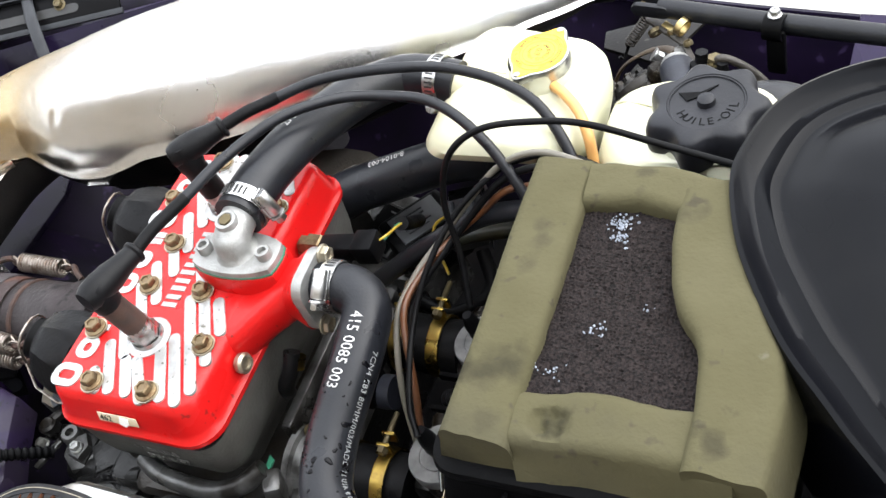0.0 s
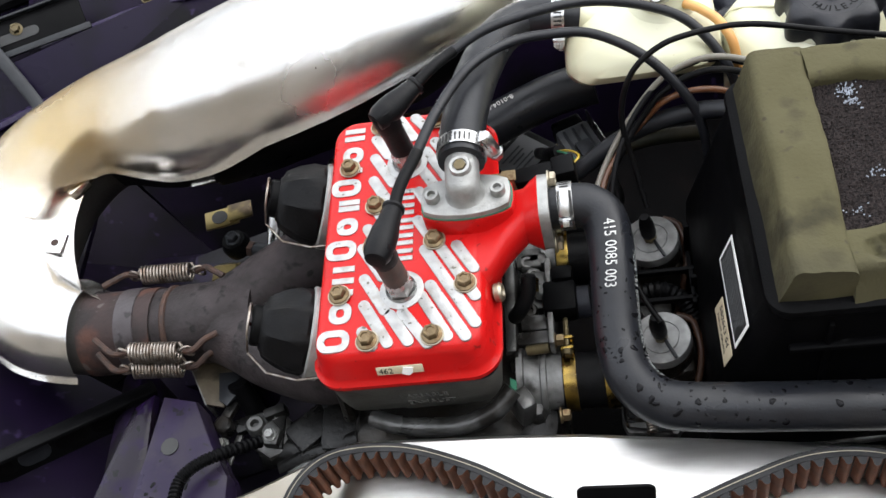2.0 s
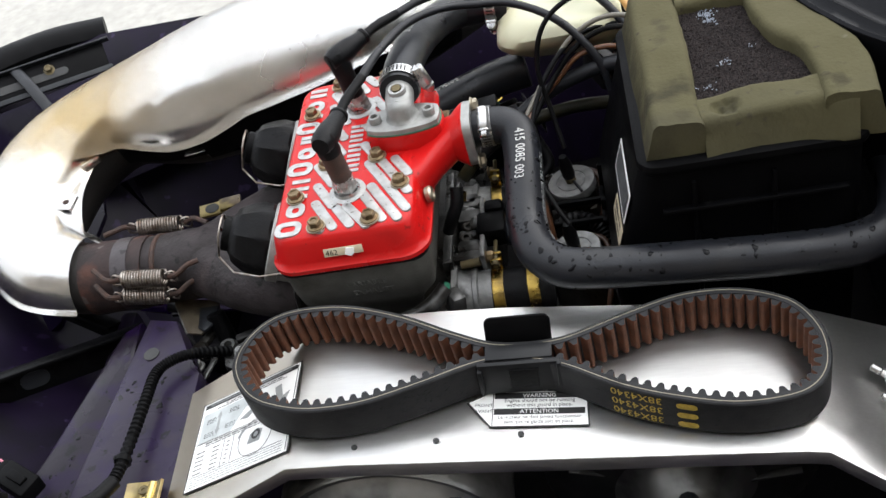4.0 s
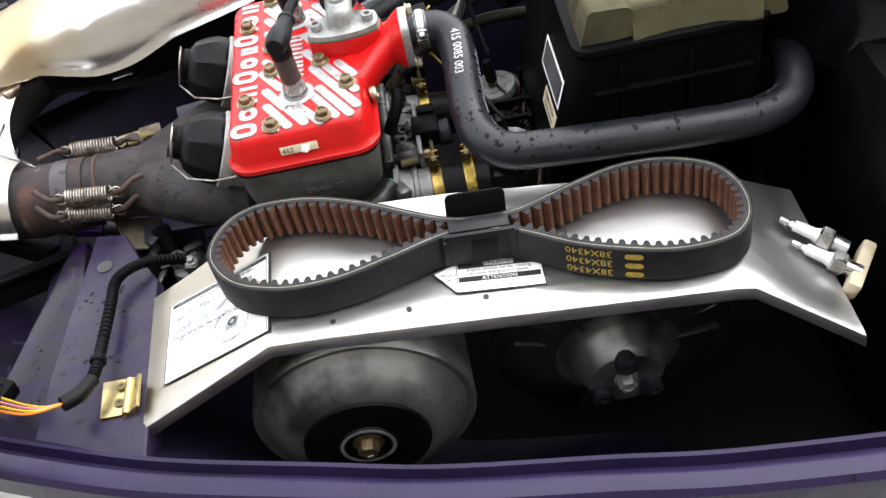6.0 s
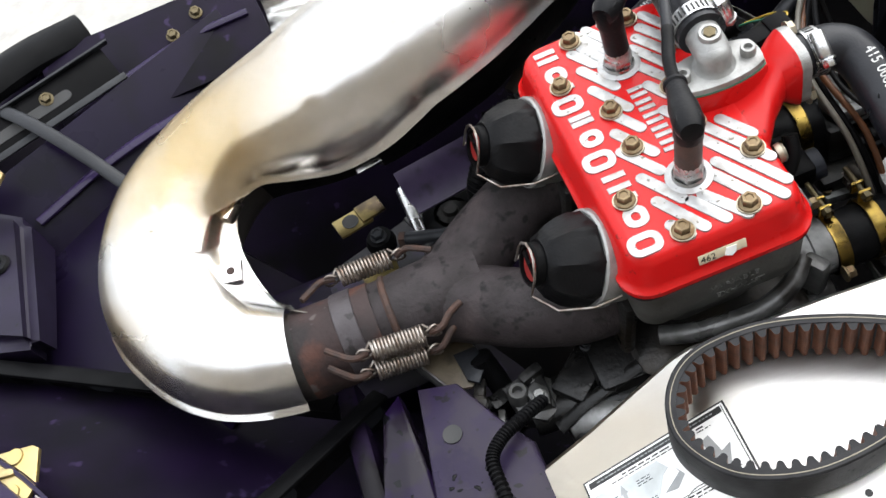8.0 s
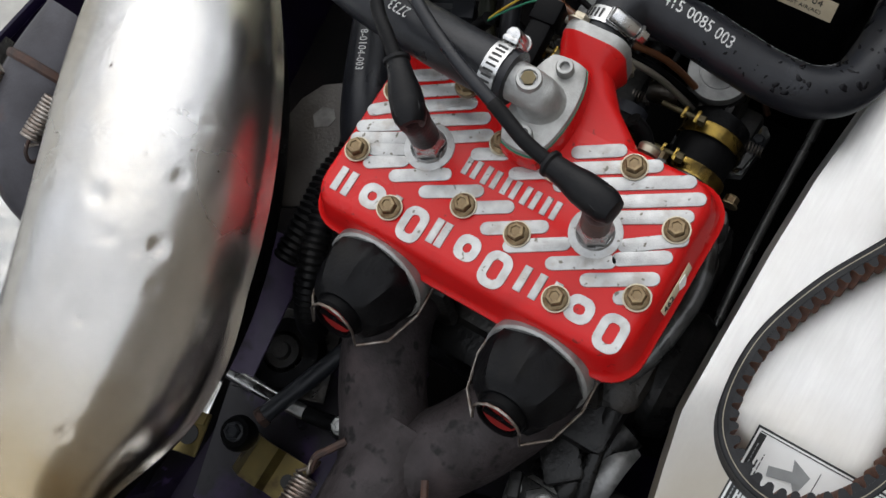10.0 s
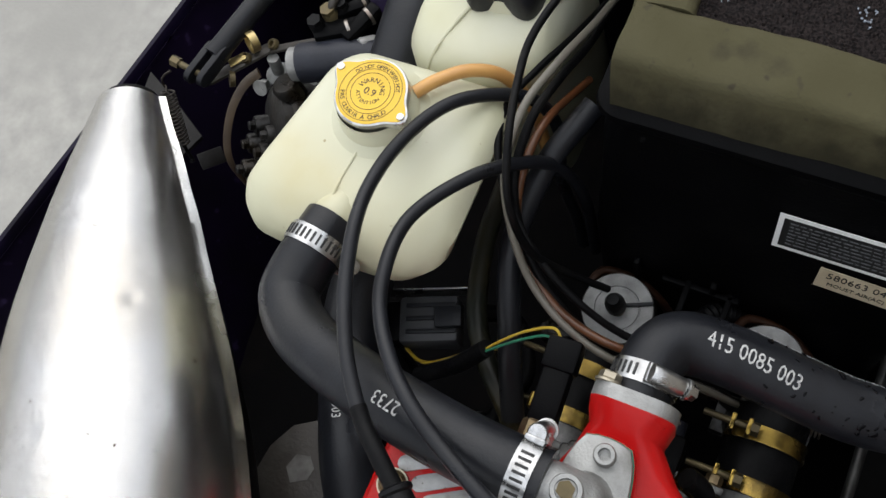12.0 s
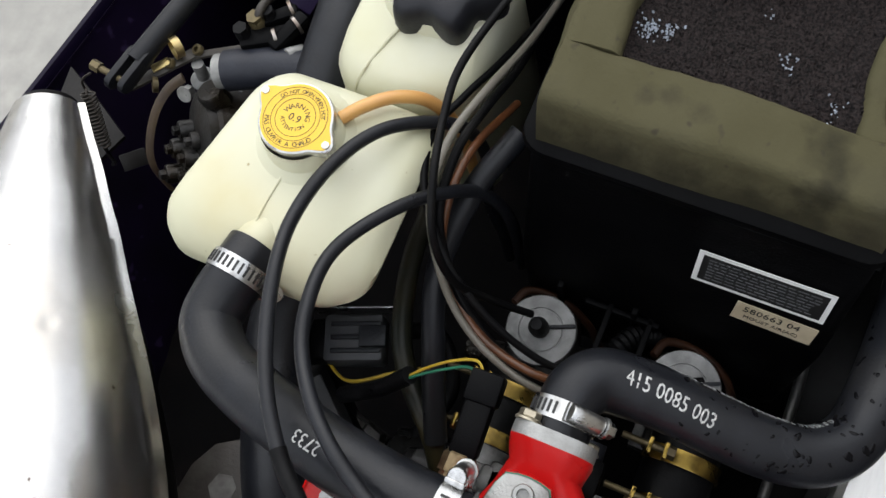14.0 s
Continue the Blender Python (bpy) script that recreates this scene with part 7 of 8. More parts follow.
for a, b in (((-0.2545, -0.0425, 0.5685), (-0.2130, -0.0435, 0.5640)), ((-0.2585, -0.0490, 0.5520), (-0.2185, -0.0465, 0.5430)), ((-0.2635, 0.0410, 0.5620), (-0.2195, 0.0430, 0.5570))):
    s = thing("exhaust_spring", "coiled steel exhaust retaining spring on rusty hooks", "spring", a, group="exhaust springs")
    part("coil", helix(a, b, 0.0078, 15, 0.0012), SPRING, s)
    A_, B_ = Vector(a), Vector(b)
    sy = 1 if a[1] > 0 else -1
    for e_, dirx in ((A_, -1), (B_, 1)):
        part("end_loop", sweep([tuple(e_ + Vector((dirx * (0.006 + 0.0065 * math.cos(q * 0.5236)), 0.0015 * math.sin(q), 0.0065 * math.sin(q * 0.5236)))) for q in range(13)], 0.0011, 6), SPRING, s)
    part("hook", tube([tuple(A_ + Vector((-0.004, 0, 0))), tuple(A_ + Vector((-0.016, 0.001 * sy, 0.002))), (a[0] - 0.026, a[1] * 0.86, a[2] + 0.004), (a[0] - 0.034, a[1] * 0.7, a[2] + 0.006)], 0.0028, 8), RUST, s, "rusty steel hook")
    part("hook", tube([tuple(B_ + Vector((0.004, 0, 0))), tuple(B_ + Vector((0.014, 0.001 * sy, 0.003))), (b[0] + 0.024, b[1] * 0.86, b[2] + 0.006), (b[0] + 0.034, b[1] * 0.72, b[2] + 0.005)], 0.0028, 8), RUST, s, "rusty steel hook")
ts = thing("tail_spring", "thin dark coiled spring at the pipe tail", "spring", (0.215, 0.425, 0.5))
part("coil", helix((0.2300, 0.4320, 0.526), (0.2035, 0.4200, 0.492), 0.0050, 15, 0.0009), DKSPR, ts)
part("hook", tube([(0.2035, 0.4200, 0.492), (0.200, 0.418, 0.484), (0.197, 0.414, 0.478), (0.194, 0.412, 0.482)], 0.0016, 8), RUB, ts, "black lower hook")
part("upper_hook", tube([(0.2300, 0.4320, 0.526), (0.233, 0.434, 0.534), (0.236, 0.431, 0.540), (0.241, 0.426, 0.542)], 0.0010, 6), DKSPR, ts)
tp, tt = SH[-1], fr[-1][0]
part("tail_cap", lathe([(tp[3] + 0.004, -0.03), (tp[3] + 0.008, 0.0), (tp[3] + 0.006, 0.006), (tp[3] * 0.7, 0.010), (0, 0.011)], tp[:3], tt, 36), RUB, xp, "black rubber end of the pipe")

# ---- belt guard ----
gd = thing("belt_guard", "brushed aluminium clutch guard with warning labels", "belt guard", (0.1, -0.23, 0.5))


def gz(x):
    """Height of the guard's upper face along its length."""
    if x < -0.045:
        return 0.5855 - (-0.045 - x) * 0.41
    if x < 0.34:
        return 0.5855 - (x + 0.045) * 0.072
    return 0.5578 - (x - 0.34) * 0.55


GX = [-0.183, -0.172, -0.13, -0.09, -0.058, -0.045, -0.03, 0.0, 0.06, 0.12, 0.18, 0.24, 0.30, 0.33, 0.345, 0.37, 0.40, 0.425]
gbm = bm_new()
rows_ = []
for x in GX:
    yn = -0.2965 - 0.020 * max(0, min(1, (-0.045 - x) / 0.125)) - 0.014 * max(0, min(1, (x - 0.0) / 0.34)) - (0.035 * max(0, (x - 0.345) / 0.08))
    yf = -0.146 - 0.020 * max(0, min(1, (-0.06 - x) / 0.10)) - 0.022 * max(0, min(1, (x - 0.1) / 0.25))
    if x < -0.175:
        yf = -0.235
    prof = [(yf, -0.022), (yf, -0.004), (yf - 0.004, 0.0)] + [(yf - 0.004 + (yn + 0.007 - yf + 0.004) * k / 7, 0.0) for k in range(1, 7)] + [(yn + 0.007, 0.0), (yn + 0.002, -0.0018), (yn, -0.006), (yn - 0.0005, -0.013)]
    rows_.append([gbm.verts.new((x, y, gz(x) + h)) for y, h in prof])
for a, b in zip(rows_, rows_[1:]):
    for k in range(len(a) - 1):
        gbm.faces.new((a[k], b[k], b[k + 1], a[k + 1]))
bmesh.ops.solidify(gbm, geom=gbm.faces[:], thickness=0.002)
plate = part("plate", gbm, GUARD, gd)
for x, y in ((0.008, -0.281), (0.070, -0.280), (0.133, -0.279)):
    part("hole", lathe([(0, 0), (0.0024, 0), (0.0024, 0.0006), (0, 0.0006)], (x, y, gz(x) + 0.0006), (0.07, 0, 1), 14), DKSLOT, plate)
GM = axes((0.137, -0.2570, gz(0.137) + 0.0012), (1, -0.06, -0.072), (0.06, 1, 0))
lab = part("arrow_label", prism([(-0.045, 0.006), (-0.026, 0.0165), (0.046, 0.0165), (0.048, -0.0165), (-0.026, -0.0165)], 0, 0.0004, 0, GM), INK, gd, "white arrow-shaped warning label with black border")
part("label_face", prism([(-0.0432, 0.006), (-0.0255, 0.0155), (0.0452, 0.0155), (0.0468, -0.0155), (-0.0255, -0.0155)], 0.0004, 0.0007, 0, GM), WHITE, lab)
for bx, by, bw, bh in ((0.0105, 0.0118, 0.068, 0.0054), (0.0105, -0.0028, 0.068, 0.0054), (-0.0245, 0, 0.0006, 0.031)):
    part("bar", box_m(GM @ pose(bx, by, 0.0008), bw, bh, 0.0003), INK, lab)
part("white_text", join(words("WARNING", 0.0052, GM @ pose(0.0105, 0.0099, 0.0011), 0.00005, align="CENTER"), words("ATTENTION", 0.0052, GM @ pose(0.0105, -0.0047, 0.0011), 0.00005, align="CENTER")), WHITE, lab)
part("black_text", join(words("Engine should not be running", 0.0045, GM @ pose(0.0105, 0.0058, 0.0009), 0.00005, align="CENTER"), words("without this guard in place.", 0.0045, GM @ pose(0.0105, 0.0016, 0.0009), 0.00005, align="CENTER"), words("Le moteur ne doit jamais fonctionner", 0.0041, GM @ pose(0.0105, -0.0092, 0.0009), 0.00005, align="CENTER"), words("sans que ce garde soit en place.", 0.0041, GM @ pose(0.0105, -0.0134, 0.0009), 0.00005, align="CENTER"), words("FRONT", 0.0042, GM @ pose(-0.0315, 0.002, 0.0009), 0.00005, align="CENTER"), words("AVANT", 0.0042, GM @ pose(-0.0315, -0.0035, 0.0009), 0.00005, align="CENTER")), INK, lab)
SL = axes((-0.0950, -0.2375, gz(-0.0950) + 0.0014), (1, 0, 0.41), (0, 1, 0)) @ Matrix.Diagonal((0.92, 0.79, 1, 1))
sh = part("setup_label", box_m(SL, 0.122, 0.112, 0.0004), INK, gd, "white setup instruction label with diagrams")
part("label_face", box_m(SL @ pose(0, 0, 0.0003), 0.119, 0.109, 0.0004), WHITE, sh)
part("grey_field", prism([(-0.056, 0.002), (-0.056, 0.040), (-0.002, 0.040), (0.004, 0.030), (-0.002, 0.026), (-0.012, 0.010), (-0.016, 0.002)], 0.0004, 0.0008, 0, SL), mat("pale_grey_print", (0.50, 0.53, 0.53), 0.6), sh)
part("heading_bar", box_m(SL @ pose(0.0, 0.0500, 0.0006), 0.114, 0.0055, 0.0003), INK, sh)


def print_line(x0, x1, y, h, word, gap):
    """A row of unreadable print as short bars."""
    bm = None
    x = x0
    while x < x1:
        w = min(rg2.uniform(0.5, 1.5) * word, x1 - x)
        q = box_m(SL @ pose(x + w / 2, y, 0.0008), w, h, 0.0002)
        bm = q if bm is None else join(bm, q)
        x += w + gap
    return bm


part("print_line", print_line(-0.050, 0.05, 0.0500, 0.0010, 0.003, 0.0009), GREYINK, sh)
part("print_line", print_line(-0.030, 0.04, 0.0448, 0.0013, 0.006, 0.0016), INK, sh)
part("print_line", print_line(-0.040, 0.045, 0.0422, 0.0009, 0.004, 0.0012), INK, sh)
for bx, by in ((-0.050, 0.030), (-0.050, 0.012), (-0.022, 0.033), (-0.024, 0.014)):
    for k in range(3):
        part("print_line", print_line(bx, bx + 0.012, by - 0.0022 * k, 0.0008, 0.004, 0.0012), INK, sh)
part("arrow_diagram", prism([(-0.034, 0.006), (-0.031, 0.013), (-0.0325, 0.013), (-0.0325, 0.029), (-0.031, 0.029), (-0.034, 0.037), (-0.037, 0.029), (-0.0355, 0.029), (-0.0355, 0.013), (-0.037, 0.013)], 0.0008, 0.0011, 0, SL), GREYINK, sh)
part("arrow_diagram", prism([(0.030, 0.010), (0.046, 0.006), (0.052, 0.022), (0.044, 0.019), (0.040, 0.036), (0.033, 0.034), (0.037, 0.016)], 0.0006, 0.0009, 0, SL), GREYINK, sh)
part("arrow_diagram", prism([(-0.006, 0.012), (0.010, 0.022), (0.008, 0.028), (0.013, 0.018), (0.004, 0.010)], 0.0006, 0.0009, 0, SL), GREYINK, sh)
part("print_line", print_line(-0.045, 0.03, -0.0015, 0.0014, 0.006, 0.0016), INK, sh)
part("print_line", print_line(-0.045, 0.04, -0.0045, 0.0010, 0.005, 0.0014), INK, sh)
for k in range(6):
    for c0, c1 in ((-0.054, -0.044), (-0.034, -0.026), (-0.0165, -0.0135)):
        part("print_line", print_line(c0, c1, -0.0105 - k * 0.0052, 0.0011, 0.004, 0.0010), INK, sh)
for k in range(4):
    part("print_line", print_line(-0.055, 0.054, -0.0425 - k * 0.0030, 0.0008, 0.004, 0.0011), GREYINK, sh)
for x0, y0, w, h in ((-0.0205, -0.0225, 0.0005, 0.033), (-0.009, -0.0225, 0.0005, 0.033), (0.058, 0.0, 0.0007, 0.105), (-0.003, -0.0395, 0.11, 0.0005), (-0.003, 0.001, 0.11, 0.0006)):
    part("rule", box_m(SL @ pose(x0, y0, 0.0007), w, h, 0.0002), INK, sh)
part("diagram", lathe([(0.0175, 0), (0.0180, 0), (0.0180, 0.0002), (0.0175, 0.0002)], SL @ Vector((0.018, -0.019, 0.0006)), (-0.41, 0, 1), 36), INK, sh)
part("diagram", prism([(0.010, -0.026), (0.024, -0.026), (0.026, -0.013), (0.020, -0.010), (0.012, -0.014)], 0.0006, 0.0009, 0, SL), GREYINK, sh)
part("diagram", lathe([(0.0025, 0), (0.0046, 0), (0.0046, 0.0002), (0.0025, 0.0002)], SL @ Vector((0.019, -0.017, 0.0010)), (-0.41, 0, 1), 18), INK, sh)
part("diagram", prism(capsule(-0.002, -0.012, 0.003, -0.004, 0.003), 0.0006, 0.0009, 0, SL), GREYINK, sh)
# hinge
hg = thing("guard_hinge", "yellow zinc hinge screwed to the purple panel", "hinge", (-0.2, -0.28, 0.52))
part("leaf", box_m(pose(-0.1890, -0.279, 0.5375, 0, 4, 2), 0.029, 0.038, 0.003, 0.0008), ZINC, hg)
part("leaf", box_m(pose(-0.1730, -0.281, 0.5425, 0, -34, 2), 0.013, 0.034, 0.003, 0.0008), ZINC, hg)
part("knuckle", lathe([(0.0038, -0.018), (0.0038, 0.018), (0, 0.018)], (-0.1800, -0.281, 0.5395), (0, 1, 0), 12), ZINC, hg)
for y in (-0.267, -0.284):
    part("screw", lathe([(0.0045, 0), (0.0042, 0.0015), (0.0018, 0.0015), (0.0016, 0.0005), (0, 0.0005)], (-0.1870, y - 0.002, 0.5395), (0.1, 0, 1), 14), DULLZ, hg)

# ---- drive belt ----
BO = [(-0.086, -0.222), (-0.079, -0.190), (-0.053, -0.169), (-0.005, -0.166), (0.044, -0.181), (0.090, -0.205), (0.118, -0.2175), (0.142, -0.2205), (0.162, -0.2195), (0.180, -0.215), (0.221, -0.198), (0.264, -0.184), (0.306, -0.184), (0.341, -0.199), (0.357, -0.228), (0.357, -0.258), (0.346, -0.279), (0.325, -0.290), (0.288, -0.293), (0.25, -0.285), (0.211, -0.271), (0.17, -0.248), (0.142, -0.2400), (0.110, -0.2395), (0.061, -0.257), (0.017, -0.270), (-0.028, -0.271), (-0.066, -0.255)]
bc = [Vector((p[0], p[1], 0)) for p in spline(BO, 12, True)]
NB = len(bc)
cum = [0.0]
for i in range(NB):
    cum.append(cum[-1] + (bc[(i + 1) % NB] - bc[i]).length)
TOTAL = cum[-1]


def belt_at(s):
    """Place and inward normal of the belt's outer face at arc length s."""
    s %= TOTAL
    i = max(0, min(NB - 1, int(np.searchsorted(cum, s)) - 1))
    f = (s - cum[i]) / max(1e-9, cum[i + 1] - cum[i])
    p = bc[i].lerp(bc[(i + 1) % NB], f)
    t = (bc[(i + 2) % NB] - bc[i - 1]).normalized()
    return p, Vector((t.y, -t.x, 0)), t


belt = thing("drive_belt", "black rubber cogged drive belt, pinched by a clip", "drive belt", (0.13, -0.23, 0.58))
WB = 0.0345


def belt_base(x):
    return gz(max(-0.045, min(0.335, x))) + 0.002


def band(o0, o1, h0, h1, n=240, bev=0.001):
    bm = bm_new()
    rings = []
    for k in range(n):
        p, nn, t = belt_at(TOTAL * k / n)
        zb = belt_base(p.x)
        rings.append([bm.verts.new(p + nn * o + Vector((0, 0, zb + h))) for o, h in ((o0 + bev, h0), (o0, h0 + bev), (o0, h1 - bev), (o0 + bev, h1), (o1, h1), (o1, h0))])
    for k in range(n):
        a, b = rings[k], rings[(k + 1) % n]
        for j in range(6):
            bm.faces.new((a[j], a[(j + 1) % 6], b[(j + 1) % 6], b[j]))
    return bm


carc = part("carcass", band(0.0, 0.0068, 0.0, WB), BELT, belt, "smooth black rubber outer band")
part("cord_line", band(0.0030, 0.0036, WB - 0.001, WB + 0.00025, bev=0.0001), CORD, carc, "pale cord line along the edge")
NT = 108
cgb = bm_new()
CP = ((-0.0043, 0.0), (-0.0030, 0.0014), (-0.0020, 0.0046), (-0.0008, 0.0056), (0.0008, 0.0056), (0.0020, 0.0046), (0.0030, 0.0014), (0.0043, 0.0))
lo = [cgb.verts.new((x, y, 0.001)) for x, y in CP]
hi = [cgb.verts.new((x, y, WB - 0.0006)) for x, y in CP]
for j in range(len(lo) - 1):
    cgb.faces.new((lo[j], hi[j], hi[j + 1], lo[j + 1]))
cgb.faces.new(lo)
cgb.faces.new(hi[::-1])
cog_me = mesh_of("cog", cgb, TEETH)
cog_me.materials.append(BELT)
for pl in cog_me.polygons:
    if pl.normal.z > 0.9 or (pl.center.z > WB - 0.001):
        pl.material_index = 1
for k in range(NT):
    p, nn, t = belt_at(TOTAL * k / NT)
    m = Matrix((t, nn, Vector((0, 0, 1)))).transposed().to_4x4()
    m.translation = p + nn * 0.0066 + Vector((0, 0, belt_base(p.x)))
    copies("cog", cog_me, [m], belt)
BZ = belt_base(0.23)


def belt_words(body, size, s0, h, m_up=-1):
    bm = words(body, size, None, 0.00005)
    for v in bm.verts:
        p, nn, t = belt_at(s0 + v.co.x)
        v.co = p - nn * (0.0003 + v.co.z) + Vector((0, 0, belt_base(p.x) + h - v.co.y))
    return bm


def arc_near(x):
    """Arc length of the near side of the belt at x."""
    best = min(range(NB), key=lambda i: abs(bc[i].x - x) + (10 if bc[i].y > -0.24 else 0))
    return cum[best]


s_txt = arc_near(0.236)
part("size_print", join(*[belt_words("38X4340", 0.0102, s_txt, h) for h in (0.0100, 0.0208, 0.0316)]), GOLDTXT, carc, "gold belt size print, upside down")
LGB = None
for h in (0.006, 0.0165, 0.027):
    for o, w in ((0.0, 0.0085), (0.0, 0.006)):
        b = bm_new()
        pts = capsule(-w / 2, 0, w / 2, 0, 0.0062 if w > 0.007 else 0.004)
        vs = []
        for x, y in pts:
            p, nn, t = belt_at(arc_near(0.252) + 0.0 + x)
            vs.append(b.verts.new(p - nn * (0.0004 if w > 0.007 else 0.0007) + Vector((0, 0, belt_base(p.x) + h + y))))
        b.faces.new(vs)
        LGB = b if LGB is None else join(LGB, b)
part("logo_shape", LGB, GOLDTXT, carc, "gold oval emblem shapes")
CZ = belt_base(0.141)
clip = thing("belt_clip", "black plastic clip pinching the belt together", "clip", (0.141, -0.232, CZ))
part("front_plate", box_m(axes((0.1375, -0.2425, 0.5945), (1, 0.0, -0.072), (0, 0, 1)), 0.062, 0.034, 0.004, 0.0014), CLIPM, clip, "charcoal plastic front plate")
part("window", box_m(axes((0.1405, -0.2450, 0.5945 + 0.0005), (1, 0.0, -0.072), (0, 0, 1)), 0.022, 0.034 * 0.62, 0.0015, 0.0005), RUB, clip)
for s in (-1, 1):
    part("hook", box_m(axes((0.1375 + 0.0295 * s, -0.2445, 0.5945 + 0.001), (1, 0.0, -0.072), (0, 0, 1)), 0.0035, 0.034 * 0.8, 0.005, 0.001), CLIPM, clip)
part("top_bridge", box_m(axes((0.1385, -0.2310, CZ + WB + 0.0008), (1, 0.0, -0.072), (0, 1, 0)), 0.050, 0.014, 0.002, 0.0008), CLIPM, clip)
part("back_tab", prism([(-0.025, -0.022)] + [(0.025, -0.022)] + [(p[0], p[1]) for p in rrect(-0.025, 0.025, -0.02, 0.022, 0.006, 0)[0:14]], 0, 0.002, 0.0008, axes((0.1385, -0.2150, CZ + WB - 0.004), (1, 0.0, -0.072), (0, 0.25, 0.95))), PLAS, clip)

# ---- clutches ----
dc = thing("drive_clutch", "grey domed drive clutch with a central bolt", "clutch", (0.004, -0.30, 0.37))
part("sheave", lathe([(0.098, -0.10), (0.100, -0.03), (0.1005, -0.012), (0.098, -0.008), (0.092, -0.010), (0.085, -0.004), (0.079, 0.006), (0.070, 0.014), (0.060, 0.018), (0.056, 0.018)], (0.0065, -0.295, 0.4545), (0, -1, 0), 56), DOMED, dc)
part("hub", lathe([(0.057, 0.016), (0.056, 0.021), (0.050, 0.022), (0.026, 0.022), (0.025, 0.024), (0.020, 0.024), (0.019, 0.020), (0, 0.020)], (0.0065, -0.295, 0.4545), (0, -1, 0), 40), PLAS, dc, "black hub cover")
part("hub_ring", lathe([(0.0245, 0.022), (0.0245, 0.0245), (0.0215, 0.0245), (0.0215, 0.022)], (0.0065, -0.295, 0.4545), (0, -1, 0), 32), CAST, dc)
part("bolt", xf(hexbolt(0.0095, 0.012, 0.014), axes((0.0065, -0.315, 0.4545), (1, 0, 0), (0, 0, 1))), BOLT, dc)
vc = thing("driven_clutch", "dark grey driven clutch pulley with bolts", "clutch", (0.248, -0.25, 0.3))
part("sheave", lathe([(0.122, -0.05), (0.124, -0.01), (0.120, -0.004), (0.08, 0.012), (0.05, 0.022), (0.045, 0.028), (0.038, 0.045), (0.034, 0.05), (0, 0.05)], (0.248, -0.202, 0.385), (0, -1, 0), 48), DKDOME, vc)
for k in range(3):
    a = radians(90 + 120 * k)
    part("roller_bolt", lathe([(0.011, 0), (0.011, 0.018), (0.008, 0.02), (0.005, 0.02), (0.004, 0.014), (0, 0.014)], (0.248 + 0.028 * math.cos(a), -0.2445, 0.385 + 0.028 * math.sin(a)), (0, -1, 0), 12), GREYM, vc)
    part("rib", box_m(pose(0.248 + 0.07 * math.cos(a + 0.6), -0.219, 0.385 + 0.07 * math.sin(a + 0.6), 0, -math.degrees(a + 0.6), 0), 0.06, 0.008, 0.004, 0.001), DKDOME, vc)
part("hub_cone", lathe([(0.062, 0.0185), (0.050, 0.0235), (0.046, 0.0295), (0.039, 0.046), (0.034, 0.0515), (0.0, 0.0515)], (0.248, -0.202, 0.385), (0, -1, 0), 40), DOMED, vc, "pale worn hub cone")
part("bolt", xf(hexbolt(0.009, 0.012, 0.012), axes((0.248, -0.2535, 0.385), (1, 0, 0), (0, 0, 1))), CAST, vc)
for k in range(9):
    a = radians(20 + 17.5 * k)
    part("fin", box_m(pose(0.248 + 0.082 * math.cos(a), -0.2145, 0.385 + 0.082 * math.sin(a), 0, -math.degrees(a), 0), 0.045, 0.004, 0.0018, 0.0005), DOMED, vc)

# ---- wiring at the near front corner ----
cd_ = thing("cable_conduit", "black corrugated wiring conduit on the purple panel", "conduit", (-0.21, -0.2, 0.52))
CC = spline([(-0.150, -0.110, 0.520), (-0.170, -0.130, 0.545), (-0.188, -0.142, 0.552), (-0.199, -0.156, 0.553), (-0.199, -0.185, 0.556), (-0.201, -0.22, 0.556), (-0.203, -0.26, 0.558), (-0.208, -0.278, 0.559)], 30)
part("corrugated_tube", sweep([(p[0], p[1], p[2], 0.0054 if i % 4 < 2 else 0.0043) for i, p in enumerate(CC)], 0.0048, 14), PLAS, cd_)
part("tape", tube([(-0.204, -0.270, 0.558), (-0.214, -0.287, 0.561), (-0.224, -0.296, 0.565)], 0.0066, 12), RUB, cd_, "black tape")
part("tie", lathe([(0.0064, -0.002), (0.0072, -0.002), (0.0072, 0.002), (0.0064, 0.002)], (-0.2025, -0.25, 0.557), (0, 1, 0), 16), PLAS, cd_)
for k, mm in enumerate((YW, PINKW, YW, ORANGEW)):
    part("wire", tube([(-0.222, -0.295, 0.565), (-0.232, -0.304 - k * 0.002, 0.576 + k * 0.001), (-0.240, -0.311 - k * 0.003, 0.592), (-0.2480, -0.318 - k * 0.004, 0.615)], 0.0012, 6), mm, cd_)
rel = thing("wiring_plug", "flat dark grey electrical module with black plugs", "electrical module", (-0.31, -0.3, 0.57))
RMx = axes((-0.2780, -0.3250, 0.6390), (0.9, -0.30, -0.09), (0.48, 0.70, 0.52)) @ Matrix.Scale(0.86, 4)
part("module", box_m(RMx, 0.062, 0.042, 0.010, 0.003), BUMP, rel)
part("plug", box_m(RMx @ pose(0.040, 0.006, 0.0), 0.022, 0.016, 0.014, 0.002), PLAS, rel)
part("plug", box_m(RMx @ pose(0.038, -0.012, -0.002), 0.026, 0.016, 0.014, 0.002), PLAS, rel)
part("eyelet", lathe([(0.0035, -0.001), (0.0052, -0.001), (0.0052, 0.001), (0.0035, 0.001)], RMx @ Vector((-0.024, 0.015, 0.006)), RMx.to_3x3() @ Vector((0, 0, 1)), 16), DKSLOT, rel)
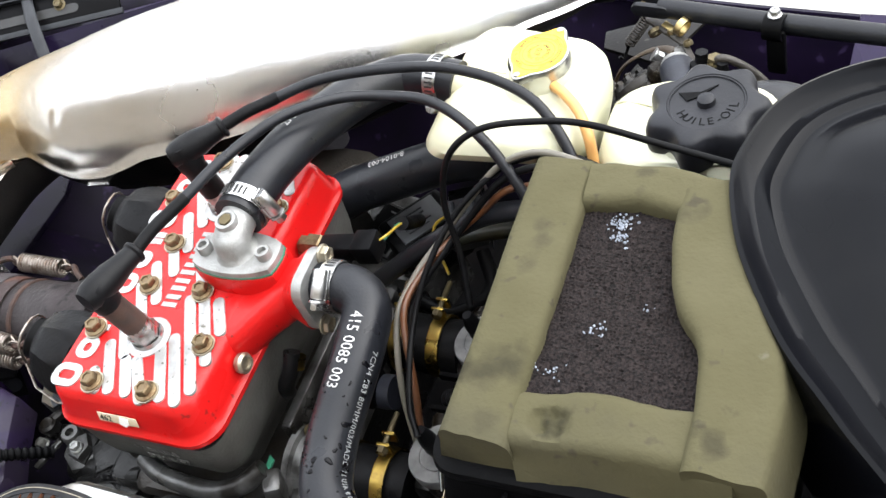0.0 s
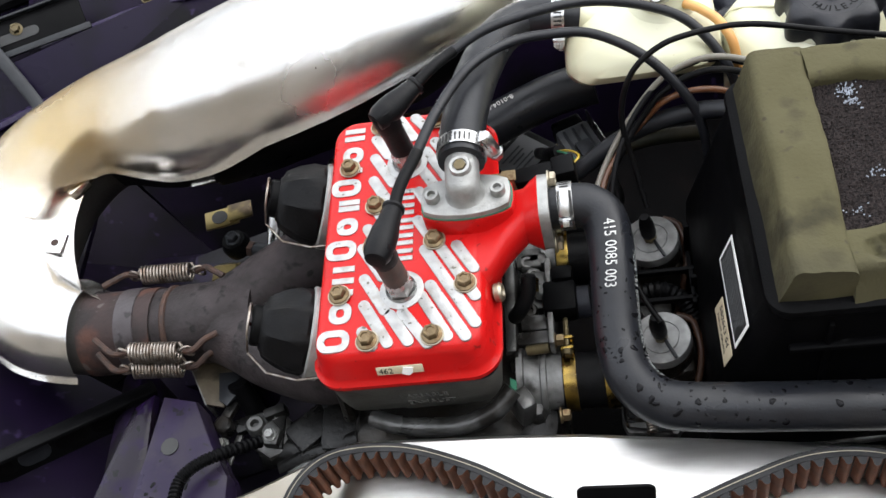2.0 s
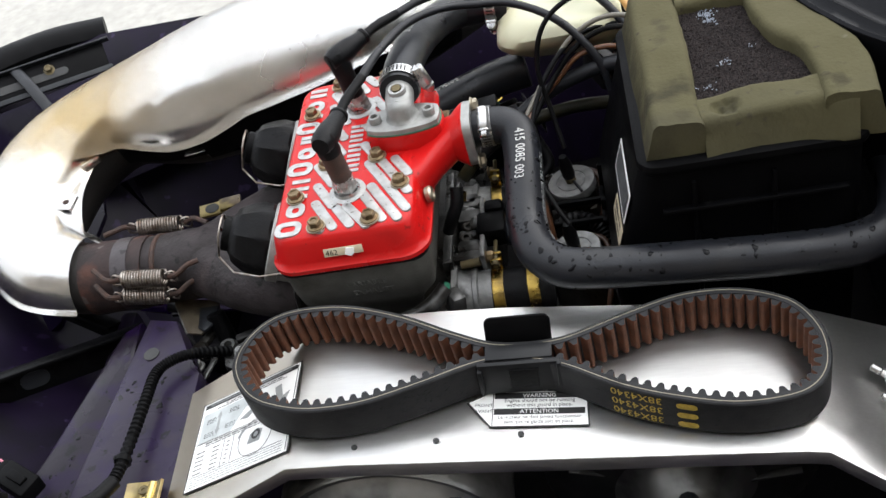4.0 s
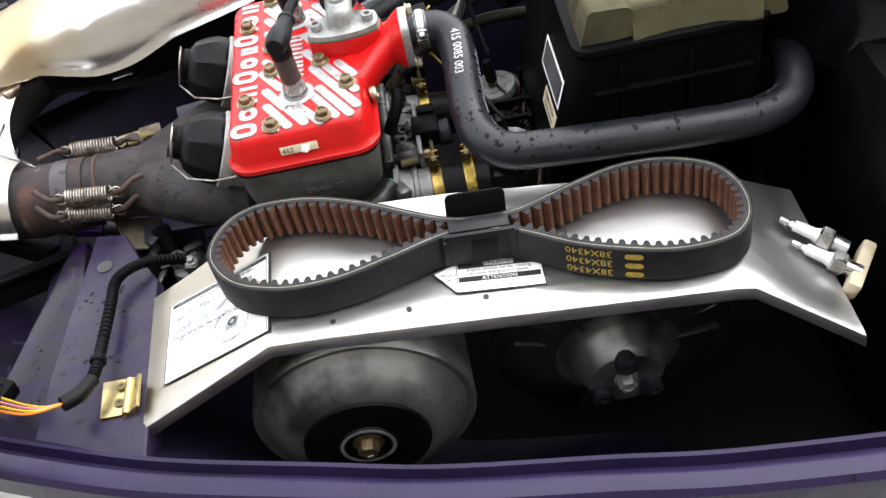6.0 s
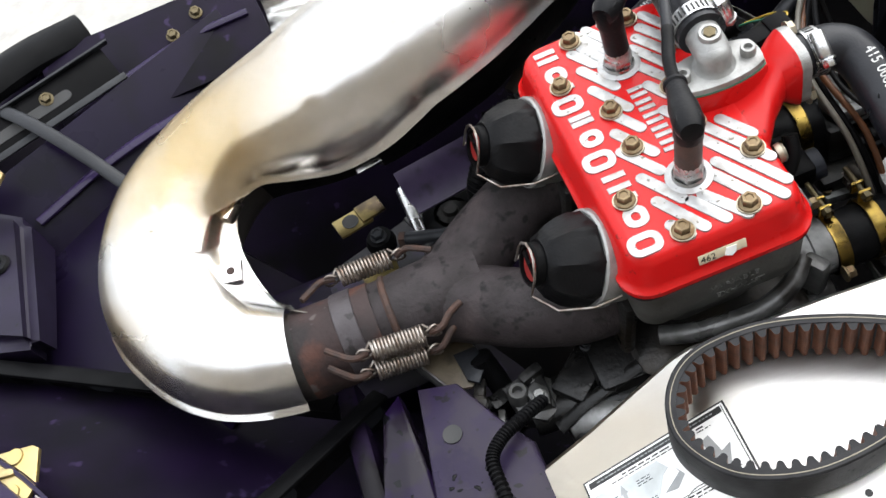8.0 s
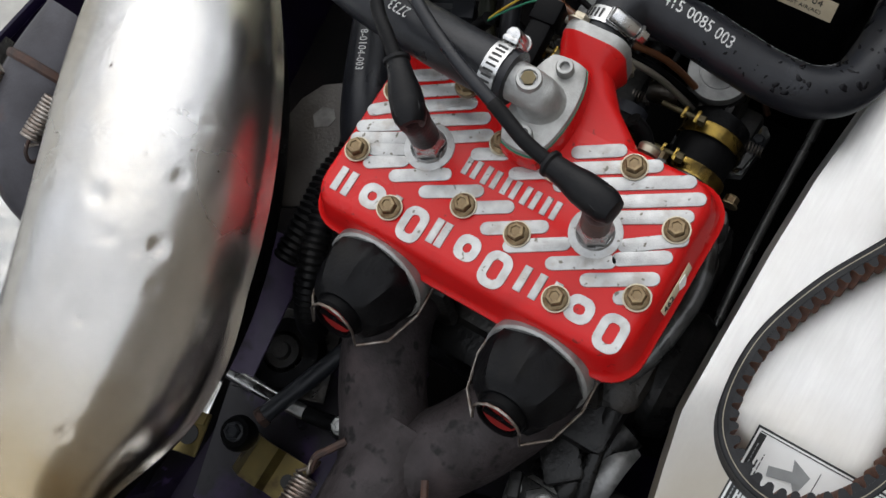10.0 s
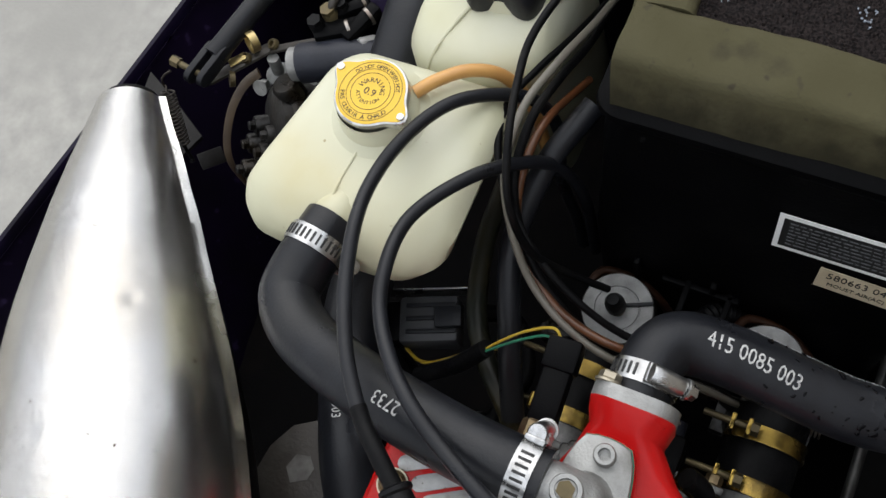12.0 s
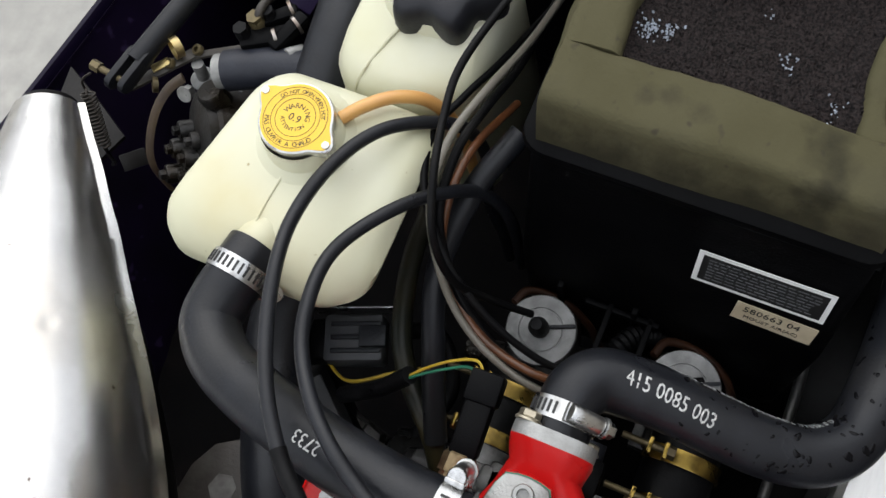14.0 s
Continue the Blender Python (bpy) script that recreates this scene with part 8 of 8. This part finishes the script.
part("cable", tube([(-0.300, -0.312, 0.638), (-0.345, -0.272, 0.605), (-0.40, -0.215, 0.575), (-0.45, -0.15, 0.56)], 0.005, 10), RUB, rel)
part("cable", tube([(-0.302, -0.322, 0.630), (-0.355, -0.288, 0.590), (-0.41, -0.225, 0.57), (-0.455, -0.16, 0.56)], 0.005, 10), RUB, rel)
lan = thing("lanyard_cable", "thin steel safety cable with crimped end", "cable", (-0.34, -0.29, 0.64))
part("cable", tube([(-0.3060, -0.292, 0.649), (-0.355, -0.252, 0.640), (-0.43, -0.17, 0.62), (-0.51, -0.075, 0.61)], 0.0010, 7), SPRING, lan)
part("crimp", tube([(-0.3020, -0.2950, 0.650), (-0.3140, -0.2850, 0.648)], 0.0032, 10), STEEL, lan)

# spare spark plugs by the guard's rear end
for k, (x, y, z) in enumerate(((0.400, -0.232, 0.535), (0.402, -0.256, 0.530))):
    s = thing("loose_spark_plug", "spare spark plug with white insulator in a holder", "spark plug", (x, y, z), group="spare spark plugs")
    ax = (0.75, -0.55, -0.25)
    part("insulator", lathe([(0.002, 0), (0.003, 0.004), (0.005, 0.005), (0.0055, 0.022), (0.007, 0.026), (0, 0.026)], (x, y, z), ax, 14), CERAM, s, "white ceramic insulator")
    part("terminal", lathe([(0, -0.009), (0.003, -0.008), (0.0032, -0.001), (0.0015, 0.001)], (x, y, z), ax, 10), STEEL, s)
    part("shell", join(lathe([(0.008, 0.026), (0.0105, 0.028), (0.0105, 0.037), (0.008, 0.039), (0, 0.039)], (x, y, z), ax, 6), lathe([(0.0075, 0.039), (0.007, 0.052), (0, 0.052)], (x, y, z), ax, 14)), STEEL, s)
ph = thing("plug_holder", "cream plastic spark plug holder", "holder", (0.45, -0.28, 0.5))
part("bracket", box_m(axes((0.445, -0.278, 0.512), (0.75, -0.55, -0.25), (0.5, 0.8, 0)), 0.012, 0.055, 0.02, 0.003), CREAM, ph)

# ---- small things round the engine ----
gen = thing("recoil_housing", "dirty grey cast recoil housing with a black data plate", "housing", (0.03, 0.17, 0.45))
part("casting", prism([(-0.004, 0.228), (0.071, 0.216), (0.101, 0.177), (0.085, 0.124), (0.056, 0.118), (-0.002, 0.148)], 0.420, 0.482, 0.008), CASTD, gen)
PLM = axes((0.0385, 0.1680, 0.4905), (0.033, -0.013, 0), (0.012, 0.044, 0.010))
dp = part("plate_frame", box_m(PLM, 0.040, 0.049, 0.010, 0.002), CASTD, gen, "raised cast frame")
part("data_plate", box_m(PLM @ pose(0, 0, 0.0052), 0.034, 0.043, 0.0012, 0.0003), PLAS, dp, "black data plate with worn print")
for k in range(7):
    part("print_bar", box_m(PLM @ pose(0.003 + 0.002 * (k % 3), 0.016 - 0.005 * k, 0.0060), 0.012 if k % 2 else 0.018, 0.0016, 0.0003), DIMINK, dp)
part("rib", tube([(0.055, 0.210, 0.484), (0.075, 0.200, 0.486), (0.090, 0.176, 0.486), (0.083, 0.137, 0.485)], 0.004, 8), CASTD, gen)
for x, y in ((0.083, 0.184), (0.008, 0.211), (0.071, 0.132)):
    part("bolt", xf(hexbolt(0.0048, 0.006, 0.0065), pose(x, y, 0.482)), CASTD, gen)
gp = thing("grey_side_plate", "flat grey painted side plate beside the head", "plate", (-0.03, 0.17, 0.46))
part("plate", prism([(-0.028, 0.220), (0.008, 0.192), (0.016, 0.156), (-0.030, 0.152)], 0.486, 0.490, 0.001), PALEST, gp)
oh = thing("drain_hose", "olive stained black rubber hose beside the airbox", "hose", (0.13, 0.11, 0.55))
part("hose", tube([(0.075, 0.068, 0.535), (0.092, 0.079, 0.548), (0.119, 0.106, 0.550), (0.147, 0.124, 0.550), (0.192, 0.137, 0.550), (0.24, 0.142, 0.545)], 0.0068, 14), OLIVEH, oh)
thb = thing("throttle_bracket", "black plastic cable bracket with a pale round button", "bracket", (0.10, -0.012, 0.53))
part("block", join(box(0.105, -0.012, 0.535, 0.028, 0.030, 0.022, 0.004), box(0.108, 0.008, 0.542, 0.018, 0.014, 0.014, 0.003)), PLAS, thb)
part("button", lathe([(0.0062, 0), (0.0062, 0.003), (0.0045, 0.005), (0, 0.0055)], (0.0905, -0.004, 0.538), (-0.8, -0.1, 0.6), 18), PALEST, thb, "pale round button")
part("roller", lathe([(0, -0.006), (0.013, -0.006), (0.0135, 0), (0.013, 0.008), (0, 0.008)], (0.122, -0.010, 0.527), (1, 0, 0.1), 24), BLUEB, thb)
alone("gasket_tab", prism([(0.063, -0.085), (0.068, -0.088), (0.0685, -0.106), (0.064, -0.103)], 0.545, 0.5465), GREENW, "green gasket tab between block and intake", "gasket")
rail_e = thing("side_rail", "pale dirty edge strip beside the clutch guard", "frame rail", (0.1, -0.13, 0.44))
part("tube", tube([(0.0, -0.137, 0.45), (0.10, -0.130, 0.455), (0.22, -0.127, 0.46), (0.36, -0.12, 0.47)], 0.0038, 12), CASTD, rail_e)

# linkage below the pipe, in front of the engine
lk = thing("bright_link_rod", "bright steel link rod with a black ball joint", "rod", (-0.19, 0.13, 0.45))
part("rod", tube([(-0.196, 0.20, 0.45), (-0.1935, 0.145, 0.45), (-0.190, 0.105, 0.45)], 0.0062, 14), STEEL, lk)
part("joint", join(tube([(-0.190, 0.108, 0.45), (-0.187, 0.09, 0.451), (-0.183, 0.075, 0.452)], 0.0068, 12), lathe([(0.011, -0.006), (0.012, 0), (0.010, 0.008), (0, 0.008)], (-0.183, 0.074, 0.45), (0, 0, 1), 18)), PLAS, lk, "black ball joint")
part("bolt", xf(hexbolt(0.0065, 0.008, 0.008), pose(-0.183, 0.074, 0.459)), CAST, lk)
td = thing("steering_tie_rod", "grey steel tie rod with bolted ball joint", "rod", (-0.2, 0.12, 0.46))
part("rod", tube([(-0.212, 0.136, 0.457), (-0.175, 0.121, 0.459), (-0.138, 0.106, 0.462), (-0.085, 0.085, 0.466)], 0.0072, 14), GREYM, td)
part("lock_nut", lathe([(0.0088, 0), (0.0088, 0.006), (0, 0.006)], (-0.214, 0.1365, 0.457), (0.9, -0.37, 0), 6), RUST, td)
part("joint", lathe([(0.0135, -0.01), (0.015, 0), (0.012, 0.008), (0, 0.008)], (-0.232, 0.146, 0.455), (0, 0, 1), 18), PLAS, td, "black ball joint")
part("bolt", xf(hexbolt(0.0065, 0.008, 0.008), pose(-0.232, 0.146, 0.463)), GREYM, td)
mt = thing("rubber_mount", "round oily rubber engine mount with a rusty washer", "mount", (-0.165, 0.155, 0.42))
part("rubber", lathe([(0.030, 0), (0.034, 0.012), (0.030, 0.024), (0.018, 0.026)], (-0.160, 0.158, 0.415), (0.05, 0, 1), 24), RUB, mt)
part("washer", lathe([(0.014, 0.024), (0.014, 0.027), (0.008, 0.028), (0.007, 0.033), (0, 0.033)], (-0.160, 0.158, 0.415), (0.05, 0, 1), 20), DIRTY, mt, "oily steel washer")
part("plate", box_m(pose(-0.157, 0.165, 0.414, 4, 0, 20), 0.075, 0.085, 0.006, 0.002), DIRTY, mt)
pb = thing("purple_bulkhead", "faded purple painted bulkhead with black spots", "panel", (-0.14, 0.2, 0.44))
part("sheet", box_m(pose(-0.135, 0.195, 0.458, 20, 0, 8), 0.12, 0.05, 0.004, 0.001), PURPF, pb)
part("floor", prism([(-0.30, 0.06), (-0.30, 0.17), (-0.20, 0.20), (-0.10, 0.15), (-0.11, 0.05)], 0.405, 0.409, 0.001), PURPM, pb, "dirty purple floor plate")
zb = thing("zinc_bracket", "bent yellow zinc mounting bracket, stained", "bracket", (-0.245, 0.12, 0.43))
part("plate", loft([[Vector((-0.262 + 0.003 * q, y, z)) for y, z in ((0.150, 0.418), (0.135, 0.436), (0.117, 0.436), (0.112, 0.428), (0.085, 0.428), (0.085, 0.424), (0.114, 0.424), (0.119, 0.432), (0.133, 0.432), (0.146, 0.416))] for q in (0, 12)]), ZINCO, zb)
part("hole", lathe([(0, 0), (0.006, 0), (0.006, 0.0008), (0, 0.0008)], (-0.245, 0.098, 0.4283), (0, 0, 1), 16), DKSLOT, zb)
zt = thing("zinc_tab", "yellow zinc tab with a round hole", "bracket", (-0.25, 0.18, 0.455))
part("plate", box_m(pose(-0.252, 0.181, 0.4565, 0, 4, 14), 0.036, 0.024, 0.003, 0.001), ZINCO, zt)
part("hole", lathe([(0, 0), (0.0085, 0), (0.0085, 0.0008), (0, 0.0008)], (-0.254, 0.181, 0.4582), (0.07, 0, 1), 20), DKSLOT, zt)
part("arm", box_m(pose(-0.232, 0.187, 0.458, 0, 4, 14), 0.026, 0.022, 0.003, 0.001), ZINCO, zt)
hb_ = thing("breather_hose", "black corrugated hose between the pipe and the engine", "hose", (-0.09, 0.14, 0.55))
part("rubber_tube", sweep([(p[0], p[1], p[2], 0.0115 if i % 2 else 0.0098) for i, p in enumerate(spline([(-0.04, 0.145, 0.56), (-0.075, 0.135, 0.555), (-0.105, 0.128, 0.54), (-0.125, 0.13, 0.50), (-0.13, 0.14, 0.45)], 14))], 0.011, 12), RUB, hb_)
cg = thing("cooling_guide", "brown dirty rounded sheet-metal guide behind the head", "sheet metal", (-0.01, 0.16, 0.56))
part("sheet", prism([(-0.070, 0.190), (-0.058, 0.165), (-0.030, 0.158), (0.020, 0.168), (0.040, 0.182), (0.043, 0.196), (0.034, 0.210), (0.016, 0.219), (-0.010, 0.222), (-0.045, 0.215)], 0.535, 0.540, 0.0015), GUIDE, cg)
part("folded_edge", tube([(0.040, 0.183, 0.541), (0.015, 0.172, 0.542), (-0.02, 0.162, 0.542), (-0.055, 0.165, 0.540)], 0.0028, 8), DIRTY, cg)
part("stain", prism([(0.0, 0.195), (0.006, 0.185), (0.014, 0.184), (0.020, 0.190), (0.018, 0.199), (0.008, 0.202)], 0.540, 0.5404, 0), GUIDEW, cg, "white corrosion spot")
gh_ = thing("breather_hose", "black corrugated hose beside the head", "hose", (-0.03, 0.15, 0.55))
part("rubber_tube", sweep([(p[0], p[1], p[2], 0.0125 if i % 2 else 0.0105) for i, p in enumerate(spline([(0.005, 0.150, 0.548), (-0.03, 0.152, 0.555), (-0.065, 0.148, 0.555), (-0.10, 0.150, 0.545)], 14))], 0.012, 12), RUB, gh_)
mb = thing("manifold_bracket", "beige stained steel bracket below the manifold", "bracket", (-0.21, -0.03, 0.49))
part("plate", prism([(-0.240, -0.010), (-0.186, -0.022), (-0.180, -0.046), (-0.196, -0.066), (-0.212, -0.062)], 0.500, 0.5025, 0.0008), BEIGE, mb)
part("fold", box_m(pose(-0.224, -0.040, 0.489, 0, 0, -62), 0.050, 0.0025, 0.024, 0.0008), PALEST, mb, "pale folded edge")
bs = thing("pivot_bush", "violet plastic pivot bush on a steel rod", "bush", (-0.28, 0.02, 0.465))
part("bush", lathe([(0, 0), (0.0075, 0.0), (0.0085, 0.001), (0.0085, 0.036), (0.0075, 0.037), (0, 0.037)], (-0.299, 0.024, 0.468), (0.95, -0.28, 0.0), 20), VIOLET, bs, "shiny violet bush")
part("rod", lathe([(0.0062, 0.036), (0.0062, 0.075), (0, 0.075)], (-0.299, 0.024, 0.468), (0.95, -0.28, 0.0), 16), GREYM, bs)
part("nut", lathe([(0.0085, -0.010), (0.0085, -0.002), (0, -0.002)], (-0.299, 0.024, 0.468), (0.95, -0.28, 0.0), 6), DULLZ, bs)
sl_ = thing("shift_linkage", "oily steel linkage with a nut beside the crankcase", "linkage", (-0.185, -0.08, 0.49))
part("arm", join(box_m(pose(-0.190, -0.062, 0.494, 0, 6, 68), 0.040, 0.009, 0.007, 0.0015), lathe([(0.008, -0.008), (0.008, 0.006), (0.006, 0.008), (0, 0.008)], (-0.196, -0.080, 0.492), (0, 0, 1), 16)), DIRTY, sl_)
part("nut", xf(hexbolt(0.0048, 0.007, 0.0065), pose(-0.199, -0.0945, 0.486)), CAST, sl_)
part("strip", box_m(pose(-0.186, -0.102, 0.488, 0, 0, 74), 0.030, 0.006, 0.004, 0.001), CASTD, sl_)
ear = thing("crankcase_ear", "wet grey cast crankcase ear with bolts", "casting", (-0.16, -0.09, 0.47))
part("casting", join(prism([(-0.176, -0.070), (-0.150, -0.064), (-0.136, -0.078), (-0.138, -0.106), (-0.152, -0.112), (-0.170, -0.100)], 0.470, 0.490, 0.003), prism([(-0.160, -0.086), (-0.150, -0.080), (-0.141, -0.090), (-0.144, -0.104), (-0.156, -0.102)], 0.488, 0.499, 0.002), lathe([(0.0085, 0), (0.0085, 0.012), (0.007, 0.014), (0.004, 0.014), (0.0035, 0.008), (0, 0.008)], (-0.166, -0.084, 0.488), (0.1, 0, 1), 18)), CASTD, ear)
for x, y in ((-0.152, -0.072), (-0.150, -0.095)):
    part("bolt", xf(hexbolt(0.0046, 0.006, 0.006), pose(x, y, 0.490 if y > -0.09 else 0.499)), CAST, ear)
tab = thing("exhaust_tab", "grey steel tab below the manifold", "bracket", (-0.19, -0.045, 0.5))
part("plate", prism([(-0.202, -0.035), (-0.182, -0.035), (-0.180, -0.055), (-0.190, -0.068), (-0.198, -0.062)], 0.505, 0.508, 0.001), GREYM, tab)
alone("vertical_hose", tube([(-0.182, -0.048, 0.51), (-0.176, -0.06, 0.48), (-0.172, -0.075, 0.44)], 0.0095, 14), RUB, "black rubber drain hose below the manifold", "hose")
# front corner: plugs, cables, hole in the panel
for x, y, s in ((-0.292, -0.262, 1.0),):
    pl_ = thing("wire_plug", "black round connector with coloured wires", "connector", (x, y, 0.55))
    m = pose(x, y, 0.562, 0, 8, -30)
    part("shell", xf(join(box(0.002, 0, 0, 0.036, 0.022, 0.018, 0.003), box(0.004, 0, 0.010, 0.018, 0.008, 0.004, 0.001), box(-0.018, 0, 0, 0.008, 0.018, 0.014, 0.002)), m), PLAS, pl_)
    for k, mm in enumerate((YW, ORANGEW, BLUEW, PINKW)):
        part("wire", tube([tuple(m @ Vector((-0.020, 0.0035 * (k - 1.5), 0.002))), tuple(m @ Vector((-0.026, 0.004 * (k - 1.5), 0.004))), tuple(m @ Vector((-0.042, 0.002 * (k - 1.5), 0.001)))], 0.0013, 6), mm, pl_)
    part("sheath", tube([tuple(m @ Vector((-0.040, 0, 0.001))), tuple(m @ Vector((-0.060, 0.008, -0.004))), tuple(m @ Vector((-0.085, 0.014, -0.012))), tuple(m @ Vector((-0.13, 0.018, -0.03)))], 0.0055, 10), RUB, pl_)
ph_ = thing("panel_hole", "round drain hole with a dark rim in the panel", "hole", (-0.221, -0.116, 0.536))
part("rim", lathe([(0.0, 0.0), (0.006, 0.0), (0.0075, 0.0004), (0.0075, -0.001)], (-0.221, -0.116, 0.5365), (0, 0, 1), 22), DKSLOT, ph_)


def nose_pad(top, foot, z0, z1, name_ob):
    """A moulded pad: flat top with rounded edges on sloping sides."""
    t_, f_ = [Vector((x, y, z1)) for x, y in top], [Vector((x, y, z0)) for x, y in foot]
    bm = loft([f_, t_])
    bmesh.ops.bevel(bm, geom=[e for e in bm.edges if max(e.verts[0].co.z, e.verts[1].co.z) > z0 + 0.01], offset=0.011, segments=5, affect="EDGES")
    return part("pad", bm, PURPD, name_ob)


nd = thing("nose_deck", "dark purple moulded nose deck with raised pads", "deck", (-0.56, 0.2, 0.5))
nose_pad([(-0.604, 0.335), (-0.556, 0.299), (-0.551, 0.126), (-0.596, 0.150)], [(-0.66, 0.372), (-0.549, 0.290), (-0.556, 0.142), (-0.65, 0.168)], 0.482, 0.528, nd)
nose_pad([(-0.594, 0.064), (-0.553, 0.047), (-0.536, -0.080), (-0.566, -0.072)], [(-0.62, 0.080), (-0.545, 0.030), (-0.543, -0.060), (-0.60, -0.050)], 0.482, 0.528, nd)
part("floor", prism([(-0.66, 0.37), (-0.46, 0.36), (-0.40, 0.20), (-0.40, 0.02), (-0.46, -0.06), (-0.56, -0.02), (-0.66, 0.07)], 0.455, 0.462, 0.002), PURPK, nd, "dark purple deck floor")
part("grommet", lathe([(0.0045, 0.001), (0.006, 0.003), (0.0105, 0.003), (0.0125, 0.0)], (-0.584, 0.240, 0.5295), (0, 0, 1), 20), RUB, nd, "black rubber grommet")

# rain drops lying on hose, cover, guard and panel
rd = random.Random(21)


def drop(m, s):
    """A flat, uneven bead of water."""
    st_, lo_ = rd.uniform(0.6, 1.9), rd.uniform(0, 6.28)
    bm = lathe([(s, 0), (s * 0.85, s * 0.16), (s * 0.45, s * 0.26), (0, s * 0.28)], (0, 0, 0), (0, 0, 1), 9, lambda f, r: 1 + 0.25 * math.sin(f * 6.28 * 2 + lo_) + 0.15 * math.sin(f * 6.28 * 3))
    return xf(bm, m @ pose(0, 0, 0, 0, 0, rd.uniform(0, 360)) @ Matrix.Diagonal((st_, 1, 1, 1)))


DR = None
frb = frames(HBC)
for _ in range(150):
    i = rd.randrange(30, 100)
    t, n, b = frb[i]
    a = rd.uniform(-1.2, 1.2)
    rad = n * math.cos(a) + b * math.sin(a)
    q = drop(axes(Vector(HBC[i][:3]) + rad * 0.0167, t, rad.cross(t)), rd.choice((0.0006, 0.0009, 0.0013, 0.002)))
    DR = q if DR is None else join(DR, q)
alone("hose_drops", DR, WATER, "rain drops on the black coolant hose", "water drops", kind="stuff")
DR = None
for _ in range(90):
    p, nn, t = belt_at(arc_near(0.06) + rd.gauss(0, 0.03) if rd.random() < 0.5 else rd.uniform(0, TOTAL))
    q = drop(axes(p - nn * 0.0001 + Vector((0, 0, belt_base(p.x) + rd.uniform(0.003, WB - 0.006))), t, (0, 0, 1)), rd.choice((0.0006, 0.001, 0.0015)))
    DR = q if DR is None else join(DR, q)
alone("belt_drops", DR, WATER, "rain drops on the side of the drive belt", "water drops", kind="stuff")
DR = None
for _ in range(130):
    x, y = rd.uniform(-0.32, -0.16), rd.uniform(-0.27, -0.07)
    if y > -0.06 or x < -0.30 + (y + 0.27) * 0.2 or x > -0.19 or -0.262 < x < -0.242 or y > -0.13:
        continue
    q = drop(pose(x, y, 0.536 if x > -0.246 else 0.524), rd.choice((0.0008, 0.0013, 0.002)))
    DR = q if DR is None else join(DR, q)
alone("panel_drops", DR, WATER, "rain drops on the purple panel", "water drops", kind="stuff")
